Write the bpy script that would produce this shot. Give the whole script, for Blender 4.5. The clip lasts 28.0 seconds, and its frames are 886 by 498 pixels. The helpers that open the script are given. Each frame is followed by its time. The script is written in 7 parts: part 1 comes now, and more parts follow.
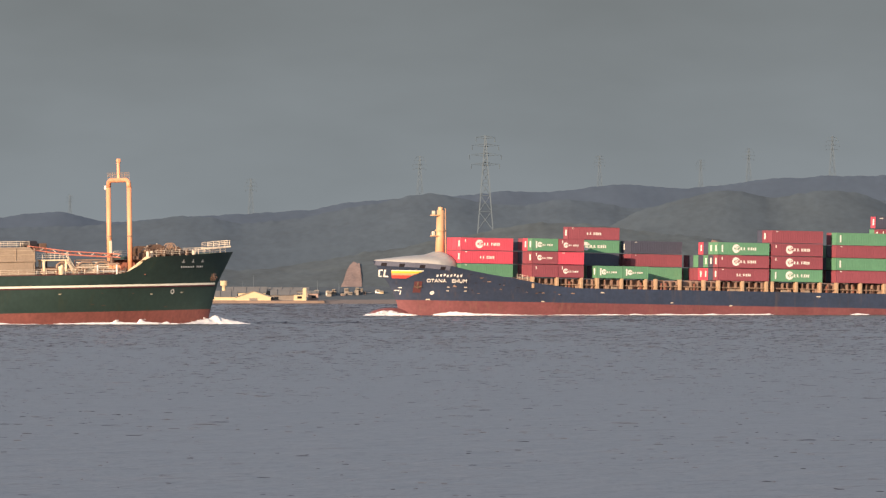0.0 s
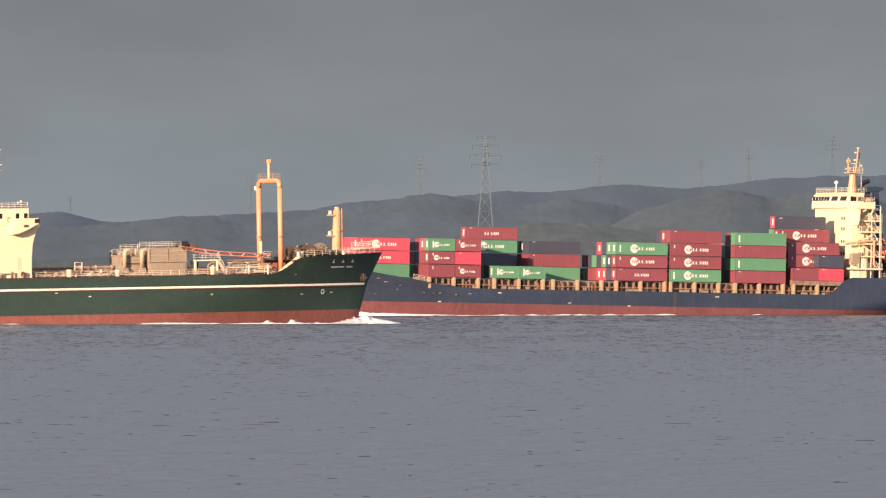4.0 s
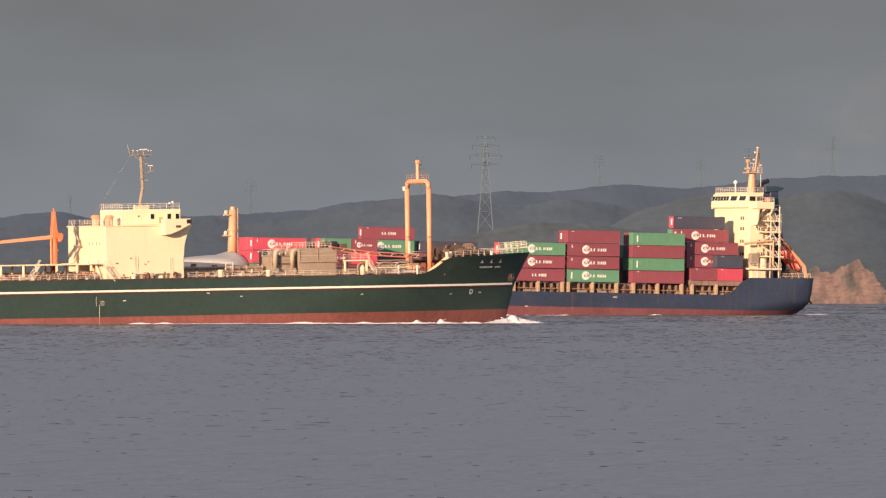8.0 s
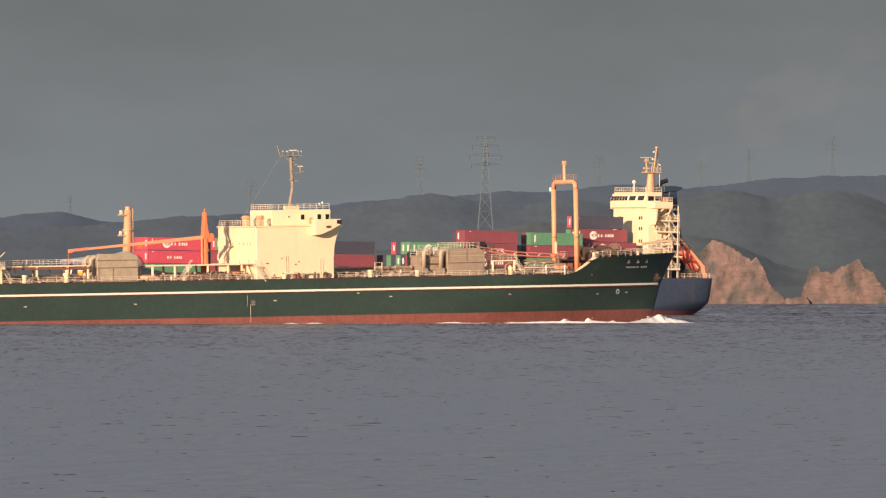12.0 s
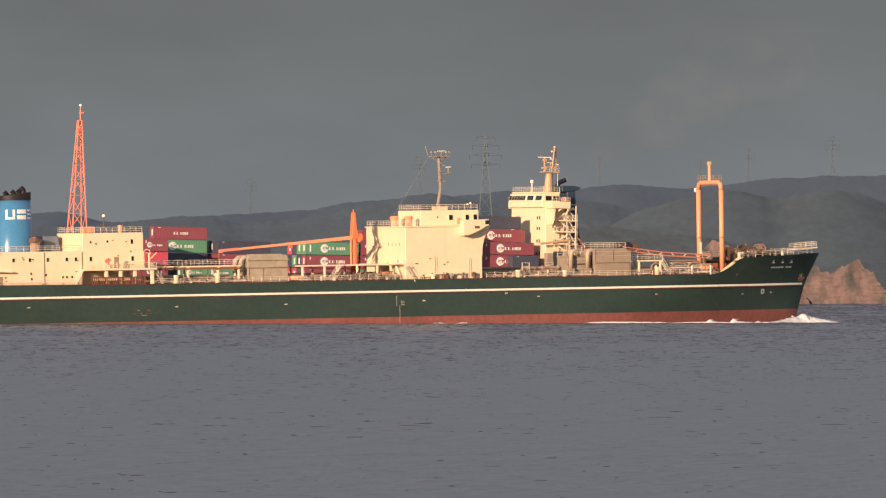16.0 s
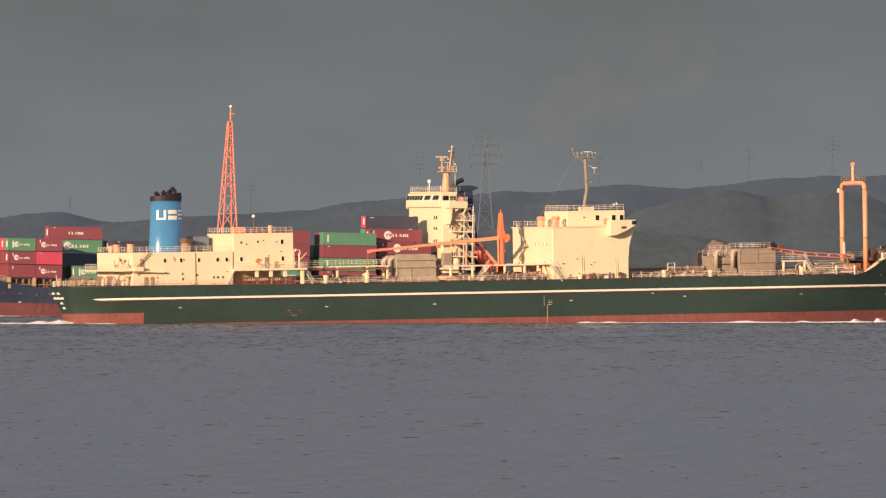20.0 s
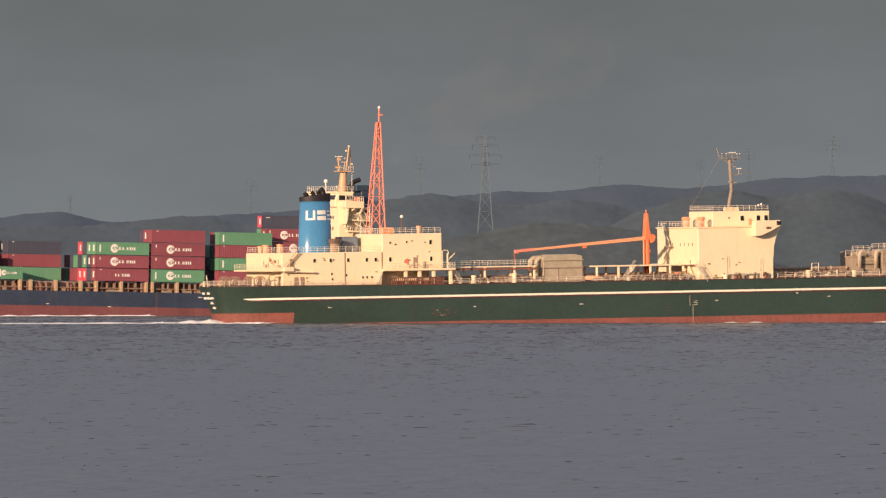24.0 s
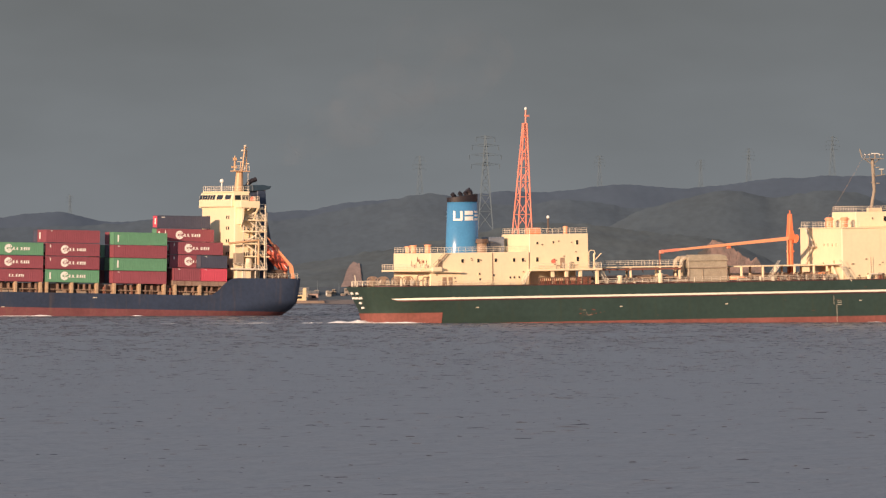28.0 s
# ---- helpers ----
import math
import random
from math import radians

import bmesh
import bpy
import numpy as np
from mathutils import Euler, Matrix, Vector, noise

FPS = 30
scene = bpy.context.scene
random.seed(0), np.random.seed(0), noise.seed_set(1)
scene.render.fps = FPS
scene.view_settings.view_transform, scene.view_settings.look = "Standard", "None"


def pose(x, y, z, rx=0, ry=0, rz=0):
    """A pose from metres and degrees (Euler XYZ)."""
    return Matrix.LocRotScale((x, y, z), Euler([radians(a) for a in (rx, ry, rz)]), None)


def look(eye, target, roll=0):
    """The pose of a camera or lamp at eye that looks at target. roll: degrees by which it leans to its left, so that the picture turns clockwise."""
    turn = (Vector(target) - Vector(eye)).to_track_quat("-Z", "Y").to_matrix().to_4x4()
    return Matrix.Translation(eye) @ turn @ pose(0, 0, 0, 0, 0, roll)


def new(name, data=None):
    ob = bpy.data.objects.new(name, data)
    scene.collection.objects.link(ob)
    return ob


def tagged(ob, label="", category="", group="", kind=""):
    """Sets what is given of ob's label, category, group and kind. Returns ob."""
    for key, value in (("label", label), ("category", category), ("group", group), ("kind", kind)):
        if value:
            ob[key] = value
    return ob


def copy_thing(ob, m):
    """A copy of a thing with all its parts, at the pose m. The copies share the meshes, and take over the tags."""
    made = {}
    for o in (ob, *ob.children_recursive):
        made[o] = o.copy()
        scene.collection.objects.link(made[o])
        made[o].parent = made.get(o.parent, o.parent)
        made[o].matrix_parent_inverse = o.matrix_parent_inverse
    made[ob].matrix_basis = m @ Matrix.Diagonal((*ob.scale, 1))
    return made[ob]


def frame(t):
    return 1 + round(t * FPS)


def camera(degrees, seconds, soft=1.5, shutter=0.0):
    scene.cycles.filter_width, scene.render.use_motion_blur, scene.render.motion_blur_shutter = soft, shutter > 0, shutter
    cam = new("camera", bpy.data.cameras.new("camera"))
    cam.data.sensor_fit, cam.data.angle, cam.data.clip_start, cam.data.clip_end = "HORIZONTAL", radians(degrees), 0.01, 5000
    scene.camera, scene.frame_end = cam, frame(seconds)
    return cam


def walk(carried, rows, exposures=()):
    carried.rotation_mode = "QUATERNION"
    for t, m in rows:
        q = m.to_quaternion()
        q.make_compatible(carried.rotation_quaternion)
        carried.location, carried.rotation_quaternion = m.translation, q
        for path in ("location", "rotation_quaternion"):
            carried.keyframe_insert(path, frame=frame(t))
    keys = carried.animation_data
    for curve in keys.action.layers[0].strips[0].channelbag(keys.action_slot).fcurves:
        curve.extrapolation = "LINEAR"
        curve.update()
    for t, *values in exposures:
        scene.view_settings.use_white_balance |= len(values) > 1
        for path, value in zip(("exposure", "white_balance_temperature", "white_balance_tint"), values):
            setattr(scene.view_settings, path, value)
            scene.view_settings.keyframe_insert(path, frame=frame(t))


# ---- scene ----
# Camera on the shore, eleven metres above the sea, looking out (+y) with a long lens.
cam = camera(4.0819, 28.0, soft=1.3)
EYE = pose(0, 0, 11.0, 90.065, 0, 0)
walk(cam, [(0.0, EYE), (28.0, EYE)],
     exposures=[(0.0, 0.74, 6250, 8), (3.5, 0.80, 6250, 9), (5.5, 0.88, 6320, 12), (7.0, 0.82, 6380, 13), (8.0, 0.58, 6420, 14), (10.0, 0.61, 6400, 12), (11.0, 0.50, 6410, 10), (12.0, 0.48, 6430, 10), (17.0, 0.34, 6500, 11), (22.0, 0.32, 6480, 11), (25.0, 0.30, 6430, 11), (27.0, 0.30, 6400, 11), (28.0, 0.38, 6400, 11)])

# ---- world and sun ----
SUN_AZ, SUN_EL = radians(-149), radians(11)     # behind the camera, a little to its left
world = bpy.data.worlds.new("overcast_evening")
scene.world = world
world.use_nodes = True
wn, wl = world.node_tree.nodes, world.node_tree.links
wn.clear()
w_out = wn.new("ShaderNodeOutputWorld")
w_bg = wn.new("ShaderNodeBackground")
w_sky = wn.new("ShaderNodeTexSky")
w_sky.sky_type, w_sky.sun_disc = "NISHITA", False
w_sky.sun_elevation, w_sky.sun_rotation = SUN_EL, radians(211)
w_co = wn.new("ShaderNodeTexCoord")
w_sep = wn.new("ShaderNodeSeparateXYZ")
w_map = wn.new("ShaderNodeMapping")
w_map.inputs["Scale"].default_value = (45, 45, 130)
w_noise = wn.new("ShaderNodeTexNoise")
w_noise.inputs["Scale"].default_value, w_noise.inputs["Detail"].default_value = 1.0, 4
w_ramp = wn.new("ShaderNodeValToRGB")            # cloud layer, paler towards the horizon
for pos, col in ((0.0, (1.30, 1.43, 1.54, 1)), (0.010, (1.20, 1.32, 1.42, 1)), (0.022, (0.94, 1.02, 1.10, 1)), (0.14, (2.45, 2.58, 2.95, 1)), (1.0, (2.8, 3.0, 3.5, 1))):
    e = w_ramp.color_ramp.elements.new(pos) if pos not in (0.0, 1.0) else w_ramp.color_ramp.elements[0 if pos == 0 else -1]
    e.position, e.color = pos, col
w_var = wn.new("ShaderNodeMapRange")
w_var.inputs["From Min"].default_value, w_var.inputs["From Max"].default_value = 0.3, 0.7
w_var.inputs["To Min"].default_value, w_var.inputs["To Max"].default_value = 0.92, 1.07
w_mul = wn.new("ShaderNodeMixRGB")
w_mul.blend_type = "MULTIPLY"
w_mul.inputs["Fac"].default_value = 1
w_mix = wn.new("ShaderNodeMixRGB")
w_mix.inputs["Fac"].default_value = 0.96
wl.new(w_co.outputs["Generated"], w_sep.inputs[0])
wl.new(w_co.outputs["Generated"], w_map.inputs[0])
wl.new(w_map.outputs[0], w_noise.inputs["Vector"])
wl.new(w_sep.outputs["Z"], w_ramp.inputs[0])
wl.new(w_noise.outputs["Fac"], w_var.inputs["Value"])
wl.new(w_ramp.outputs[0], w_mul.inputs["Color1"])
wl.new(w_var.outputs[0], w_mul.inputs["Color2"])
wl.new(w_sky.outputs[0], w_mix.inputs["Color1"])
wl.new(w_mul.outputs[0], w_mix.inputs["Color2"])
wl.new(w_mix.outputs[0], w_bg.inputs["Color"])
w_bg.inputs["Strength"].default_value = 0.110
wl.new(w_bg.outputs[0], w_out.inputs["Surface"])
sun_data = bpy.data.lights.new("sun", "SUN")
sun_data.energy, sun_data.angle, sun_data.color = 5.0, radians(0.6), (1.0, 0.69, 0.47)
sun = new("sun", sun_data)
S_DIR = Vector((math.sin(SUN_AZ) * math.cos(SUN_EL), math.cos(SUN_AZ) * math.cos(SUN_EL), math.sin(SUN_EL)))
sun.matrix_world = look(S_DIR * 100, (0, 0, 0))


# ---- materials ----
def material(name, base, rough=0.55, metal=0.0, vary=0.18, size=3.0, fine=0.25, bump=0.15, streak=None, streak_amount=0.0, per_object=0.0, streak_size=(1.1, 1.1, 0.12), streak_from=0.56):
    """Paint, steel, earth: a base colour with stains at two scales, relief and, where asked, streaks that run down."""
    m = bpy.data.materials.new(name)
    m.use_nodes = True
    n, l = m.node_tree.nodes, m.node_tree.links
    b = n["Principled BSDF"]
    b.inputs["Roughness"].default_value, b.inputs["Metallic"].default_value = rough, metal
    co = n.new("ShaderNodeTexCoord")
    big, small = n.new("ShaderNodeTexNoise"), n.new("ShaderNodeTexNoise")
    big.inputs["Scale"].default_value, big.inputs["Detail"].default_value = 1.0 / size, 5
    small.inputs["Scale"].default_value, small.inputs["Detail"].default_value = 1.0 / fine, 3
    for x in (big, small):
        l.new(co.outputs["Object"], x.inputs["Vector"])
    add = n.new("ShaderNodeMath")
    add.operation = "ADD"
    l.new(big.outputs["Fac"], add.inputs[0])
    l.new(small.outputs["Fac"], add.inputs[1])
    last = add.outputs[0]
    if per_object:
        info, mulo, addo = n.new("ShaderNodeObjectInfo"), n.new("ShaderNodeMath"), n.new("ShaderNodeMath")
        mulo.operation, mulo.inputs[1].default_value = "MULTIPLY", per_object
        addo.operation = "ADD"
        l.new(info.outputs["Random"], mulo.inputs[0])
        l.new(mulo.outputs[0], addo.inputs[0])
        l.new(last, addo.inputs[1])
        last = addo.outputs[0]
    rng = n.new("ShaderNodeMapRange")
    rng.inputs["From Min"].default_value, rng.inputs["From Max"].default_value = 0.6, 1.4 + per_object
    l.new(last, rng.inputs["Value"])
    mix = n.new("ShaderNodeMixRGB")
    mix.inputs["Color1"].default_value = (*[c * (1 - vary) for c in base], 1)
    mix.inputs["Color2"].default_value = (*[min(1, c * (1 + vary)) for c in base], 1)
    l.new(rng.outputs[0], mix.inputs["Fac"])
    out = mix.outputs[0]
    if streak:
        mp, st, sr, mx = n.new("ShaderNodeMapping"), n.new("ShaderNodeTexNoise"), n.new("ShaderNodeMapRange"), n.new("ShaderNodeMixRGB")
        mp.inputs["Scale"].default_value = streak_size
        st.inputs["Scale"].default_value, st.inputs["Detail"].default_value = 1.0, 6
        sr.inputs["From Min"].default_value, sr.inputs["From Max"].default_value = streak_from, streak_from + 0.18
        sr.inputs["To Max"].default_value = streak_amount
        mx.inputs["Color2"].default_value = (*streak, 1)
        l.new(co.outputs["Object"], mp.inputs[0])
        l.new(mp.outputs[0], st.inputs["Vector"])
        l.new(st.outputs["Fac"], sr.inputs["Value"])
        l.new(sr.outputs[0], mx.inputs["Fac"])
        l.new(out, mx.inputs["Color1"])
        out = mx.outputs[0]
    l.new(out, b.inputs["Base Color"])
    if bump:
        bp = n.new("ShaderNodeBump")
        bp.inputs["Strength"].default_value, bp.inputs["Distance"].default_value = bump, 0.05
        l.new(add.outputs[0], bp.inputs["Height"])
        l.new(bp.outputs[0], b.inputs["Normal"])
    return m


RUST = (0.16, 0.06, 0.03)
M_GREEN = material("green_hull_paint", (0.034, 0.060, 0.050), 0.42, vary=0.22, size=9, fine=0.8, streak=(0.05, 0.06, 0.035), streak_amount=0.45)
M_BOOT = material("red_boot_paint", (0.245, 0.086, 0.070), 0.6, vary=0.3, size=6, fine=0.6, streak=(0.17, 0.07, 0.05), streak_amount=0.7)
M_WHITE = material("white_paint", (0.80, 0.78, 0.72), 0.5, vary=0.06, size=4, fine=0.5)
M_CREAM = material("cream_deckhouse_paint", (0.84, 0.695, 0.465), 0.5, vary=0.05, size=5, fine=0.6, streak=(0.55, 0.36, 0.2), streak_amount=0.10)
M_ORANGE = material("orange_mast_paint", (0.82, 0.36, 0.19), 0.45, vary=0.14, size=2, fine=0.3)
M_CRANE = material("deep_orange_crane_paint", (0.74, 0.20, 0.085), 0.5, vary=0.14, size=2, fine=0.3)
M_SALMON = material("red_orange_tower_paint", (0.72, 0.25, 0.17), 0.5, vary=0.14, size=2, fine=0.3)
M_DECKRED = material("red_brown_deck_paint", (0.23, 0.09, 0.06), 0.7, vary=0.25, size=3, fine=0.4)
M_GREY = material("grey_cement_dusted_steel", (0.315, 0.255, 0.19), 0.75, vary=0.22, size=2, fine=0.3, streak=(0.20, 0.145, 0.10), streak_amount=0.6, streak_size=(0.12, 0.12, 1.5))
M_RAIL = material("pale_rail_paint", (0.72, 0.64, 0.50), 0.5, vary=0.12, size=1, fine=0.2, streak=RUST, streak_amount=0.4)
M_PIPE = material("worn_pipe_paint", (0.31, 0.215, 0.15), 0.6, vary=0.3, size=1.5, fine=0.3)
M_DUCT = material("dusty_cream_duct_paint", (0.46, 0.39, 0.285), 0.65, vary=0.2, size=1.5, fine=0.3, streak=(0.25, 0.18, 0.11), streak_amount=0.5)
M_MACHINE = material("dark_deck_machinery", (0.11, 0.07, 0.05), 0.6, vary=0.35, size=1, fine=0.25)
M_BLUEFUN = material("sky_blue_funnel_paint", (0.065, 0.23, 0.43), 0.24, vary=0.1, size=3, fine=0.4)
M_BLACK = material("black_soot_paint", (0.018, 0.014, 0.018), 0.6, vary=0.3, size=1.5, fine=0.3)
M_GLASS = material("dark_window_glass", (0.015, 0.018, 0.022), 0.12, vary=0.1, size=1, fine=0.3, bump=0)
M_NAVY = material("navy_hull_paint", (0.034, 0.050, 0.088), 0.5, vary=0.25, size=8, fine=0.7, streak=(0.09, 0.075, 0.075), streak_amount=0.5)
M_BOOT2 = material("faded_red_boot_paint", (0.172, 0.060, 0.064), 0.65, vary=0.3, size=5, fine=0.6, streak=(0.2, 0.10, 0.08), streak_amount=0.7)
M_BUFF = material("buff_mast_paint", (0.58, 0.36, 0.20), 0.5, vary=0.12, size=2, fine=0.3)
M_COAMING = material("buff_coaming_paint", (0.26, 0.18, 0.14), 0.7, vary=0.4, size=1.5, fine=0.3, streak=RUST, streak_amount=0.8)
M_WHALE = material("grey_white_whaleback_paint", (0.36, 0.36, 0.345), 0.6, vary=0.14, size=4, fine=0.6)
M_BOAT = material("orange_lifeboat_fibreglass", (0.80, 0.185, 0.12), 0.4, vary=0.12, size=1.5, fine=0.3)
M_TEAL = material("teal_funnel_band", (0.028, 0.052, 0.078), 0.45, vary=0.15, size=2, fine=0.3)
# container paints, lifted and blued a little for the haze before them
M_C = {
    "r": material("bright_red_container_paint", (0.56, 0.078, 0.118), 0.5, vary=0.12, size=4, fine=0.5, per_object=0.3),
    "m": material("maroon_container_paint", (0.25, 0.068, 0.088), 0.55, vary=0.18, size=4, fine=0.5, per_object=0.6),
    "g": material("green_container_paint", (0.115, 0.28, 0.165), 0.5, vary=0.16, size=4, fine=0.5, per_object=0.5),
    "n": material("dark_navy_container_paint", (0.062, 0.068, 0.10), 0.5, vary=0.2, size=4, fine=0.5, per_object=0.5),
}
M_FOAM = material("white_sea_foam", (0.74, 0.74, 0.74), 0.8, vary=0.1, size=1.2, fine=0.25, bump=0.8)
M_BLUEGREY = material("blue_grey_deck_paint", (0.13, 0.16, 0.21), 0.6, vary=0.15)
M_MAROON = material("dark_maroon_trim_paint", (0.10, 0.032, 0.034), 0.6, vary=0.3, size=3, fine=0.4)
M_STRIPE = material("bright_white_band_paint", (0.87, 0.85, 0.70), 0.5, vary=0.05, size=4, fine=0.5)
M_YELLOW = material("yellow_paint", (0.85, 0.60, 0.06), 0.5, vary=0.05)
M_REDP = material("red_paint", (0.70, 0.07, 0.05), 0.5, vary=0.08)


# ---- mesh helpers ----
def box(bm, x0, x1, y0, y1, z0, z1):
    v = [bm.verts.new((x, y, z)) for x in (x0, x1) for y in (y0, y1) for z in (z0, z1)]
    for f in ((0, 1, 3, 2), (4, 6, 7, 5), (0, 4, 5, 1), (2, 3, 7, 6), (0, 2, 6, 4), (1, 5, 7, 3)):
        bm.faces.new([v[i] for i in f])
    return bm


def prism(bm, pts, y0, y1):
    """A solid whose outline in x and z is pts, from y0 to y1."""
    a = [bm.verts.new((x, y0, z)) for x, z in pts]
    b = [bm.verts.new((x, y1, z)) for x, z in pts]
    bm.faces.new(a)
    bm.faces.new(b[::-1])
    for i in range(len(pts)):
        j = (i + 1) % len(pts)
        bm.faces.new((a[i], b[i], b[j], a[j]))
    return bm


def tube(bm, p, q, r, n=6, r2=None):
    p, q = Vector(p), Vector(q)
    r2 = r if r2 is None else r2
    rot = (q - p).to_track_quat("Z", "Y").to_matrix()
    rings = []
    for c, rad in ((p, r), (q, r2)):
        rings.append([bm.verts.new(c + rot @ Vector((rad * math.cos(2 * math.pi * i / n), rad * math.sin(2 * math.pi * i / n), 0))) for i in range(n)])
    for i in range(n):
        j = (i + 1) % n
        bm.faces.new((rings[0][i], rings[0][j], rings[1][j], rings[1][i]))
    bm.faces.new(rings[0][::-1])
    bm.faces.new(rings[1])
    return bm


def path_tube(bm, pts, r, n=6):
    """A round bar bent along the points, in one piece."""
    pts = [Vector(p) for p in pts]
    rings = []
    for i, p in enumerate(pts):
        d = (pts[min(i + 1, len(pts) - 1)] - pts[max(i - 1, 0)]).normalized()
        rot = d.to_track_quat("Z", "Y").to_matrix()
        rings.append([bm.verts.new(p + rot @ Vector((r * math.cos(2 * math.pi * k / n), r * math.sin(2 * math.pi * k / n), 0))) for k in range(n)])
    for a, b in zip(rings, rings[1:]):
        off = min(range(n), key=lambda o: sum((a[k].co - b[(k + o) % n].co).length for k in range(n)))
        for k in range(n):
            bm.faces.new((a[k], a[(k + 1) % n], b[(k + 1 + off) % n], b[(k + off) % n]))
    bm.faces.new(rings[0][::-1])
    bm.faces.new(rings[-1])
    return bm


def ball(bm, c, r, sx=1, sy=1, sz=1, sub=2):
    bmesh.ops.create_icosphere(bm, subdivisions=sub, radius=r, matrix=Matrix.Translation(c) @ Matrix.Diagonal((sx, sy, sz, 1)))
    return bm


def B():
    return bmesh.new()


def bevelled(bm, w=0.08):
    bmesh.ops.recalc_face_normals(bm, faces=bm.faces)
    bmesh.ops.bevel(bm, geom=list(bm.edges), offset=w, segments=1, affect="EDGES")
    return bm


def data_of(name, bm, mat, smooth=False):
    bmesh.ops.recalc_face_normals(bm, faces=bm.faces)
    me = bpy.data.meshes.new(name)
    bm.to_mesh(me)
    bm.free()
    me.materials.append(mat)
    if smooth:
        me.polygons.foreach_set("use_smooth", [True] * len(me.polygons))
    return me


def part(name, bm, mat, parent, label="", smooth=False):
    ob = new(name, bm if isinstance(bm, bpy.types.Mesh) else data_of(name, bm, mat, smooth))
    ob.parent = parent
    if label:
        ob["label"] = label
    return ob


def placed(name, me, parent, m):
    ob = new(name, me)
    ob.parent = parent
    ob.matrix_basis = m
    return ob


def lettering(name, text, size, mat, parent, m, depth=0.03):
    cu = bpy.data.curves.new(name, "FONT")
    cu.body, cu.size, cu.extrude, cu.align_x = text, size, depth, "CENTER"
    tmp = bpy.data.objects.new(name, cu)
    me = bpy.data.meshes.new_from_object(tmp)
    bpy.data.objects.remove(tmp)
    me.materials.clear()
    me.materials.append(mat)
    return placed(name, me, parent, m)


def interp(x, pts):
    return float(np.interp(x, [p[0] for p in pts], [p[1] for p in pts]))


POST = data_of("rail_post", tube(B(), (0, 0, 0), (0, 0, 1.05), 0.038, 4), M_RAIL)


def railing(parent, pts, gap=1.6, label=""):
    """A guard rail along the line pts (points on the deck): three bars, and a post every gap metres."""
    def bar(h):
        return path_tube(B(), [Vector(p) + Vector((0, 0, h)) for p in pts], 0.034, 4)
    r = part("railing", bar(1.05), M_RAIL, parent, label)
    for h in (0.4, 0.72):
        part("rail_bar", bar(h), M_RAIL, r)
    for a, b in zip(pts, pts[1:]):
        a, b = Vector(a), Vector(b)
        n = max(1, round((b - a).length / gap))
        last = 1 if (b - Vector(pts[-1])).length < 0.001 else 0
        for i in range(n + last):
            placed("post", POST, r, Matrix.Translation(a.lerp(b, i / n)))
    return r


def hull_band(bm, lines, z0, z1, nz, nu=72, out=0.0, cap=False):
    """Both sides of a hull between the heights z0 and z1 (z1 may follow x). lines(z) gives stern x, stem x and half-breadth(x)."""
    us = [0.5 - 0.5 * math.cos(math.pi * i / nu) for i in range(nu + 1)]
    for side in (-1, 1):
        grid = []
        for k in range(nz + 1):
            row = []
            for u in us:
                z = z0 + ((z1 if not callable(z1) else z0 + 2.0) - z0) * k / nz
                for _ in range(3):
                    xs, xb, half = lines(z)
                    x = xs + (xb - xs) * u
                    top = z1(x) if callable(z1) else z1
                    z = z0 + (top - z0) * k / nz
                row.append(bm.verts.new((x, side * (half(x) + out), z)))
            grid.append(row)
        for a, b in zip(grid, grid[1:]):
            for i in range(nu):
                bm.faces.new((a[i], a[i + 1], b[i + 1], b[i]))
    bmesh.ops.remove_doubles(bm, verts=bm.verts, dist=0.002)
    return bm


def deck_plate(bm, lines, z, xa, xb, inset=0.25, thick=0.2):
    """A flat deck at height z between xa and xb, inside the hull."""
    xs_, xb_, half = lines(z)
    xs = np.linspace(max(xa, xs_ + 0.3), min(xb, xb_ - 0.3), 40)
    for zz in (z, z - thick):
        l = [bm.verts.new((x, -max(0.02, half(x) - inset), zz)) for x in xs]
        r = [bm.verts.new((x, max(0.02, half(x) - inset), zz)) for x in xs]
        for i in range(len(xs) - 1):
            bm.faces.new((l[i], l[i + 1], r[i + 1], r[i]))
    return bm


# ---- water ----
def water_material():
    m = bpy.data.materials.new("grey_sea_water")
    m.use_nodes = True
    n, l = m.node_tree.nodes, m.node_tree.links
    b = n["Principled BSDF"]
    b.inputs["Base Color"].default_value = (0.091, 0.096, 0.108, 1)
    b.inputs["Roughness"].default_value, b.inputs["IOR"].default_value = 0.32, 1.33
    co = n.new("ShaderNodeTexCoord")
    last = None
    for scale, dist, strength, sy in ((0.10, 1.2, 0.8, 0.6), (0.45, 0.40, 1.0, 0.7), (1.7, 0.10, 1.0, 0.8)):
        mp, tx, bp = n.new("ShaderNodeMapping"), n.new("ShaderNodeTexNoise"), n.new("ShaderNodeBump")
        mp.inputs["Scale"].default_value = (scale, scale * sy, scale)
        tx.inputs["Scale"].default_value, tx.inputs["Detail"].default_value = 1.0, 3
        bp.inputs["Strength"].default_value, bp.inputs["Distance"].default_value = strength, dist
        l.new(co.outputs["Object"], mp.inputs[0])
        l.new(mp.outputs[0], tx.inputs["Vector"])
        l.new(tx.outputs["Fac"], bp.inputs["Height"])
        if last:
            l.new(last, bp.inputs["Normal"])
        last = bp.outputs[0]
    l.new(last, b.inputs["Normal"])
    return m


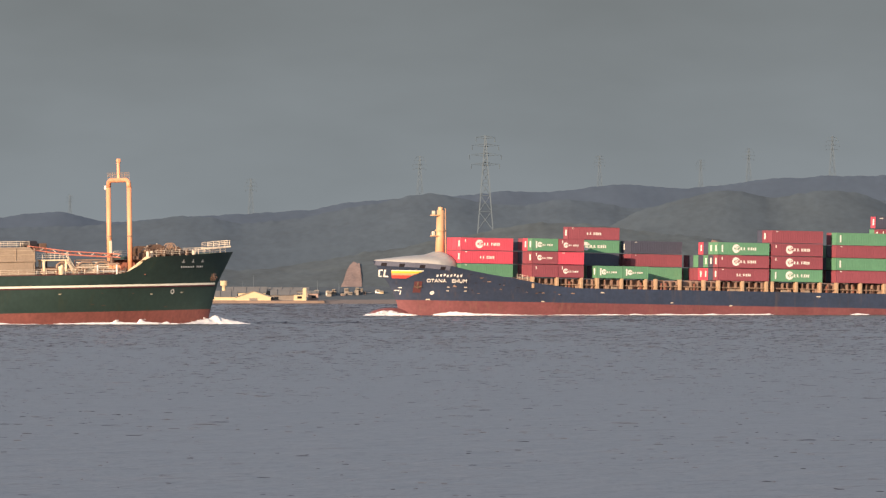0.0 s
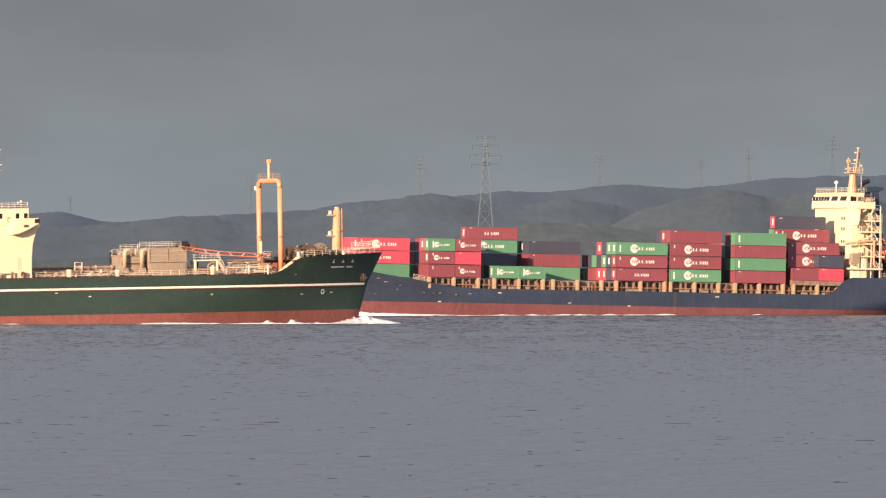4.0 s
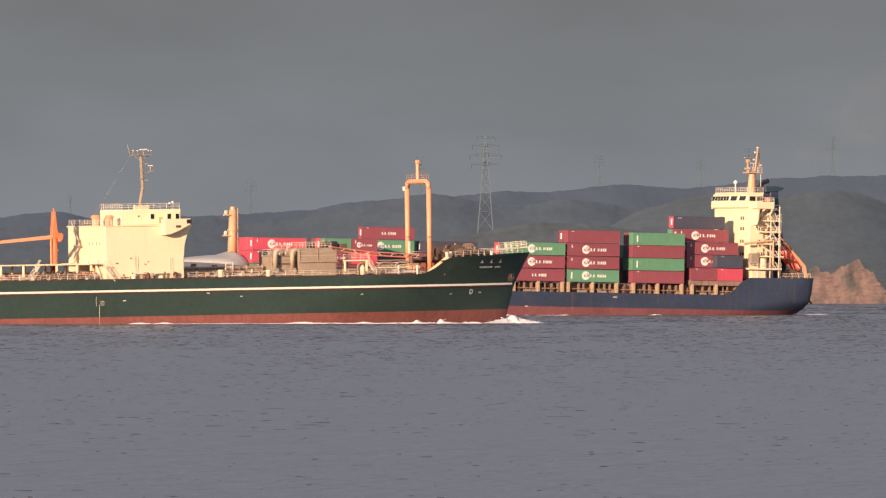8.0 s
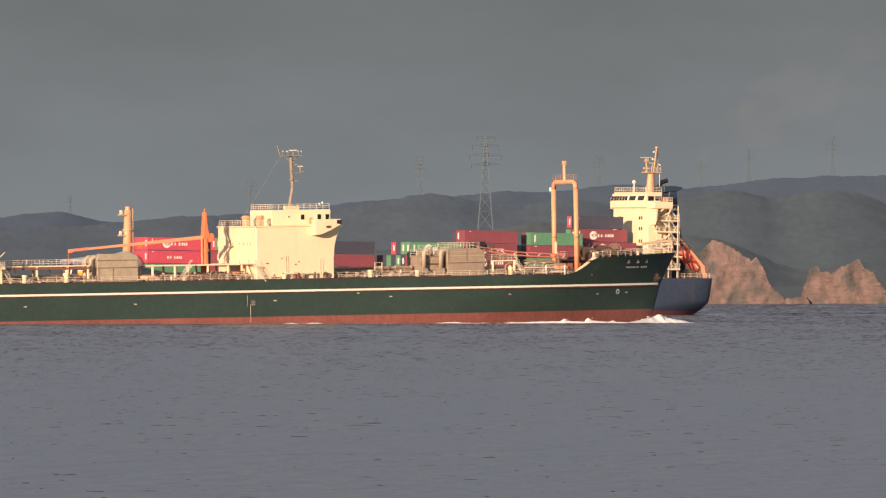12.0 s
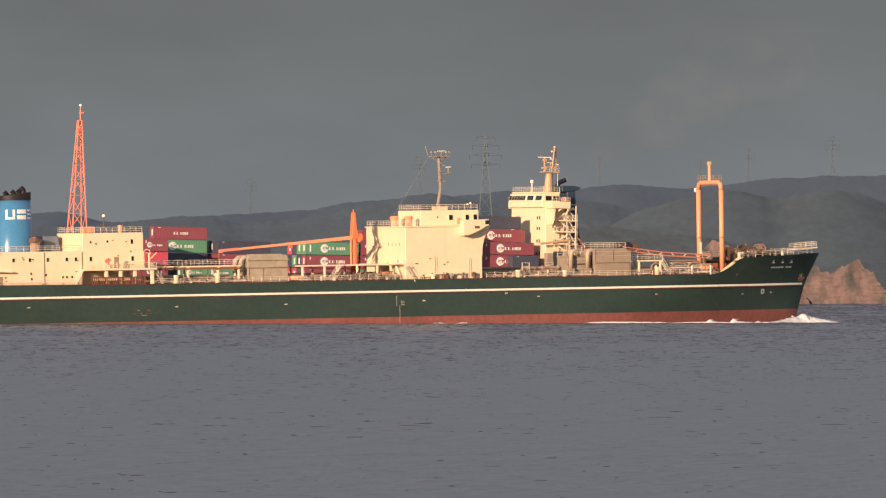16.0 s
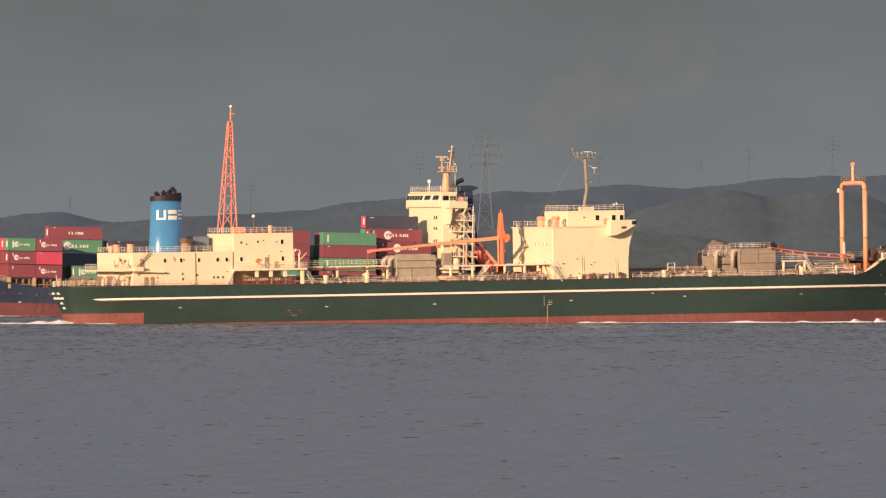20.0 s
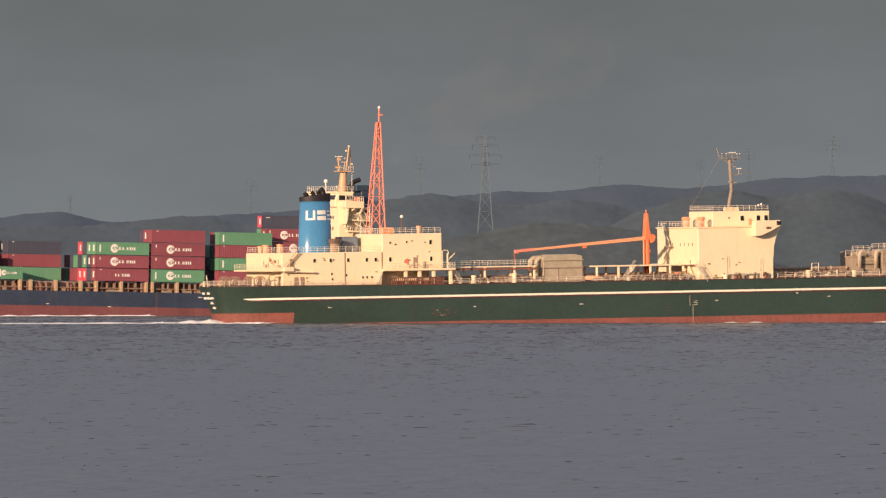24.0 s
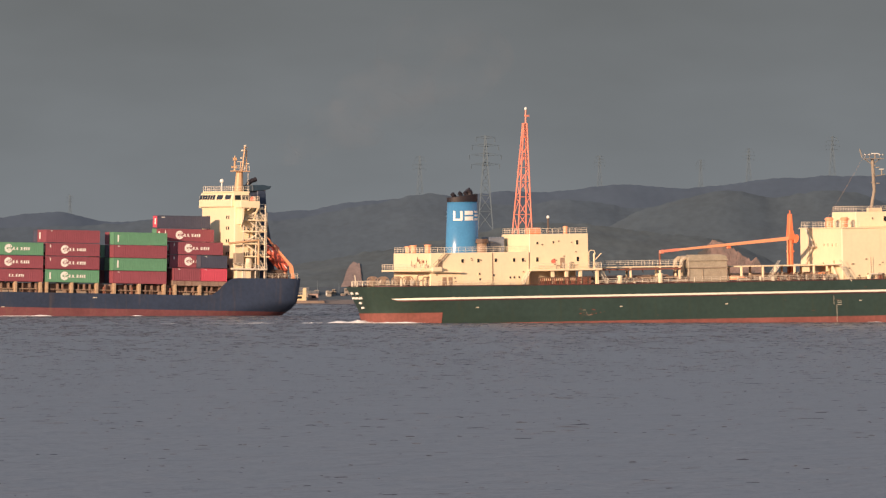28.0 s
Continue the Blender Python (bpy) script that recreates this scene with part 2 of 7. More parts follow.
def wave_height(x, y):
    h = 0.05 * math.sin(0.55 * x + 0.31 * y) + 0.04 * math.sin(-0.35 * x + 0.62 * y + 1.3)
    return 0.55 * h + 0.09 * noise.noise((0.22 * x, 0.16 * y, 0)) + 0.07 * noise.noise((0.6 * x, 0.45 * y, 3.1))


def sea():
    ys = [-900.0, -200.0, 200.0, 450.0, 520.0]
    while ys[-1] < 1100:
        ys.append(ys[-1] + 0.9 * (ys[-1] / 560.0))
    while ys[-1] < 3300:
        ys.append(ys[-1] + 26)
    ys += [3400.0, 3700.0, 4990.0]
    verts, faces = [], []
    nx = 250
    for y in ys:
        for i in range(nx + 1):
            u = 2 * i / nx - 1
            span = max(30.0, 0.052 * abs(y) + 12)
            x = u * span if 0 < i < nx else u * 2600
            near = 520 < y < 1100 and 0 < i < nx
            z = wave_height(x, y) * min(1, (y - 515) / 40) * max(0, min(1, (1100 - y) / 450)) if near else 0.0
            verts.append((x, y, z))
    for j in range(len(ys) - 1):
        for i in range(nx):
            a = j * (nx + 1) + i
            faces.append((a, a + 1, a + nx + 2, a + nx + 1))
    me = bpy.data.meshes.new("water")
    me.from_pydata(verts, [], faces)
    me.materials.append(water_material())
    me.polygons.foreach_set("use_smooth", [True] * len(me.polygons))
    return tagged(new("water", me), "grey rippled sea with small dark wavelets", "sea", kind="structure")


water = sea()

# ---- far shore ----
# Distance haze is put into these wood colours, bluest on the far ridge.
M_HILL_FAR = material("hazed_far_woods", (0.054, 0.080, 0.116), 0.95, vary=0.10, size=16, fine=3.5, bump=0)
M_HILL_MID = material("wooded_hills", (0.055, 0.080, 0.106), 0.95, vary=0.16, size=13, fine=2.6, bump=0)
M_HILL_LOW = material("hazed_low_woods", (0.058, 0.078, 0.090), 0.95, vary=0.26, size=11, fine=2.4, bump=0)
# rock colour greyed and flattened for haze; the grey patches are scrub
M_CLIFF = material("bare_ochre_cliff_rock", (0.170, 0.122, 0.111), 0.95, vary=0.32, size=6, fine=1.3, bump=0, streak=(0.072, 0.074, 0.074), streak_amount=0.9, streak_size=(0.22, 0.05, 0.15), streak_from=0.45)
M_BEACH = material("brown_foreshore", (0.20, 0.15, 0.12), 0.9, vary=0.25, size=10, fine=2)
M_STEEL = material("dull_galvanised_steel", (0.082, 0.111, 0.138), 0.7, vary=0.1)
# haze over the pylons, put into a paler steel colour
M_PYLON = material("haze_pale_pylon_steel", (0.096, 0.132, 0.162), 0.8, vary=0.1)
LENS, EYE_Z, HORIZON = 22000.0, 11.0, 466.0
SEA_Z = -0.18


def across(px, y):
    return (px - 784.0) * y / LENS


def above(py, y):
    return EYE_Z + (HORIZON - py) * y / LENS


RIDGE_FAR = [(-900, 400), (-300, 380), (0, 386), (50, 378), (95, 375), (140, 380), (180, 394), (225, 392), (300, 386), (400, 380), (470, 377), (560, 371), (600, 361), (700, 352), (760, 345), (830, 346), (900, 338), (960, 341), (1050, 332), (1110, 325), (1180, 334), (1260, 331), (1350, 318), (1450, 312), (1568, 311), (1900, 300), (2500, 330)]
RIDGE_MID = [(-900, 410), (0, 404), (150, 400), (250, 392), (325, 382), (380, 386), (430, 397), (520, 388), (600, 373), (680, 357), (735, 344), (800, 346), (860, 362), (930, 364), (1000, 352), (1060, 358), (1115, 370), (1200, 362), (1300, 350), (1400, 352), (1500, 350), (1568, 356), (1900, 345), (2500, 360)]
RIDGE_LOW = [(-900, 470), (0, 462), (200, 455), (330, 470), (420, 480), (520, 470), (600, 455), (700, 440), (850, 412), (960, 392), (1050, 398), (1150, 412), (1250, 418), (1320, 440), (1380, 470), (1430, 478), (1500, 462), (1568, 466), (1900, 440), (2500, 450)]


def ridge(name, line, y, depth, mat, rough, label, seed):
    """A wooded ridge: a sheet of land that climbs from the shore side to its crest and falls behind it."""
    noise.seed_set(seed)
    verts, faces = [], []
    pxs = np.arange(-900, 2501, 3.0)
    tops = [above(sum(interp(px + 7.0 * k, line) for k in range(-3, 4)) / 7, y) for px in pxs]
    rows = [(-1 + k / 34, (k / 34) ** 0.92) for k in range(35)] + [(0.0, 1.0), (0.3, 0.85), (0.7, 0.4), (1.0, 0.0)]
    for v, share in rows:
        for px, top in zip(pxs, tops):
            x = across(px, y)
            yy = y + v * depth * 4
            bumps = noise.noise((x * 0.33, yy * 0.16, seed)) * rough * 0.6 + noise.noise((x * 0.09, yy * 0.05, seed + 7)) * rough * 0.7
            crown = (noise.noise((x * 0.11, seed, 1)) * 0.55 + noise.noise((x * 0.37, seed, 2)) * 0.35) * share ** 40
            fold = noise.noise((x * 0.018, v * 2.5, seed + 3)) * 0.05 * (1 - abs(v)) * min(1, -4 * v if v < 0 else 0)
            verts.append((x, y + v * depth + 6 * fold * (1 if v < 0 else 0), -1.5 + (top + 1.5) * min(1.0, share * (1 + fold)) + bumps * (0.2 + 0.5 * share) + crown))
    n = len(pxs)
    for j in range(len(rows) - 1):
        if rows[j][0] == rows[j + 1][0]:
            continue
        for i in range(n - 1):
            a = j * n + i
            faces.append((a, a + 1, a + n + 1, a + n))
    me = bpy.data.meshes.new(name)
    me.from_pydata(verts, [], faces)
    me.materials.append(mat)
    me.polygons.foreach_set("use_smooth", [True] * len(me.polygons))
    noise.seed_set(1)
    return tagged(new(name, me), label, "hill", kind="structure")


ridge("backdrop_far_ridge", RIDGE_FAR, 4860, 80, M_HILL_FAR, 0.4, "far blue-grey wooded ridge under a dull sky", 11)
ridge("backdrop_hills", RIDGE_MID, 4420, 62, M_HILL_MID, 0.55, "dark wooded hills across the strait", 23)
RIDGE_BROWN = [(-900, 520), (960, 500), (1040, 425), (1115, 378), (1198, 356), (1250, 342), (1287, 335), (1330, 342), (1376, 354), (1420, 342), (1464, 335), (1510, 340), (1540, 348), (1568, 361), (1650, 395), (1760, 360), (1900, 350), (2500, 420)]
# brown woods, their base colour blued for haze as well
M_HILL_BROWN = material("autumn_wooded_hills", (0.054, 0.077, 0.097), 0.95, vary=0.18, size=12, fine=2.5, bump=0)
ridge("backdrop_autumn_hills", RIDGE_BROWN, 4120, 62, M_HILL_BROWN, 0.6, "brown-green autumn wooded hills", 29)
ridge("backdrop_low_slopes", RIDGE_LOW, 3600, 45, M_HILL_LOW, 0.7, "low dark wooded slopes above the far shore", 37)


def shore(name, profile, mat, label):
    """A strip of low land along the far coast, with the heights of profile (y, z)."""
    verts, faces = [], []
    pxs = np.arange(-900, 2501, 8.0)
    for y, z in profile:
        for px in pxs:
            x = across(px, y)
            verts.append((x, y, z + 0.2 * noise.noise((x * 0.07, y * 0.1, 5)) * (z > 0.1)))
    n = len(pxs)
    for j in range(len(profile) - 1):
        for i in range(n - 1):
            a = j * n + i
            faces.append((a, a + 1, a + n + 1, a + n))
    me = bpy.data.meshes.new(name)
    me.from_pydata(verts, [], faces)
    me.materials.append(mat)
    return tagged(new(name, me), label, "shore", kind="structure")


shore("ground", ((3395, -1.0), (3408, -0.1), (3440, 0.5), (3478, 0.8)), M_BEACH, "low brown foreshore along the far coast")
shore("ground_slope", ((3478, 0.79), (3490, 1.5), (3512, 2.8), (3562, 4.2)), M_HILL_LOW, "dark wooded slope behind the far quay")


M_SCAR = material("brown_landslip_earth", (0.235, 0.172, 0.150), 0.95, vary=0.25, size=4, fine=0.8, bump=0.5)


def cliff(outline, y, seed, mat=None, lean=0.14):
    """A bare rock face: a sheet bent into buttresses and ledges below the line of its top edge."""
    noise.seed_set(seed)
    px0, px1 = outline[0][0], outline[-1][0]
    pxs, nz = np.arange(px0, px1 + 0.1, 1.6), 26
    verts, faces = [], []
    for k in range(nz + 1):
        for px in pxs:
            x = across(px, y)
            top = above(interp(px, outline) + 6.0 * noise.noise((px * 0.12, 0, seed)) + 3.6 * noise.noise((px * 0.37, 3, seed)) + 1.3 * noise.noise((px * 0.9, 5, seed)), y)
            z = -1.0 + (top + 1.0) * k / nz
            back = lean * (z - 0.2) + 1.3 * noise.noise((x * 0.16, z * 0.06, seed)) + 0.45 * noise.noise((x * 0.5, z * 0.3, seed + 2)) + 0.3 * noise.noise((x * 0.2, z * 1.9, seed + 4))
            verts.append((x, y + back, z))
    n = len(pxs)
    for j in range(nz):
        for i in range(n - 1):
            a = j * n + i
            faces.append((a, a + 1, a + n + 1, a + n))
    for i in range(n - 1):     # the land behind the top edge
        a = nz * n + i
        b = len(verts)
        verts.append((verts[a][0], verts[a][1] + 5, verts[a][2] - 3))
        verts.append((verts[a + 1][0], verts[a + 1][1] + 5, verts[a + 1][2] - 3))
        faces.append((a, a + 1, b + 1, b))
    me = bpy.data.meshes.new("cliff")
    me.from_pydata(verts, [], faces)
    me.materials.append(mat or M_CLIFF)
    noise.seed_set(1)
    return tagged(new("cliff", me), "bare ochre rock cliff in evening sun by the sea", "cliff", kind="structure")


cliff([(1205, 520), (1222, 470), (1240, 446), (1255, 430), (1268, 425), (1285, 434), (1305, 444), (1322, 458), (1345, 460), (1355, 485), (1362, 505), (1378, 518), (1390, 533)], 3402, 3)
cliff([(1406, 538), (1415, 531), (1424, 506), (1433, 478), (1442, 470), (1456, 482), (1474, 484), (1486, 474), (1505, 466), (1520, 459), (1530, 474), (1545, 484), (1556, 500), (1568, 516), (1600, 526)], 3402, 5)
cliff([(603, 506), (608, 494), (613, 481), (618, 469), (623, 464), (630, 463), (635, 467), (637, 478), (639, 492), (641, 507)], 3557.5, 8, M_SCAR, 3.04)
cliff([(1384, 548), (1392, 527), (1402, 530), (1411, 524), (1420, 528), (1428, 528), (1436, 546)], 3400, 13)


# ---- pylons ----
def pylon(x, y, z, height):
    p = new("pylon")
    p.matrix_world = pose(x, y, z)
    w = height * 0.085
    r = 0.0054 * height + 0.02
    for sx in (-1, 1):
        for sy in (-1, 1):
            part("tower_leg", path_tube(B(), [(sx * w, sy * w, -2), (sx * w * 0.28, sy * w * 0.28, height * 0.72), (sx * 0.12, sy * 0.12, height)], 1.15 * r, 4), M_PYLON, p)
    br = B()
    levels = [0, 0.2, 0.37, 0.5, 0.61, 0.70, 0.78, 0.86, 0.94]
    for a, b in zip(levels, levels[1:]):
        ra, rb = [w * (1 - 0.72 * t / 0.72) if t < 0.72 else w * 0.28 * (1 - (t - 0.72) / 0.28) + 0.1 for t in (a, b)]
        for sy in (-1, 1):
            tube(br, (-ra, sy * ra, a * height), (rb, sy * rb, b * height), 0.6 * r, 4)
            tube(br, (ra, sy * ra, a * height), (-rb, sy * rb, b * height), 0.6 * r, 4)
            tube(br, (-rb, sy * rb, b * height), (rb, sy * rb, b * height), 0.55 * r, 4)
    part("lattice_bracing", br, M_PYLON, p)
    for t, reach in ((0.70, 0.15), (0.80, 0.17), (0.90, 0.14), (0.985, 0.10)):
        for s in (-1, 1):
            arm = path_tube(B(), [(0, 0, (t + 0.018) * height), (s * reach * height, 0, t * height), (0, 0, (t - 0.012) * height)], 0.75 * r, 4)
            arm = part("cross_arm", arm, M_PYLON, p)
            part("insulator", tube(B(), (s * reach * height, 0, t * height), (s * reach * height, 0, (t - 0.05) * height), 0.6 * r, 4), M_PYLON, arm)
    return tagged(p, "grey steel lattice power pylon on a wooded ridge", "pylon", "power pylons along the ridges")


for px, top, foot, y in ((124, 345, 384, 4866), (444, 317, 382, 4866), (743, 277, 350, 4866), (859, 241, 408, 4170), (1061, 276, 336, 4866), (1240, 283, 336, 4866), (1325, 263, 326, 4866), (1473, 242, 318, 4866)):
    z0 = above(foot, y)
    pylon(across(px, y), y, z0, above(top, y) - z0)


# ---- quay and buildings on the far shore ----
M_ROOF = material("grey_sheet_roof", (0.21, 0.19, 0.16), 0.7, vary=0.2, size=4, fine=0.6)
M_WALLPALE = material("pale_warehouse_wall", (0.56, 0.46, 0.29), 0.8, vary=0.12, size=4, fine=0.6)
M_WALLGREY = material("weathered_grey_wall", (0.20, 0.18, 0.16), 0.85, vary=0.25, size=4, fine=0.6)
M_WALLPINK = material("faded_pink_wall", (0.34, 0.25, 0.22), 0.85, vary=0.2, size=4, fine=0.6)
SHORE_Y = 3446.0


def warehouse(px0, px1, wall_py, ridge_py, gable, y=SHORE_Y, depth=26.0, wall=None, base_py=532.5):
    """A low shed: gable 'front' shows its pointed end, 'side' its long wall and roof slope."""
    x0, x1 = across(px0, y), across(px1, y)
    zb, zw, zr = above(base_py, y), above(wall_py, y), above(ridge_py, y)
    w = new("warehouse")
    w.matrix_world = pose((x0 + x1) / 2, y, zb)
    h = (x1 - x0) / 2
    zw, zr = zw - zb, zr - zb
    wall = wall or M_WALLPALE
    if gable == "front":
        body = B()
        a = [body.verts.new(p) for p in ((-h, 0, -0.6), (h, 0, -0.6), (h, 0, zw), (0, 0, zr - 0.12), (-h, 0, zw))]
        b = [body.verts.new((v.co.x, depth, v.co.z)) for v in a]
        body.faces.new(a)
        body.faces.new(b[::-1])
        for i in range(5):
            body.faces.new((a[i], b[i], b[(i + 1) % 5], a[(i + 1) % 5]))
        part("wall_shell", body, wall, w)
        for s in (-1, 1):
            part("roof", prism(B(), [(s * (h + 0.25), zw - 0.1), (s * (h + 0.25), zw + 0.12), (0, zr + 0.1), (0, zr - 0.1)], -0.3, depth + 0.3), M_ROOF, w)
        part("door", box(B(), -1.1, 1.1, -0.1, 0.06, -0.3, zw * 0.75), M_WALLGREY, w)
    else:
        part("wall_shell", box(B(), -h, h, 0, depth, -0.6, zw), wall, w)
        rf = B()
        v = [rf.verts.new(p) for p in ((-h - 0.2, -0.3, zw), (h + 0.2, -0.3, zw), (h + 0.2, depth / 2, zr), (-h - 0.2, depth / 2, zr), (-h - 0.2, depth + 0.3, zw), (h + 0.2, depth + 0.3, zw))]
        for f in ((0, 1, 2, 3), (3, 2, 5, 4), (0, 3, 4), (1, 5, 2), (0, 4, 5, 1)):
            rf.faces.new([v[i] for i in f])
        part("roof", rf, M_ROOF, w)
        seam = data_of("roof_rib", tube(B(), (0, -0.3, zw + 0.06), (0, depth / 2, zr + 0.06), 0.1, 4), M_WALLGREY)
        for i in range(max(2, int(h * 0.7))):
            placed("roof_rib", seam, w, pose(-h + 2 * h * (i + 0.5) / max(2, int(h * 0.7)), 0, 0))
        for i in range(max(1, int(h * 0.5))):
            part("window", box(B(), -h + 1.0 + i * 3.4, -h + 2.2 + i * 3.4, -0.08, 0.04, zw * 0.35, zw * 0.75), M_GLASS, w)
    return tagged(w, "low pale warehouse with a grey sheet roof on the far quay", "warehouse", "warehouses on the far quay")


warehouse(300, 418, 526, 515, "side")
warehouse(418, 479, 526.5, 515.5, "front", SHORE_Y - 6)
warehouse(400, 470, 519, 508, "side", SHORE_Y + 34)
warehouse(479, 523, 523, 513, "side", SHORE_Y, 26, M_WALLGREY)
warehouse(470, 545, 516, 509, "side", SHORE_Y + 44, 26, M_WALLGREY)
warehouse(520, 541, 522, 519, "side", SHORE_Y - 8, 10)
warehouse(545, 563, 520, 515, "side", SHORE_Y, 12, M_WALLPINK)
warehouse(180, 296, 524, 516, "side", SHORE_Y, 26, M_WALLGREY)


def small_house(px, py, wpx, hpx, y, wall):
    x, z, h, t = across(px, y), above(py, y), wpx * y / LENS / 2, hpx * y / LENS
    c = new("house")
    c.matrix_world = pose(x, y, z)
    part("wall_shell", bevelled(box(B(), -h, h, 0, 5, -3.0, t), 0.05), wall, c)
    part("roof", prism(B(), [(-h - 0.1, t), (h + 0.1, t), (h * 0.85, t + 0.3), (-h * 0.85, t + 0.3)], -0.2, 5.2), M_ROOF, c)
    for k in (-0.5, 0.35):
        part("window", box(B(), k * h, k * h + 0.7, -0.06, 0.05, t * 0.3, t * 0.75), M_GLASS, c)
    return tagged(c, "small house with a dark roof above the far shore", "house", "houses above the far shore")


rnd = random.Random(12)
for k in range(38):
    px = rnd.uniform(440, 740) if k < 30 else rnd.uniform(60, 380)
    small_house(px, rnd.uniform(513, 524), rnd.uniform(4, 11), rnd.uniform(1.4, 3.2), 3492 + rnd.uniform(0, 20), rnd.choice((M_WALLGREY, M_WALLPINK, M_ROOF, M_WALLPALE, M_WHITE, M_WALLPINK)))
tower = tagged(new("water_tower", data_of("water_tower", tube(tube(B(), (0, 0, -3), (0, 0, 1.2), 0.5, 8), (0, 0, 1.2), (0, 0, 2.6), 1.0, 12), M_WALLPALE)), "small pale water tower behind warehouses", "water tower")
tower.matrix_world = pose(across(396, 3500), 3500, above(508.5, 3500) - 0.8)
chim = tagged(new("square_tower", data_of("square_tower", bevelled(box(B(), -0.5, 0.5, 0, 1, -1.5, 3.0), 0.05), M_WALLPALE)), "slim pale tower beside a quay building", "tower")
chim.matrix_world = pose(across(539, SHORE_Y - 9), SHORE_Y - 9, above(529, SHORE_Y - 9))
for px, h in ((449, 4.2), (430, 2.6), (600, 2.2), (562, 2.8)):
    pl = tagged(new("lamp_pole", data_of("lamp_pole", tube(B(), (0, 0, -3), (0, 0, h), 0.12, 6, 0.07), M_STEEL)), "thin grey pole on the far quay", "pole", "poles on the far quay")
    pl.matrix_world = pose(across(px, 3500), 3500, above(515, 3500))
quay = tagged(new("quay", data_of("quay", bevelled(box(B(), across(-900, 3420), across(575, 3420), 3414, 3470, -1.5, above(532.6, 3420)), 0.1), M_BEACH)), "brown concrete quay edge along the far water", "quay", kind="structure")


# ---- wavelets: short steep faces, with their missing sky light painted as dark water ----
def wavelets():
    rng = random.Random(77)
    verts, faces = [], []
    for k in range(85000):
        # most crowd far off, where their dark colour dims the sea
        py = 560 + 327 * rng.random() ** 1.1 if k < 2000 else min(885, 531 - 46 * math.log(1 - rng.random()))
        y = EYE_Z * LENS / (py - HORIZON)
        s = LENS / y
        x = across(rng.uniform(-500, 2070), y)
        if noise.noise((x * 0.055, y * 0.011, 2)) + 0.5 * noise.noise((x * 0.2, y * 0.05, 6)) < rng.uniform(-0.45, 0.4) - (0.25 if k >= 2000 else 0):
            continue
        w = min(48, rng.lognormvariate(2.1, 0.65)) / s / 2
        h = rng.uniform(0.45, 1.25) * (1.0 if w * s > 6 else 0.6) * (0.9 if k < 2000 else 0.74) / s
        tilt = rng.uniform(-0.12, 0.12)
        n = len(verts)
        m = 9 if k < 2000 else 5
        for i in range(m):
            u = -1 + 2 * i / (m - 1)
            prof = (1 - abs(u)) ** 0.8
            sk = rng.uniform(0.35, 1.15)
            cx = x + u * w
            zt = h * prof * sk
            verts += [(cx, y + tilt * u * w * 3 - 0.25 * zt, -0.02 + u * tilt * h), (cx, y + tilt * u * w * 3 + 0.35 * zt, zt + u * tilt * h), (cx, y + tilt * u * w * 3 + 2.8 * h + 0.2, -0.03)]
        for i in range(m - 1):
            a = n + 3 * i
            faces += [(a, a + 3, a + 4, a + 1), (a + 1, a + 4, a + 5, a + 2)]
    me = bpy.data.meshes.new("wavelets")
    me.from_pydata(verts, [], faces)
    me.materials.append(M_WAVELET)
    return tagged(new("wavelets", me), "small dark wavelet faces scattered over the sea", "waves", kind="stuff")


# darker copy of the sea's colour, for the shade on wave faces
M_WAVELET = material("shade_dark_water", (0.030, 0.038, 0.060), 0.6, vary=0.3, size=2, fine=0.3, bump=0)
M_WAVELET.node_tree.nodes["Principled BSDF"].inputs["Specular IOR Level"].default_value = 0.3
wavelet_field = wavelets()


# ---- green cement carrier (bow +x, starboard -y, z from its design waterline; origin under the fore mast) ----
def g_lines(z):
    xb = interp(z, [(-6, 15.0), (0, 17.1), (2.3, 17.7), (7.2, 19.2), (12.8, 22.3)])
    xs = interp(z, [(-6, -140), (-1, -153), (2.5, -158.8), (5, -159.4), (9.4, -161.5), (13, -163)])
    lb = interp(z, [(-6, 60), (0, 52), (7, 40), (12.8, 27)])
    ls = interp(z, [(-6, 60), (2.5, 34), (5, 26), (9.4, 15)])

    def half(x):
        b = 11.0 * interp(z, [(-6, 0.86), (-3, 1), (13, 1)])
        s = max(0.0, min(1.0, (xb - x) / lb))
        a = max(0.0, min(1.0, (x - xs) / ls))
        return b * math.sin(math.pi / 2 * s) ** 0.85 * (1 - (1 - a) ** 2.6) ** (1 / 2.6)
    return xs, xb, half


def g_top(x):
    if x < -4.5:
        return 9.15 + max(0, (-120 - x)) * 0.007
    if x < 2.0:
        t = (x + 4.5) / 6.5
        return 9.15 + 3.05 * (t ** 1.9)
    return 12.2 + 0.62 * (x - 2.0) / 20.0


carrier = new("cement_carrier")
tagged(carrier, "green-hulled cement carrier with cream deckhouses and orange masts under way", "ship")
part("hull", hull_band(B(), g_lines, 2.35, g_top, 14, 220), M_GREEN, carrier, "dark green hull plating with faint rust", True)
part("boot_topping", hull_band(B(), g_lines, -5.0, 2.35, 8, 90, 0.0), M_BOOT, carrier, "faded red boot topping", True)


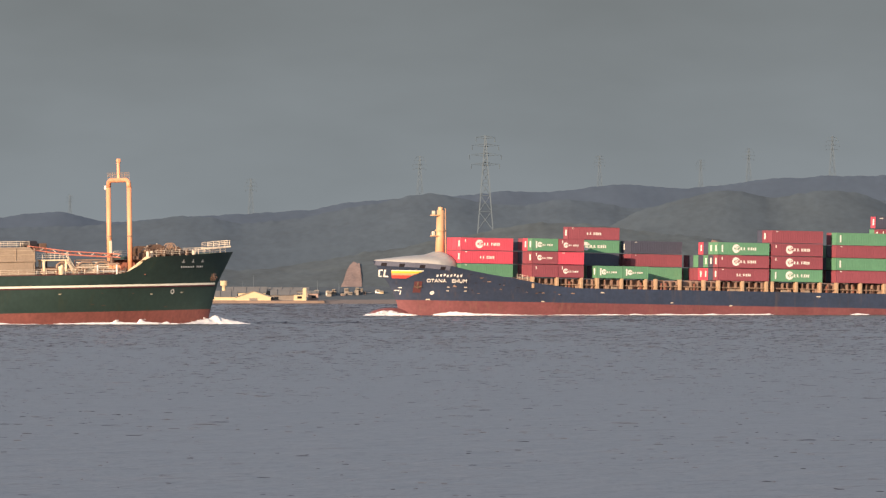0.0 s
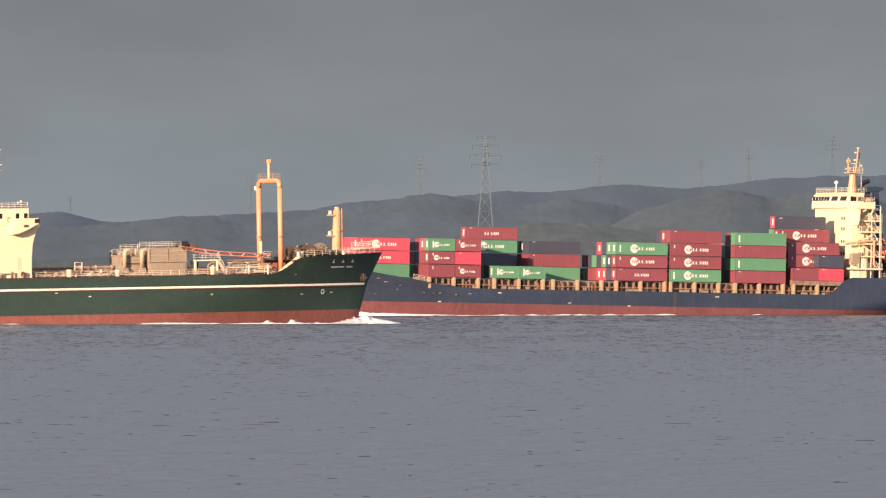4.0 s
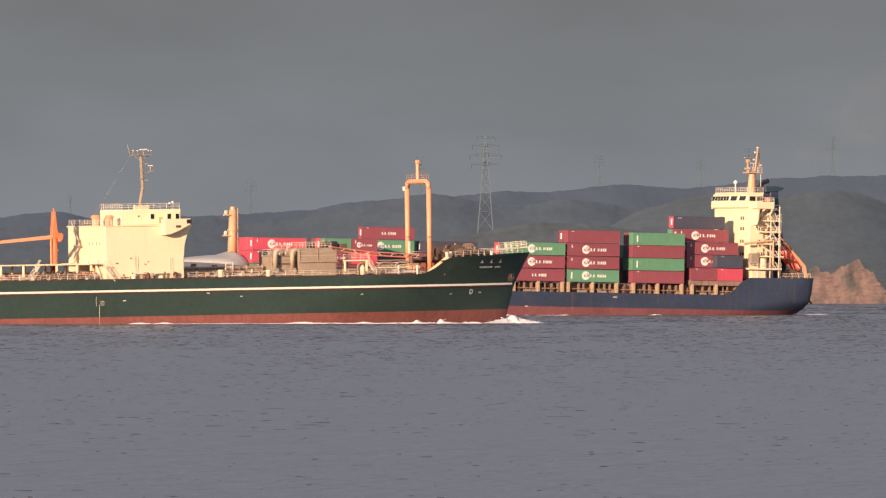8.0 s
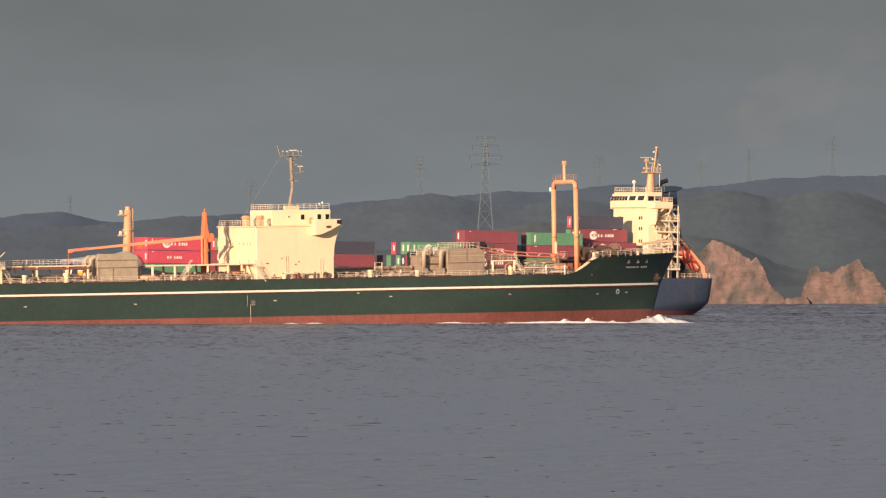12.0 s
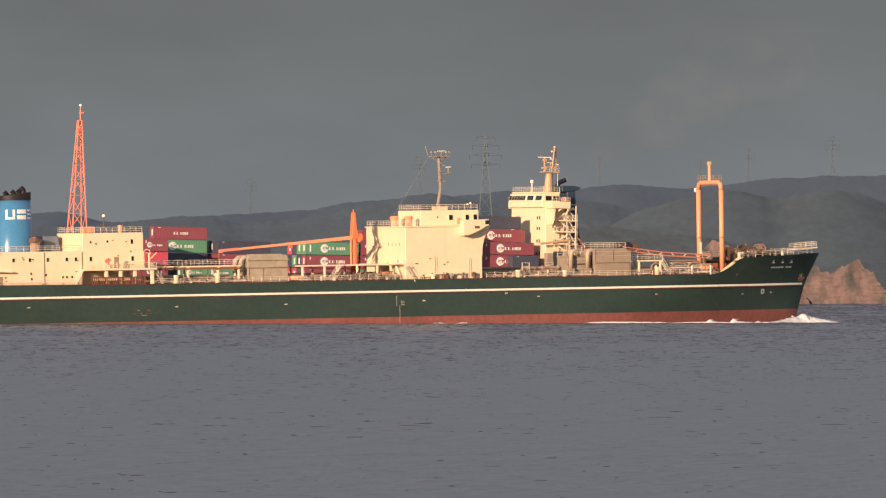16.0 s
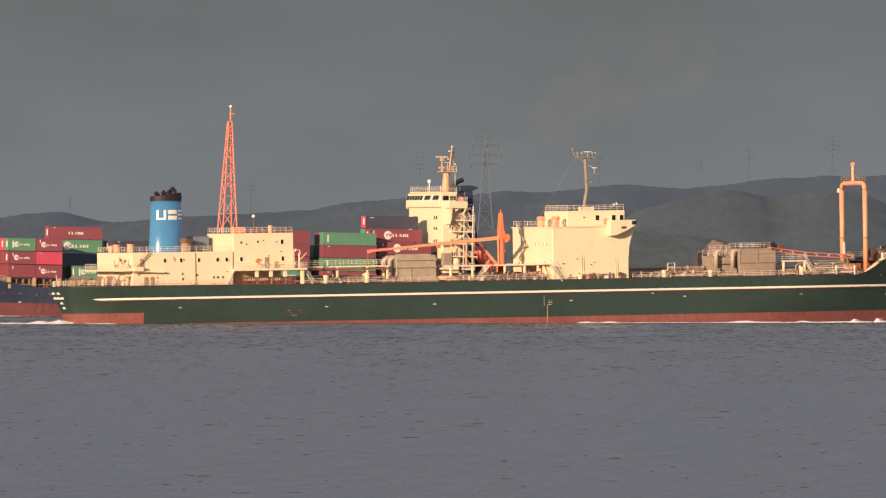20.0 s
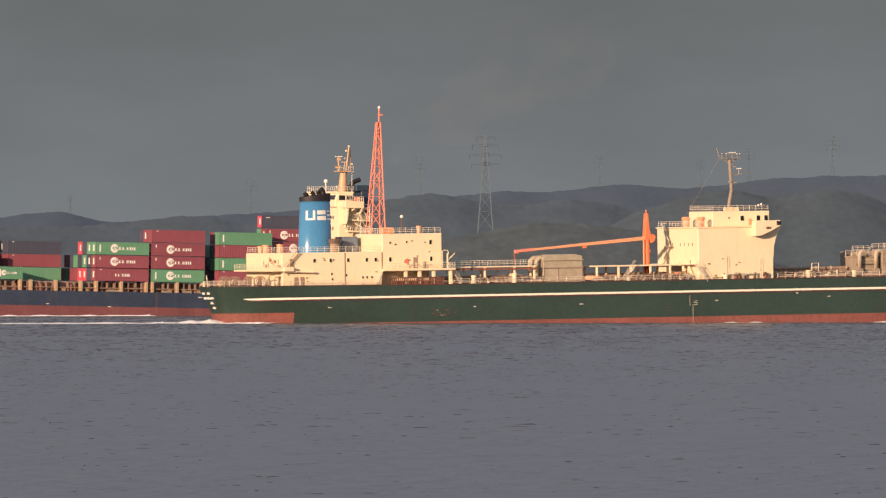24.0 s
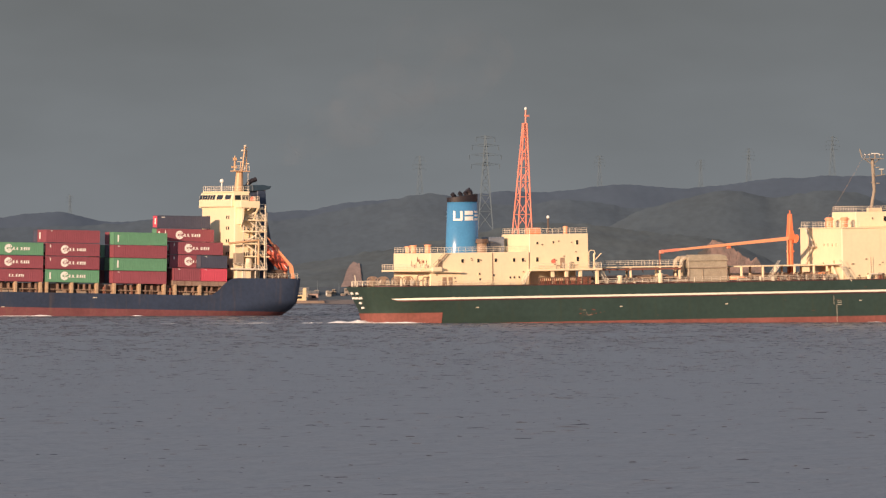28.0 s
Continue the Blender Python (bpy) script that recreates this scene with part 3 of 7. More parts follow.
def g_stripe():
    """White rubbing band, its shadow painted as a red strip, proud of the hull."""
    for name, za, zb, mat, out in (("white_band", 6.87, 7.24, M_STRIPE, 0.10), ("red_band", 6.62, 6.87, M_MAROON, 0.06)):
        bm = B()
        _, _, half = g_lines(7.0)
        xs = np.linspace(-156.6, 18.4, 200)
        for side in (-1, 1):
            rows = [[bm.verts.new((x, side * (half(x) + o), 7.1 + (z - 7.1) * min(1.0, 0.1 + (x + 156.6) / 1.2))) for x in xs] for z, o in ((za, 0.0), (za, out), (zb, out), (zb, 0.0))]
            for a, b in zip(rows, rows[1:]):
                for i in range(len(xs) - 1):
                    bm.faces.new((a[i], a[i + 1], b[i + 1], b[i]))
        part(name, bm, mat, carrier)


g_stripe()
part("main_deck", deck_plate(B(), g_lines, 8.9, -163, 3.0), M_DECKRED, carrier)
for side in (-1, 1):
    half = g_lines(9.2)[2]
    part("gunwale", path_tube(B(), [(x, side * (half(x) - 0.02), g_top(x) + 0.05) for x in np.linspace(-159.5, -4.6, 70)], 0.09, 5), M_MAROON, carrier, "dark red gunwale bar")
part("forecastle_deck", deck_plate(B(), g_lines, 11.7, 0.5, 22, 0.1), M_DECKRED, carrier)
part("forecastle_bulkhead", box(B(), 1.6, 1.9, -8.4, 8.4, 8.9, 11.7), M_DECKRED, carrier)
part("ramp_plate", bevelled(prism(B(), [(-2.4, 9.3), (1.8, 12.3), (2.8, 12.3), (-1.0, 9.3)], -8.9, -8.7), 0.03), M_CREAM, carrier)


def windows(parent, spots, w=0.75, h=0.9, axis="y", at=0.0, name="window", out=0.05):
    """Window panes in dark glass with a raised frame: on a side wall (axis y) or an end wall (axis x), at that plane."""
    pane, fr = B(), B()
    s = -1 if out < 0 else 1
    box(pane, -w / 2, w / 2, -0.04, 0.02, -h / 2, h / 2)
    for x0, x1, z0, z1 in ((-w / 2 - 0.08, -w / 2, -h / 2 - 0.08, h / 2 + 0.08), (w / 2, w / 2 + 0.08, -h / 2 - 0.08, h / 2 + 0.08), (-w / 2, w / 2, h / 2, h / 2 + 0.08), (-w / 2, w / 2, -h / 2 - 0.08, -h / 2)):
        box(fr, x0, x1, -0.08, 0.02, z0, z1)
    pm, fm = data_of("pane", pane, M_GLASS), data_of("window_frame", fr, M_CREAM)
    for a, z in spots:
        m = pose(a, at, z) if axis == "y" else pose(at, a, z, 0, 0, -90)
        placed(name, pm, parent, m)
        placed("window_frame", fm, parent, m)


# bridge house
house = part("bridge_house", bevelled(box(B(), -65.8, -50.4, -9.8, 9.8, 8.9, 19.0), 0.12), M_CREAM, carrier, "tall cream painted bridge house")
part("roof_edge", bevelled(box(B(), -66.0, -50.2, -10.0, 10.0, 18.86, 19.08), 0.04), M_CREAM, house)
wheelhouse = part("wheelhouse", bevelled(box(B(), -61.0, -49.3, -5.6, 5.6, 19.08, 21.95), 0.1), M_CREAM, carrier)
windows(wheelhouse, [(-57.6, 20.7)], 0.3, 0.3, "y", -5.6)
windows(wheelhouse, [(-54.9, 20.6), (-51.6, 20.6), (-50.0, 20.6)], 0.75, 0.95, "y", -5.6)
for s in (-1, 1):
    wing = B()
    y0, y1 = sorted((s * 9.8, s * 11.7))
    prism(wing, [(-54.8, 17.2), (-54.8, 20.1), (-49.7, 20.15), (-49.7, 19.1), (-51.6, 18.1), (-53.6, 17.3)], y0, y1)
    wg = part("bridge_wing", bevelled(wing, 0.06), M_CREAM, house)
    part("wing_lamp", bevelled(box(B(), -50.5, -49.55, min(s * 10.9, s * 11.82), max(s * 10.9, s * 11.82), 19.25, 20.0), 0.08), M_BLACK, wg)
    # dark box let into the wing, in place of a shaded recess
    part("wing_recess", box(B(), -52.6, -51.6, min(s * 11.6, s * 11.73), max(s * 11.6, s * 11.73), 18.5, 18.95), M_MACHINE, wg)
part("front_flare", bevelled(prism(B(), [(-50.6, 13.2), (-50.38, 13.2), (-50.25, 15.2), (-49.9, 16.6), (-49.4, 17.8), (-48.6, 19.0), (-50.6, 19.0)], -9.8, 9.8), 0.05), M_CREAM, house)
part("fire_box", bevelled(box(B(), -53.7, -53.1, -5.8, -5.55, 19.4, 20.5), 0.04), M_ORANGE, wheelhouse, "orange equipment locker")
for x, h in ((-51.2, 0.9), (-50.6, 1.1)):
    lampk = part("roof_lamp", ball(B(), (x, -4.8, 22.1 + h), 0.24, 1, 1, 1, 1), M_WHITE, wheelhouse)
    part("lamp_stem", tube(B(), (x, -4.8, 21.95), (x, -4.8, 22.0 + h), 0.06, 4), M_MACHINE, lampk)
part("roof_locker", bevelled(box(B(), -58.2, -55.2, -4.9, -4.3, 21.95, 22.7), 0.05), M_CREAM, wheelhouse)
windows(house, [(-7.2, 15.8), (-5.4, 15.8), (-3.4, 15.8), (-1.6, 15.8), (2.2, 15.8), (-6.2, 12.6), (-1.2, 12.3)], 0.35, 0.55, "x", -65.8)
railing(carrier, [(-49.5, -5.4, 21.95), (-60.8, -5.4, 21.95), (-60.8, 5.4, 21.95)], 1.2)
railing(carrier, [(-62.0, -9.6, 19.08), (-65.6, -9.6, 19.08), (-65.6, 9.6, 19.08)], 1.4)
for y in (-6.2, 1.0):
    vent = part("mushroom_vent", tube(B(), (-63.6, y, 19.08), (-63.6, y, 20.5), 0.7, 12), M_ORANGE, carrier, "orange ventilator with a domed cap")
    part("vent_cap", tube(B(), (-63.6, y, 20.5), (-63.6, y, 21.0), 0.95, 12, 0.6), M_ORANGE, vent)
M_MASTTAN = material("tan_mast_paint", (0.29, 0.24, 0.185), 0.55, vary=0.2, size=1, fine=0.2)
mast = part("radar_mast", path_tube(B(), [(-55.4, 0, 21.95), (-54.6, 0, 26.0), (-54.9, 0, 32.0)], 0.32, 8), M_MASTTAN, carrier, "pale radar mast with a crooked foot")
plat = B()
box(plat, -56.6, -52.9, -0.8, 0.8, 31.9, 32.03)
path_tube(plat, [(-56.4, 0, 31.9), (-54.9, 0, 30.9), (-53.4, 0, 31.9)], 0.09, 5)
path_tube(plat, [(-57.1, -0.7, 32.7), (-52.8, -0.7, 32.7)], 0.05, 4)
path_tube(plat, [(-57.0, 0, 32.2), (-57.5, 0, 33.9)], 0.1, 4)
for x in (-56.3, -55.3, -54.2, -53.2):
    tube(plat, (x, 0.3, 32.1), (x, 0.3, 33.0), 0.07, 4)
part("mast_platform", plat, M_MASTTAN, mast)
for x, z in ((-54.9, 27.4), (-54.8, 29.0), (-54.7, 30.6), (-53.9, 27.2), (-53.9, 30.2)):
    part("mast_fitting", bevelled(box(B(), x - 0.26, x + 0.3, -0.4, 0.2, z, z + 0.22), 0.05), M_MASTTAN, mast)
for x in (-56.6, -55.8, -53.6, -53.0):
    part("mast_lamp", ball(B(), (x, -0.5, 32.7), 0.19, 1, 1, 1, 1), M_WHITE, mast)
for x, y, z, w in ((-54.6, -0.6, 32.9, 0.75), (-53.0, 0, 29.9, 0.5)):
    part("radar_scanner", bevelled(box(B(), x - w, x + w, y - 0.1, y + 0.1, z, z + 0.16), 0.03), M_WHITE, mast)
    part("radar_pedestal", tube(B(), (x, y, z - 1.0), (x, y, z), 0.13, 8), M_MASTTAN, mast)
part("mast_bracket", path_tube(B(), [(-54.7, 0, 28.6), (-52.8, 0, 28.9), (-52.4, 0, 29.0)], 0.09, 6), M_MASTTAN, mast)
part("stay_wire", path_tube(B(), [(-56.9, 0, 32.0), (-61.5, 0, 25.0), (-64.8, 0, 20.2)], 0.02, 3), M_PIPE, mast)
for x, z in ((-60.0, 11.5), (-53.2, 11.0)):
    lad = B()
    for dx in (0, 0.45):
        tube(lad, (x + dx, -9.93, 8.9), (x + dx, -9.93, z + 2.0), 0.04, 4)
    for i in range(10):
        tube(lad, (x, -9.93, 9.1 + i * 0.42), (x + 0.45, -9.93, 9.1 + i * 0.42), 0.03, 3)
    part("wall_ladder", lad, M_RAIL, house)

for (ya, za), (yb, zb) in (((6.5, 12.2), (2.5, 15.6)), ((2.5, 15.6), (6.0, 18.9)), ((-9.0, 9.0), (-6.0, 12.1))):
    st = part("wall_stair", path_tube(B(), [(-66.3, ya, za), (-66.3, yb, zb)], 0.17, 4), M_RAIL, house, "pale outside stair")
    part("stair_rail", path_tube(B(), [(-66.5, ya, za + 0.9), (-66.5, yb, zb + 0.9)], 0.06, 4), M_RAIL, house)
part("stair_landing", bevelled(box(B(), -67.2, -65.9, 1.6, 3.2, 15.3, 15.5), 0.04), M_GREY, house)
part("aft_platform", bevelled(box(B(), -67.4, -65.9, -9.6, 9.6, 12.0, 12.2), 0.04), M_RAIL, house)

# fore mast: an arch of two posts across the ship
arch = B()
for s in (-1, 1):
    tube(arch, (0, s * 5.4, 8.9), (0, s * 5.4, 25.0), 0.46, 12)
path_tube(arch, [(0, -5.4, 25.0), (0, -5.1, 26.0), (0, -4.2, 26.35), (0, 4.2, 26.35), (0, 5.1, 26.0), (0, 5.4, 25.0)], 0.45, 10)
fore = part("fore_mast", arch, M_ORANGE, carrier, "orange goalpost fore mast", True)
part("top_post", tube(B(), (0, 0, 26.6), (0, 0, 29.6), 0.32, 10), M_ORANGE, fore)
for y in (-5.4, 5.4):
    part("leg_collar", tube(B(), (0, y, 15.9), (0, y, 16.2), 0.56, 12), M_PIPE, fore)
    if y > 0:
        part("leg_box", bevelled(box(B(), -0.2, 0.25, y - 0.8, y - 0.5, 12.9, 15.2), 0.06), M_RAIL, fore)
part("mast_lamp", bevelled(box(B(), -0.35, 0.35, -0.35, 0.35, 29.6, 30.3), 0.1), M_ORANGE, fore)
part("side_lamp", bevelled(box(B(), -0.4, 0.4, 5.9, 6.7, 24.6, 25.4), 0.1), M_WHITE, fore)
for h in (0.35, 0.65, 0.95):
    part("top_rail", tube(B(), (0.0, -5.6, 26.75 + h), (0.0, 5.6, 26.75 + h), 0.04, 4), M_PIPE, fore)
for y in np.linspace(-5.6, 5.6, 10):
    part("top_rail_post", tube(B(), (0.0, y, 26.6), (0.0, y, 27.72), 0.04, 4), M_PIPE, fore)
for y in (-5.4, 5.4):
    lamp_arm = part("lamp_arm", tube(B(), (0, y, 23.4), (0.4, y + 0.8, 23.6), 0.08, 5), M_ORANGE, fore)
    part("small_lamp", bevelled(box(B(), 0.2, 0.6, y + 0.6, y + 1.0, 23.5, 23.9), 0.05), M_DUCT, lamp_arm)
railing(carrier, [(2.2, -9.1, 12.2), (9, -7.4, 12.4), (15, -4.5, 12.6), (20.3, -1.2, 12.75)], 1.7)
railing(carrier, [(2.2, 9.1, 12.2), (9, 7.4, 12.4), (15, 4.5, 12.6), (20.3, 1.2, 12.75)], 1.7)
railing(carrier, [(16.8, -1.6, 13.6), (21.2, -1.2, 13.9), (21.2, 1.2, 13.9), (16.8, 1.6, 13.6)], 1.2)
part("bow_platform", bevelled(prism(B(), [(16.6, 13.4), (21.3, 13.7), (21.3, 13.9), (16.6, 13.6)], -1.6, 1.6), 0.04), M_RAIL, carrier)


def winch(x, y, z, r, parent, mat=M_MACHINE):
    w = part("windlass", bevelled(box(B(), x - 1.3, x + 1.3, y - 1.8, y + 1.8, z, z + 0.6), 0.1), mat, parent, "dark rusty mooring winch")
    for dy in (-1.2, 0.2, 1.4):
        part("drum", tube(B(), (x, y + dy - 0.5, z + r + 0.3), (x, y + dy + 0.5, z + r + 0.3), r * 0.7, 14), M_MACHINE, w)
        for k in (-0.52, 0.46):
            part("drum_flange", tube(B(), (x, y + dy + k, z + r + 0.3), (x, y + dy + k + 0.1, z + r + 0.3), r, 14), mat, w)
    part("gearbox", bevelled(box(B(), x + 0.9, x + 2.0, y - 0.7, y + 0.7, z + 0.5, z + 1.6), 0.1), mat, w)


def rope_wheel(x, y, z, r, foot, mat=M_DUCT):
    """A rope drum between two spoked rings, on two upright cheeks."""
    wheel = part("rope_drum", tube(B(), (x, y - 0.6, z), (x, y + 0.6, z), r * 0.62, 16), M_PIPE, carrier, "pinkish rope drum with spoked flanges")
    for dy in (-0.7, 0.7):
        ringb = B()
        path_tube(ringb, [(x + r * math.cos(a), y + dy, z + r * math.sin(a)) for a in np.linspace(0, 2 * math.pi, 19)], 0.1, 5)
        for a in np.linspace(0, 2 * math.pi, 6, endpoint=False):
            tube(ringb, (x, y + dy, z), (x + r * math.cos(a), y + dy, z + r * math.sin(a)), 0.06, 4)
        part("drum_ring", ringb, mat, wheel)
        part("drum_cheek", prism(B(), [(x - 0.5, foot), (x + 0.5, foot), (x + 0.15, z), (x - 0.15, z)], y + dy * 1.25, y + dy * 1.25 + 0.08), M_MACHINE, wheel)


rope_wheel(8.8, -2.8, 13.7, 0.95, 11.7, M_PIPE)
rope_wheel(6.6, -4.4, 13.3, 0.8, 11.7, M_MACHINE)
rope_wheel(4.2, -3.6, 13.2, 0.7, 11.7, M_MACHINE)
winch(6.4, -1.5, 11.7, 1.25, carrier)
for x, y, h, w in ((3.6, -3.0, 2.1, 0.9), (4.8, -1.0, 2.6, 0.5), (7.6, 1.5, 2.9, 0.6), (10.2, -2.0, 2.2, 0.5), (11.4, 0.5, 1.6, 0.9), (5.6, -4.0, 1.7, 0.6)):
    mh = part("deck_machine", bevelled(box(B(), x - w, x + w, y - 0.6, y + 0.6, 11.7, 11.7 + h * 0.6), 0.12), M_MACHINE, carrier)
    part("machine_head", tube(B(), (x - w * 0.6, y, 11.7 + h * 0.75), (x + w * 0.7, y, 11.7 + h * 0.75), 0.3, 8), M_PIPE if h > 2 else M_MACHINE, mh)
    part("machine_lever", tube(B(), (x, y, 11.7 + h * 0.5), (x + 0.3, y, 11.8 + h), 0.06, 4), M_RAIL, mh)
winch(5.0, 2.5, 11.7, 1.1, carrier)
winch(11.8, 3.0, 11.7, 1.0, carrier)
for x, y in ((3.2, -6.0), (13.2, -3.5), (4.4, -5.0)):
    part("bollard", tube(B(), (x, y, 11.7), (x, y, 13.2), 0.28, 8), M_RAIL, carrier)


# cement hoppers, ducts and catwalks on the main deck
M_DUST = material("pale_cement_dust", (0.38, 0.33, 0.245), 0.8, vary=0.2, size=2, fine=0.3, streak=(0.24, 0.18, 0.13), streak_amount=0.6, streak_size=(0.12, 0.12, 1.5))


def hopper(x0, x1, y0, y1, z1):
    h = part("dust_collector", bevelled(prism(B(), [(x0, 8.9), (x0, z1 - 0.4), (x0 + 0.5, z1), (x1 - 0.3, z1), (x1, z1 - 0.3), (x1, 8.9)], y0, y1), 0.1), M_DUST, carrier, "grey dust-covered box housing with pipes")
    for x in (x0 + 0.1, x0 + 2.9, x1 - 0.2):
        part("stiffener", box(B(), x, x + 0.12, y0 - 0.12, y0, 9.1, 11.7), M_GREY, h)
    for z, mat in ((11.8, M_GREY), (13.2, M_DUST), (9.4, M_GREY)):
        part("waling", bevelled(box(B(), x0 - 0.1, x1 + 0.1, y0 - 0.25, y0, z, z + 0.2), 0.03), mat, h)
    part("roof_hatch", bevelled(box(B(), x0 + 1.4, x1 - 0.9, y0 + 0.4, y1 - 0.8, z1, z1 + 0.16), 0.04), M_DUST, h)
    for y in (y0 + 1.0, y1 - 1.0):
        part("duct", path_tube(B(), [(x0 + 0.6, y, z1 - 0.6), (x0 - 0.3, y, z1 - 0.4), (x0 - 0.9, y, z1 - 0.9), (x0 - 1.0, y, z1 - 1.7), (x0 - 1.0, y, 9.4)], 0.42, 10), M_DUCT, h, "pale bent duct", True)
    return h


hopper(-94.9, -86.9, -4.0, 1.0, 14.2)
fh = part("dust_collector", bevelled(prism(B(), [(-25.9, 8.9), (-25.9, 14.1), (-25.6, 14.35), (-19.3, 14.35), (-18.4, 13.3), (-18.4, 8.9)], -5.0, 0.0), 0.08), M_GREY, carrier, "grey dust-covered box housing with pipes")
part("ledge", bevelled(box(B(), -26.0, -18.3, -5.25, -5.0, 11.65, 11.9), 0.04), M_GREY, fh)
part("lower_panel", bevelled(box(B(), -25.6, -18.8, -5.12, -5.0, 9.2, 11.4), 0.04), M_GREY, fh)
for x in (-25.8, -22.2, -18.6):
    part("stiffener", box(B(), x, x + 0.14, -5.14, -5.0, 11.9, 14.1), M_GREY, fh)
back = part("filter_house", bevelled(box(B(), -30.9, -26.1, -4.0, 1.0, 8.9, 13.0), 0.1), M_GREY, carrier, "grey dusty filter house")
part("roof_ledge", bevelled(box(B(), -31.0, -26.0, -4.2, 1.2, 12.85, 13.1), 0.04), M_GREY, back)
part("waling", box(B(), -30.9, -26.1, -4.18, -4.0, 11.4, 11.6), M_MACHINE, back)
for z in (12.3, 10.6):
    part("waling", box(B(), -30.9, -26.1, -4.12, -4.0, z, z + 0.12), M_DUCT, back)
for z in (12.9, 13.7, 9.15):
    part("waling", box(B(), -25.7, -18.6, -5.11, -5.0, z, z + 0.1), M_DUCT, fh)
for x in (-30.4, -27.0):
    part("duct", path_tube(B(), [(x, -4.6, 10.6), (x, -4.6, 13.2), (x + 0.15, -4.6, 13.8), (x + 0.7, -4.6, 14.05), (x + 1.3, -4.5, 13.9), (x + 1.5, -4.2, 13.2)], 0.42, 10), M_DUCT, back, "pale bent duct", True)
    part("duct_foot", bevelled(box(B(), x - 0.6, x + 0.6, -5.1, -4.1, 9.9, 10.7), 0.06), M_GREY, back)
part("far_housing", bevelled(box(B(), -28.2, -18.4, 4.0, 9.5, 8.9, 13.9), 0.1), M_GREY, carrier)
railing(carrier, [(-28.0, 4.2, 13.9), (-24.5, 4.2, 13.9)], 1.3)


def catwalk(x0, x1, y0, y1, z, posts, railed=True):
    c = part("catwalk", bevelled(box(B(), x0, x1, y0, y1, z - 0.25, z), 0.04), M_CREAM, carrier, "raised pale walkway on posts")
    leg = data_of("leg", tube(B(), (0, 0, 8.9), (0, 0, z - 0.2), 0.24, 6), M_CREAM)
    for x in posts:
        for y in (y0 + 0.3, y1 - 0.3):
            placed("leg", leg, c, pose(x, y, 0))
    if railed:
        railing(carrier, [(x0, y0, z), (x1, y0, z)], 1.6)
        railing(carrier, [(x0, y1, z), (x1, y1, z)], 1.6)
    return c


def ladder(x0, z0, x1, z1, y):
    s = B()
    for dy in (-0.4, 0.4):
        tube(s, (x0, y + dy, z0), (x1, y + dy, z1), 0.09, 4)
        tube(s, (x0, y + dy, z0 + 0.9), (x1, y + dy, z1 + 0.9), 0.05, 4)
    n = 9
    for i in range(1, n):
        t = i / n
        box(s, x0 + (x1 - x0) * t - 0.13, x0 + (x1 - x0) * t + 0.13, y - 0.4, y + 0.4, z0 + (z1 - z0) * t - 0.03, z0 + (z1 - z0) * t + 0.03)
    part("inclined_ladder", s, M_RAIL, carrier)


catwalk(-116.5, -96.6, -5.0, -2.5, 12.4, (-112.5, -107, -101, -97))
catwalk(-84.9, -66.0, -5.2, 1.5, 12.15, (-84.4, -80.0, -77.5, -73.5, -69.5, -66.8), False)
catwalk(-16.7, -11.6, -4.2, -1.5, 12.0, (-16.3, -12.0))
ladder(-79.4, 8.9, -77.0, 12.1, -5.8)
ladder(-66.6, 12.1, -64.4, 8.9, -10.6)
ladder(-12.2, 12.0, -10.2, 8.9, -4.6)
railing(carrier, [(-116, -10.7, 9.15), (-66.5, -10.7, 9.15)], 1.8)
railing(carrier, [(-50.0, -10.7, 9.15), (-22.0, -10.6, 9.15), (-5.0, -9.8, 9.15)], 1.8)
railing(carrier, [(-116, 10.7, 9.15), (-22.0, 10.6, 9.15), (-5.0, 9.8, 9.15)], 2.4)
rnd = random.Random(4)
for y, z, r, mat in ((-6.5, 9.7, 0.22, M_PIPE), (-7.4, 9.5, 0.16, M_RAIL), (-8.0, 9.45, 0.14, M_PIPE), (-3.6, 10.2, 0.26, M_PIPE), (3.2, 10.4, 0.3, M_PIPE)):
    for xa, xb in ((-116, -96), (-86, -66.2), (-50, -27.2), (-18, -1.5)):
        part("deck_pipe", tube(B(), (xa, y, z), (xb, y, z), r, 8), mat, carrier)
for x in list(np.arange(-114, -97, 2.9)) + list(np.arange(-84, -67, 2.1)) + list(np.arange(-48, -29, 3.3)) + list(np.arange(-17, -3, 2.6)):
    y = rnd.uniform(-9.3, -2)
    v = part("deck_valve", tube(B(), (x, y, 8.9), (x, y, 8.9 + rnd.uniform(0.8, 1.7)), rnd.uniform(0.18, 0.45), 8), rnd.choice((M_PIPE, M_MACHINE, M_RAIL, M_MACHINE)), carrier)
for x, y, h in ((-111.0, -9.0, 1.6), (-103.0, -9.5, 1.9), (-43.0, -9.2, 1.5), (-15.0, -9.4, 1.6), (-33.5, -9.0, 1.3), (-60.5, -10.3, 0.9)):
    vt = part("deck_vent", tube(B(), (x, y, 8.9), (x, y, 8.9 + h), 0.45, 10), M_CREAM, carrier)
    part("vent_cap", tube(B(), (x, y, 8.9 + h), (x, y, 9.15 + h), 0.6, 10, 0.45), M_CREAM, vt)
BOOM = [(-19.0, -2.6, 14.55), (-10.5, -1.4, 13.45), (0.2, 0.3, 12.75)]
boom = part("loading_boom", path_tube(B(), BOOM, 0.11, 6), M_SALMON, carrier, "faded pink and white lattice loading boom")
low = [(x, y, z - 0.62) for x, y, z in BOOM]
part("lower_chord", path_tube(B(), low, 0.13, 6), M_SALMON, boom)
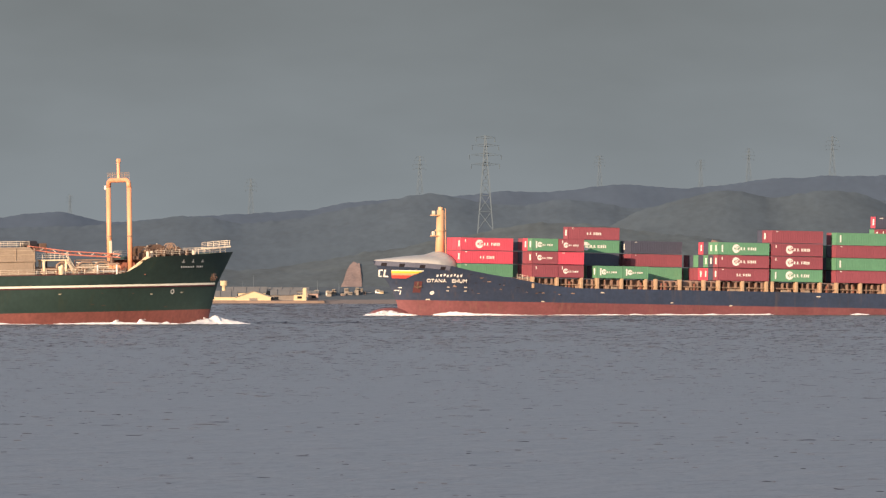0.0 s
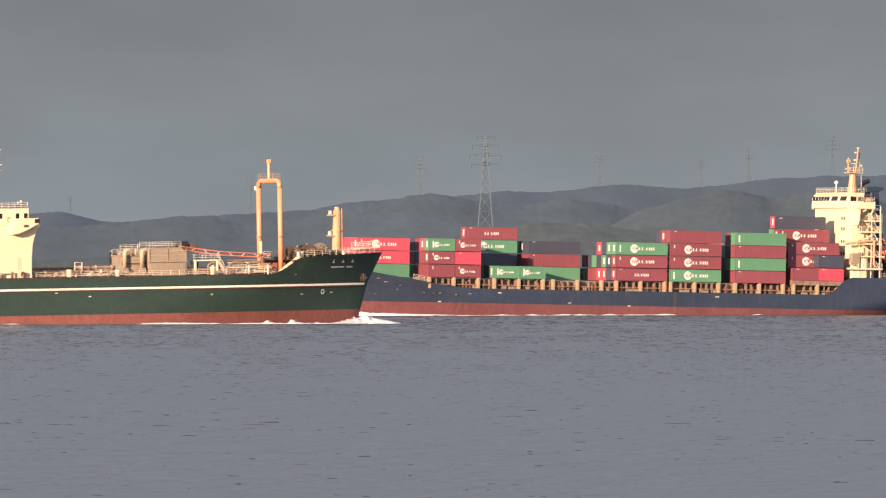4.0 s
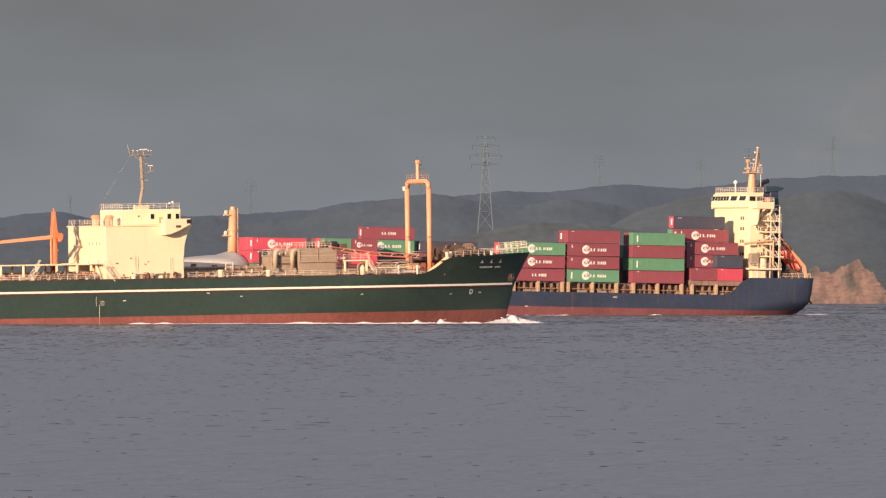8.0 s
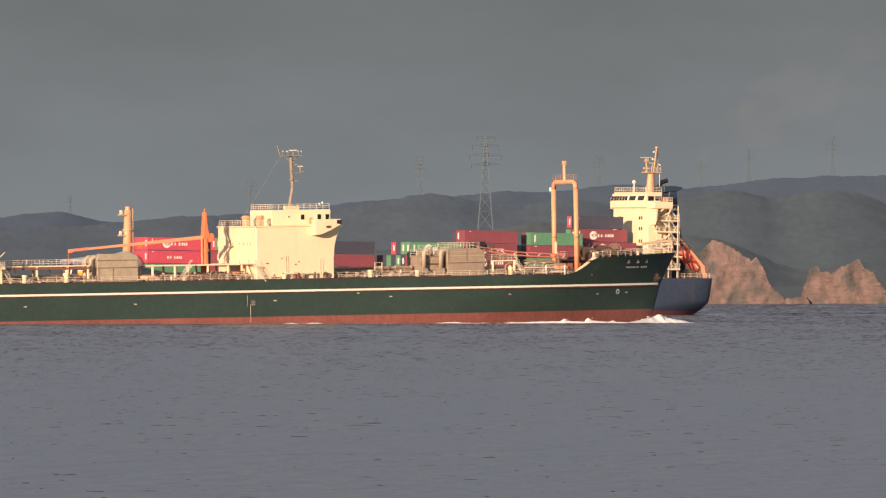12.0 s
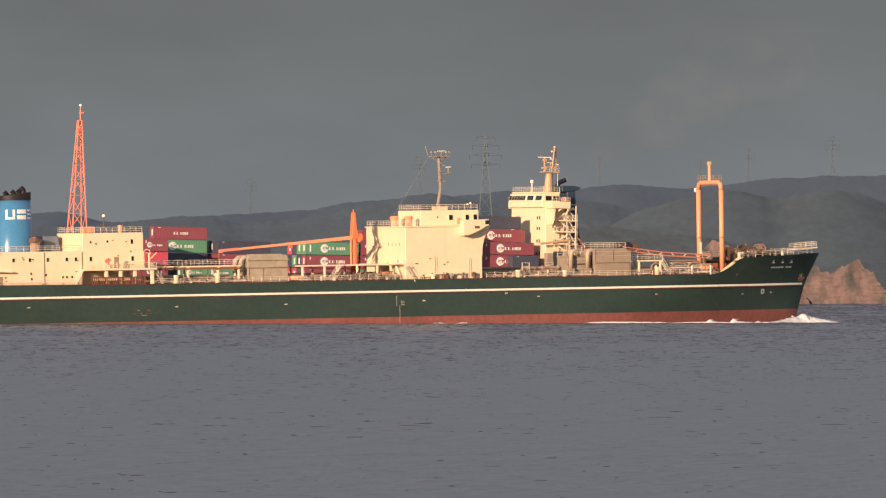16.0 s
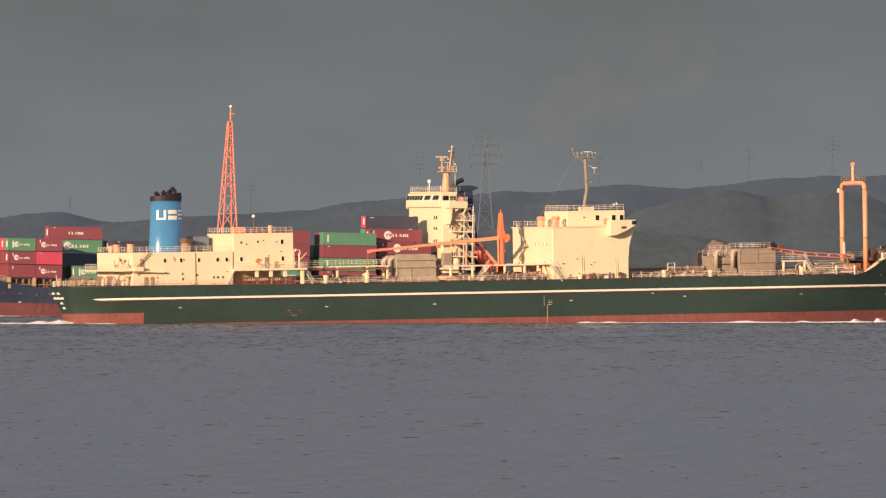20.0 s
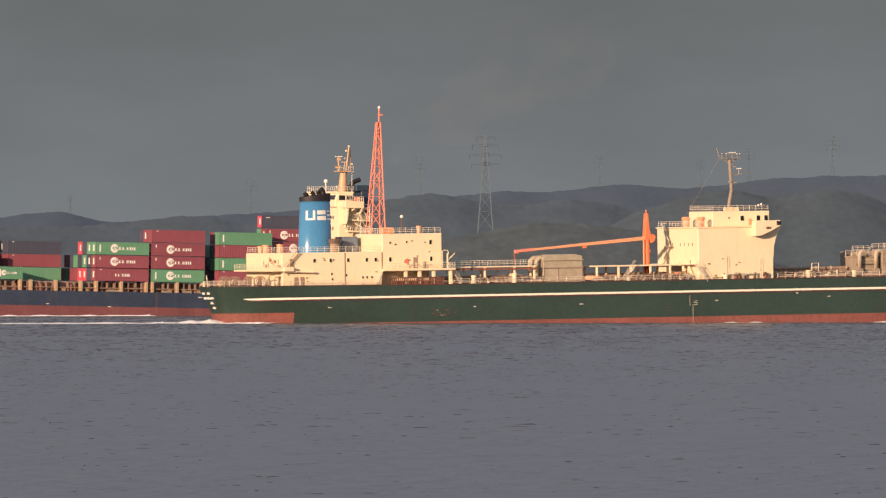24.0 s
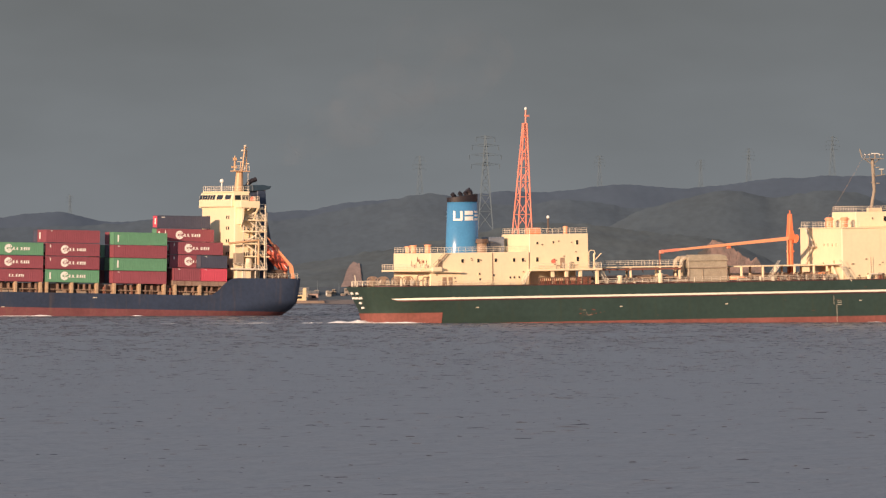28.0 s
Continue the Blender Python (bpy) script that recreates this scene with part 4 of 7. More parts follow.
for i in range(22):
    f0, f1 = i / 22, (i + 1) / 22
    pa = [interp(f0, [(0, BOOM[0][c]), (0.45, BOOM[1][c]), (1, BOOM[2][c])]) for c in range(3)]
    pb = [interp(f1, [(0, BOOM[0][c]), (0.45, BOOM[1][c]), (1, BOOM[2][c])]) for c in range(3)]
    (pa if i % 2 else pb)[2] -= 0.62
    part("boom_web", tube(B(), pa, pb, 0.09, 4), M_DECKRED if i % 3 else M_RAIL, boom)
# low white gate frame and stacked pipes before the fore mast
gate = part("gate_frame", path_tube(B(), [(-7.8, -9.2, 9.7), (-4.05, -9.2, 9.7)], 0.13, 6), M_WHITE, carrier)
for x in (-7.8, -4.05):
    part("gate_post", tube(B(), (x, -9.2, 8.9), (x, -9.2, 10.9), 0.16, 6), M_WHITE, gate)
for k, (z, y, mat) in enumerate(((9.6, -5.6, M_DUCT), (10.05, -5.0, M_PIPE), (10.5, -4.4, M_RAIL), (10.9, -3.8, M_DUCT), (11.35, -3.0, M_RAIL), (11.8, -2.0, M_PIPE))):
    rack_pipe = part("stacked_pipe", path_tube(B(), [(-10.8 + 0.3 * k, y, z), (-2.6 - 0.2 * k, y, z), (-2.2 - 0.2 * k, y, z - 0.5)], 0.13, 6), mat, carrier)
    for x in (-9.6, -6.4, -3.8):
        part("pipe_support", tube(B(), (x, y, 8.9), (x, y, z), 0.07, 4), M_DECKRED, rack_pipe)
mf = part("loading_manifold", bevelled(box(B(), -4.0, -1.6, -4.6, -2.0, 9.4, 11.2), 0.2), M_PIPE, carrier, "rusty orange-brown loading manifold")
for x in (-3.6, -2.8, -2.0):
    part("manifold_flange", tube(B(), (x, -4.9, 10.4), (x, -4.6, 10.4), 0.34, 10), M_ORANGE, mf)
part("manifold_top", tube(B(), (-2.8, -3.3, 11.2), (-2.8, -3.3, 12.3), 0.5, 10, 0.3), M_MACHINE, mf)
reel = part("hose_reel", tube(B(), (-18.6, 2.0, 14.75), (-15.6, 2.0, 14.75), 0.75, 14), M_BLACK, carrier, "dark hose reel on a frame")
part("reel_frame", bevelled(box(B(), -18.8, -13.6, 0.8, 3.4, 13.7, 14.1), 0.05), M_MACHINE, reel)
for x in (-18.5, -16.2, -13.9):
    part("reel_post", tube(B(), (x, 1.2, 8.9), (x, 1.2, 13.8), 0.16, 6), M_MACHINE, reel)
part("reel_motor", bevelled(box(B(), -15.2, -13.8, 1.2, 2.8, 14.1, 15.0), 0.1), M_MACHINE, reel)
railing(carrier, [(-25.6, -4.8, 14.35), (-19.4, -4.8, 14.35)], 1.2)
railing(carrier, [(-30.8, 1.0, 13.1), (-26.2, 1.0, 13.1), (-25.8, -0.2, 14.35), (-19.4, -0.2, 14.35)], 1.2)

# crowded small fittings under the catwalk and before the fore hopper
rnd = random.Random(21)
FIT = []
for k in range(6):
    bm = B()
    w, h = rnd.uniform(0.3, 0.8), rnd.uniform(0.5, 1.5)
    tube(bm, (0, 0, 0), (0, 0, h), w * 0.35, 8)
    FIT.append((data_of("deck_fitting", bm, (M_MACHINE, M_PIPE, M_MACHINE, M_DECKRED, M_RAIL, M_MACHINE)[k]), data_of("hand_wheel", tube(B(), (0, -0.06, h), (0, 0.06, h + 0.02), w * 0.7, 10), (M_MACHINE, M_DUCT, M_PIPE, M_MACHINE, M_PIPE, M_MACHINE)[k])))
spots = [(rnd.uniform(-79, -66.5), rnd.uniform(-9.8, -5.5)) for _ in range(80)] + [(rnd.uniform(-17.5, -1.5), rnd.uniform(-9.8, -2.5)) for _ in range(26)] + [(rnd.uniform(-115, -97), rnd.uniform(-9.5, -5.5)) for _ in range(18)] + [(rnd.uniform(-60, -52), rnd.uniform(-10.7, -10.2)) for _ in range(10)]
for x, y in spots:
    a, b = rnd.choice(FIT)
    f = placed("deck_fitting", a, carrier, pose(x, y, 8.9))
    placed("hand_wheel", b, f, pose(0, 0, 0))
# cargo pumps, their motors and pipe bends crowded under the walkway
for k in range(15):
    x, y = -78.6 + 0.82 * k + rnd.uniform(-0.2, 0.2), rnd.uniform(-7.0, -5.6)
    body = bevelled(box(B(), x - 0.42, x + 0.42, y - 0.4, y + 0.4, 8.9, 9.6 + rnd.uniform(0, 0.35)), 0.06)
    pump = part("cargo_pump", body, rnd.choice((M_MACHINE, M_DECKRED, M_MACHINE, M_PIPE)), carrier)
    part("pump_motor", tube(B(), (x - 0.36, y, 10.05), (x + 0.36, y, 10.05), 0.33, 10), rnd.choice((M_MACHINE, M_GREY, M_DECKRED)), pump)
    part("pump_pipe", path_tube(B(), [(x, y - 0.5, 9.1), (x, y - 0.5, 10.4), (x + 0.25, y - 0.4, 10.75), (x + 0.6, y, 10.7)], 0.11, 6), rnd.choice((M_MACHINE, M_PIPE, M_DUCT)), pump)
part("rolled_awning", bevelled(prism(B(), [(-70.9, 9.9), (-70.6, 10.25), (-68.0, 10.7), (-66.9, 10.6), (-66.7, 10.1), (-67.4, 9.85)], -4.4, -3.2), 0.12), M_ORANGE, carrier, "orange canvas cover on deck gear")
part("stowed_hose", path_tube(B(), [(-87.0, -5.4, 9.9), (-84.6, -5.6, 9.8), (-82.6, -5.6, 9.5)], 0.36, 10), M_ORANGE, carrier, "faded orange cargo hose", True)
part("pipe_frame", path_tube(B(), [(-60.6, -10.5, 8.9), (-60.6, -10.5, 10.2), (-54.4, -10.5, 10.2), (-54.4, -10.5, 8.9)], 0.14, 6), M_RAIL, carrier)
for x in (-13.8, -9.6, -6.2):
    part("pipe_bend", path_tube(B(), [(x, -4.0, 8.9), (x, -4.0, 11.0), (x + 0.6, -4.0, 11.4), (x + 2.6, -3.6, 11.4), (x + 3.0, -3.5, 10.6)], 0.2, 8), M_PIPE, carrier, "", True)
for x, y, h, r in ((2.6, 1.0, 2.6, 0.35), (6.6, -1.0, 2.0, 0.5), (9.8, 0.5, 2.4, 0.3), (12.6, -1.5, 1.7, 0.4), (14.2, 1.0, 1.5, 0.3)):
    part("deck_post", tube(B(), (x, y, 11.7), (x, y, 11.7 + h), r, 10), M_MACHINE, carrier)

main = part("cement_main", path_tube(B(), [(-50.2, -1.0, 10.9), (-31.3, -1.0, 10.9)], 0.3, 8), M_PIPE, carrier, "rusty red cement delivery pipe")
for x in np.arange(-48.5, -31.5, 3.1):
    part("pipe_saddle", bevelled(box(B(), x - 0.15, x + 0.15, -1.4, -0.6, 8.9, 10.75), 0.03), M_GREY, main)
    part("pipe_flange", tube(B(), (x + 1.2, -1.0, 10.9), (x + 1.4, -1.0, 10.9), 0.42, 10), M_DUCT, main)
hatch = part("ladder_frame", path_tube(B(), [(-39.6, -3.0, 8.9), (-39.6, -3.0, 11.9), (-38.2, -3.0, 11.9), (-38.2, -3.0, 8.9)], 0.1, 5), M_RAIL, carrier)
for z in (10.3, 11.1):
    part("frame_bar", tube(B(), (-39.6, -3.0, z), (-38.2, -3.0, z), 0.07, 4), M_RAIL, hatch)
rnd = random.Random(88)
for k in range(40):
    x = rnd.uniform(-49.5, -32.0)
    a, b = rnd.choice(FIT)
    f = placed("deck_fitting", a, carrier, pose(x, rnd.uniform(-9.0, -2.0), 8.9))
    placed("hand_wheel", b, f, pose(0, 0, 0))

# deck crane with its jib lowered aft
crane = part("deck_crane", tube(B(), (-72.5, 0, 8.9), (-72.5, 0, 17.8), 0.56, 14), M_CRANE, carrier, "orange pedestal crane with its jib lowered")
part("crane_collar", tube(B(), (-72.5, 0, 14.6), (-72.5, 0, 15.0), 0.75, 14), M_CRANE, crane)
part("crane_head", bevelled(prism(B(), [(-73.1, 17.0), (-72.95, 18.8), (-72.7, 21.9), (-72.35, 21.9), (-72.1, 18.8), (-71.8, 17.9), (-71.8, 17.1)], -0.7, 0.7), 0.06), M_CRANE, crane)
jib = B()
prism(jib, [(-71.9, 16.95), (-71.9, 17.65), (-98.9, 15.35), (-98.9, 15.0)], -0.5, 0.5)
part("jib", bevelled(jib, 0.06), M_ORANGE, crane)
part("jib_tip", bevelled(prism(B(), [(-95.6, 15.2), (-95.6, 15.72), (-98.9, 15.44), (-98.9, 14.94)], -0.53, 0.53), 0.03), M_SALMON, crane, "faded red jib tip")
part("jib_head", bevelled(box(B(), -99.4, -98.6, -0.35, 0.35, 14.75, 15.4), 0.08), M_SALMON, crane)
part("jib_rest", tube(B(), (-99.0, 0, 8.9), (-99.0, 0, 14.8), 0.2, 8), M_DECKRED, carrier)
part("crane_cab", bevelled(prism(B(), [(-71.9, 16.4), (-71.9, 17.8), (-71.2, 18.0), (-70.8, 17.5), (-71.0, 16.8), (-71.5, 16.3)], -0.6, 0.7), 0.08), M_CRANE, crane, "deep orange winch housing")
part("crane_rung_cage", path_tube(B(), [(-73.4, -0.7, 9.2), (-73.4, -0.7, 17.0)], 0.12, 5), M_ORANGE, crane)
part("crane_tip_lamp", tube(B(), (-72.5, 0, 21.9), (-72.5, 0, 22.5), 0.12, 6), M_CRANE, crane)
crane.matrix_basis = pose(0.35, 0, -0.1)
part("hook_block", bevelled(box(B(), -85.6, -84.8, -0.3, 0.3, 15.5, 16.1), 0.08), M_CRANE, crane)

# aft deckhouse
aft = part("aft_deckhouse", bevelled(box(B(), -149.4, -129.4, -9.2, 9.2, 8.9, 15.5), 0.12), M_CREAM, carrier, "cream painted aft deckhouse with small windows")
upper = part("upper_deckhouse", bevelled(box(B(), -129.4, -117.4, -9.2, 4.6, 12.1, 18.75), 0.12), M_CREAM, carrier, "cream upper deckhouse with a side door")
part("deckhouse_base", bevelled(box(B(), -129.4, -119.2, -7.2, 9.0, 8.9, 12.1), 0.08), M_CREAM, carrier)
windows(aft, [(-142.9, 14.0), (-139.7, 14.0), (-136.2, 14.0), (-132.5, 14.0), (-130.7, 14.0)], 0.5, 0.68, "y", -9.2)
windows(aft, [(-139.4, 10.5), (-133.3, 10.75), (-132.5, 10.75), (-131.5, 10.75), (-139.5, 11.5), (-136.6, 11.2)], 0.36, 0.4, "y", -9.2, "porthole")
windows(upper, [(-127.8, 17.1), (-124.5, 17.2), (-124.4, 13.9)], 0.35, 0.4, "y", -9.2, "porthole")
windows(upper, [(-119.7, 17.1), (-119.6, 14.0), (-127.8, 14.0)], 0.5, 0.8, "y", -9.2)
part("side_door", bevelled(box(B(), -123.2, -122.3, -9.28, -9.15, 12.3, 14.3), 0.03), M_PIPE, upper, "dark weathered door")
part("lifebuoy", tube(B(), (-124.6, -9.35, 13.6), (-124.6, -9.2, 13.6), 0.42, 14), M_BOAT, upper)
part("drain_pipe", tube(B(), (-136.9, -9.28, 9.0), (-136.9, -9.28, 15.4), 0.08, 6), M_PIPE, aft)
part("drain_pipe", tube(B(), (-129.5, -9.28, 9.0), (-129.5, -9.28, 15.4), 0.08, 6), M_PIPE, aft)
boatdeck = part("boat_deck", bevelled(box(B(), -129.8, -115.4, -11.0, -7.0, 11.85, 12.2), 0.05), M_CREAM, carrier)
for x in (-125.2, -122.4, -119.6, -116.2):
    part("deck_post", bevelled(box(B(), x - 0.3, x + 0.3, -10.6, -10.0, 8.9, 11.85), 0.06), M_CREAM, boatdeck)
rack = part("rack", bevelled(box(B(), -128.2, -117.6, -10.72, -10.56, 10.45, 10.68), 0.03), M_MACHINE, carrier, "dark rusty lattice rack")
for z0, z1 in ((9.9, 10.02), (9.2, 9.4)):
    part("rack_bar", box(B(), -128.2, -117.6, -10.70, -10.58, z0, z1), M_DECKRED, rack)
part("rack_back", box(B(), -128.0, -117.8, -10.2, -10.1, 9.1, 10.0), M_MACHINE, rack)
for i in range(26):
    part("rack_slat", box(B(), -128.1 + i * 0.41, -127.92 + i * 0.41, -10.74, -10.55, 9.2, 10.6), M_DECKRED if i % 3 else M_MACHINE, rack)
davit = part("davit", path_tube(B(), [(-116.8, -10.4, 12.2), (-116.8, -10.4, 15.0)], 0.16, 6), M_CREAM, carrier)
part("davit_arm", path_tube(B(), [(-116.8, -10.4, 13.6), (-115.3, -10.4, 15.0)], 0.08, 5), M_CREAM, davit)
part("pipe_loop", path_tube(B(), [(-117.5, -9.6, 12.2), (-117.5, -9.6, 15.3), (-117.1, -9.6, 15.6), (-116.4, -9.6, 15.5), (-116.2, -9.6, 14.8)], 0.08, 6), M_CREAM, carrier)
part("paint_tank", bevelled(box(B(), -129.0, -126.6, -8.4, -6.8, 18.75, 19.95), 0.15), M_ORANGE, carrier, "orange deck tank")
# lamps, stains and pipe stubs on the deckhouse walls
rnd = random.Random(52)
WALLS = ((-148.8, -130.0, 9.2, 14.8, -9.26), (-129.0, -118.0, 12.8, 18.2, -9.26), (-65.0, -51.2, 9.4, 13.0, -9.86))
for wx0, wx1, wz0, wz1, wy in WALLS:
    for _ in range(9):
        x, z = rnd.uniform(wx0, wx1), rnd.uniform(wz0, wz1)
        part("wall_lamp", bevelled(box(B(), x - 0.16, x + 0.16, wy - 0.1, wy + 0.1, z, z + 0.2), 0.03), rnd.choice((M_PIPE, M_MACHINE, M_GREY)), carrier)
    for _ in range(5):
        x = rnd.uniform(wx0, wx1 - 1.6)
        part("wall_conduit", tube(B(), (x, wy, wz0 + 0.1), (x + rnd.uniform(0.7, 1.7), wy, wz0 + 0.1), 0.09, 5), M_PIPE, carrier)
        part("wall_stub", tube(B(), (x, wy - 0.1, 8.9 if wz0 < 10 else wz0 - 0.6), (x, wy - 0.1, wz0 + rnd.uniform(0.2, 0.8)), 0.1, 5), M_DUCT, carrier)
railing(carrier, [(-129.6, -10.9, 12.2), (-115.5, -10.9, 12.2), (-115.5, -7.1, 12.2)], 1.3)
railing(carrier, [(-117.6, -9.0, 18.75), (-129.2, -9.0, 18.75), (-129.2, 4.4, 18.75)], 1.2)
railing(carrier, [(-129.6, -9.0, 15.5), (-149.2, -9.0, 15.5), (-149.2, 9.0, 15.5)], 1.4)
ladder(-116.0, 12.2, -113.6, 8.9, -9.6)
ladder(-131.2, 8.9, -129.6, 12.0, -9.9)
railing(carrier, [(-149.5, -10.5, 9.2), (-131.5, -10.8, 9.2)], 1.7)
for x, y, r, h in ((-147.6, 6.5, 0.55, 1.3), (-147.6, 3.6, 0.7, 1.5), (-147.4, -3.2, 0.7, 1.6), (-120.9, -6.5, 0.5, 1.4)):
    z = 15.5 if x < -130 else 18.75
    vt = part("mushroom_vent", tube(B(), (x, y, z), (x, y, z + h), r * 0.8, 10), M_ORANGE, carrier)
    part("vent_cap", tube(B(), (x, y, z + h - 0.3), (x, y, z + h), r, 10), M_ORANGE, vt)
vent_e = part("engine_vent", tube(B(), (-135.9, -1.5, 15.5), (-135.9, -1.5, 17.2), 1.0, 14), M_PIPE, carrier, "dark rusty engine room ventilator")
part("engine_vent_cap", tube(B(), (-135.9, -1.5, 17.2), (-135.9, -1.5, 18.0), 1.45, 14, 1.25), M_MACHINE, vent_e)
part("skylight_house", bevelled(box(B(), -133.4, -130.4, 0.5, 4.5, 15.5, 18.3), 0.08), M_BLUEGREY, carrier, "blue-grey skylight house")
part("aft_platform", bevelled(box(B(), -151.7, -149.4, -10.2, 9.6, 12.1, 12.4), 0.05), M_CREAM, carrier)
railing(carrier, [(-149.6, -10.1, 12.4), (-151.6, -10.1, 12.4), (-151.6, 9.5, 12.4)], 1.3)
part("stowed_raft", bevelled(box(B(), -149.6, -147.4, -10.6, -9.4, 12.0, 12.9), 0.2), M_CREAM, carrier)
part("raft_cradle", bevelled(prism(B(), [(-149.4, 11.9), (-146.6, 11.9), (-143.4, 11.75), (-143.2, 12.0), (-149.4, 12.2)], -10.2, -9.2), 0.03), M_CREAM, carrier)
for x, z in ((-147.4, 12.45), (-145.4, 9.1), (-146.6, 9.1)):
    part("side_door", bevelled(box(B(), x - 0.4, x + 0.4, -9.3, -9.16, z, z + 1.9), 0.03), M_PIPE, aft, "rusty brown steel door")
roof_stair = part("roof_stair", path_tube(B(), [(-149.0, -9.6, 12.4), (-146.0, -9.6, 15.5)], 0.1, 4), M_PIPE, aft)
part("stair_rail", path_tube(B(), [(-149.0, -9.7, 13.3), (-146.0, -9.7, 16.4)], 0.05, 4), M_DUCT, roof_stair)
for i in range(8):
    part("stair_tread", box(B(), -148.9 + i * 0.38, -148.55 + i * 0.38, -9.85, -9.35, 12.6 + i * 0.39, 12.66 + i * 0.39), M_DUCT, roof_stair)
# rusty pipes and boxes on the after wall of the deckhouse
rnd = random.Random(14)
for k in range(12):
    y, z = -8.4 + k * 0.75, rnd.uniform(12.6, 14.2)
    if k % 3:
        part("wall_pipe", tube(B(), (-149.5, y, z), (-149.5, y, z + rnd.uniform(0.4, 1.2)), 0.07, 5), rnd.choice((M_DECKRED, M_PIPE, M_DECKRED)), aft)
    else:
        part("wall_box", bevelled(box(B(), -149.62, -149.38, y - 0.2, y + 0.2, z, z + 0.5), 0.03), rnd.choice((M_PIPE, M_DECKRED)), aft)
part("cable_tray", box(B(), -116.5, -96.8, -5.15, -4.7, 11.7, 12.0), M_DECKRED, carrier)
for x in np.arange(-115.0, -97.0, 3.4):
    part("tray_bracket", tube(B(), (x, -5.0, 11.8), (x + 0.6, -4.2, 11.2), 0.08, 4), M_DECKRED, carrier)
windows(aft, [(-7.5, 14.0), (-4.0, 13.8)], 0.4, 0.6, "x", -149.4)
part("aft_door", bevelled(box(B(), -149.55, -149.38, -8.6, -7.7, 9.0, 11.0), 0.03), M_PIPE, aft)
part("aft_door", bevelled(box(B(), -149.55, -149.38, 1.2, 2.1, 9.0, 11.0), 0.03), M_PIPE, aft)
fun_bm = B()
rings = []
for z, rx, ry in ((15.5, 3.25, 2.4), (25.0, 2.9, 2.2)):
    rings.append([fun_bm.verts.new((-139.8 + (0.15 if z > 20 else 0) + rx * math.cos(a), ry * math.sin(a), z)) for a in np.linspace(0, 2 * math.pi, 40, endpoint=False)])
for i in range(40):
    fun_bm.faces.new((rings[0][i], rings[0][(i + 1) % 40], rings[1][(i + 1) % 40], rings[1][i]))
fun_bm.faces.new(rings[1])
funnel = part("funnel", fun_bm, M_BLUEFUN, carrier, "sky-blue funnel with a black top and a white emblem", True)
cap_bm = B()
rings = []
for z, k in ((25.0, 1.02), (26.15, 1.03)):
    rings.append([cap_bm.verts.new((-139.65 + 2.92 * k * math.cos(a), 2.22 * k * math.sin(a), z + (0.35 * math.cos(a) if z > 26 else 0))) for a in np.linspace(0, 2 * math.pi, 40, endpoint=False)])
for i in range(40):
    cap_bm.faces.new((rings[0][i], rings[0][(i + 1) % 40], rings[1][(i + 1) % 40], rings[1][i]))
cap_bm.faces.new(rings[1])
part("funnel_cap", cap_bm, M_BLACK, funnel)
for x, y, r, h in ((-141.6, -0.6, 0.24, 0.0), (-140.9, 0.5, 0.24, 0.2), (-140.2, -0.8, 0.26, 0.15), (-139.5, 0.6, 0.28, 0.35), (-138.9, -0.3, 0.3, 0.3), (-138.1, 0.0, 0.6, 0.75)):
    part("exhaust_pipe", path_tube(B(), [(x, y, 26.0), (x, y, 26.0 + h), (x - 0.5, y, 26.5 + h)], r, 10), M_BLACK, funnel)


def emblem():
    """The white mark on the funnel: plain strokes that follow its curve, on both sides."""
    strokes = [(-2.0, -1.7, 0, 1.5), (-2.0, -0.75, 0, 0.3), (-1.05, -0.75, 0, 1.5), (-0.5, 0.7, 0, 0.62), (-0.5, 0.7, 0.88, 1.5), (0.95, 2.0, 0, 0.3), (0.95, 2.0, 0.6, 0.9), (0.95, 2.0, 1.2, 1.5)]
    for side in (-1, 1):
        for a, b, c, d in strokes:
            bm = B()
            n = 6
            for i in range(n):
                u0, u1 = a + (b - a) * i / n, a + (b - a) * (i + 1) / n
                q = []
                for u, z in ((u0, c), (u1, c), (u1, d), (u0, d)):
                    zz = 21.5 + 1.2 * z
                    k = (zz - 15.5) / 9.5
                    rx, ry = 3.25 - 0.35 * k + 0.03, 2.4 - 0.2 * k + 0.03
                    ang = 0.13 + u / 1.95
                    q.append(bm.verts.new((-139.72 - side * rx * math.sin(ang), side * ry * math.cos(ang), zz)))
                bm.faces.new(q)
            part("emblem_stroke", bm, M_WHITE, funnel)


emblem()
funnel.matrix_basis = pose(0.6, 0, 0)


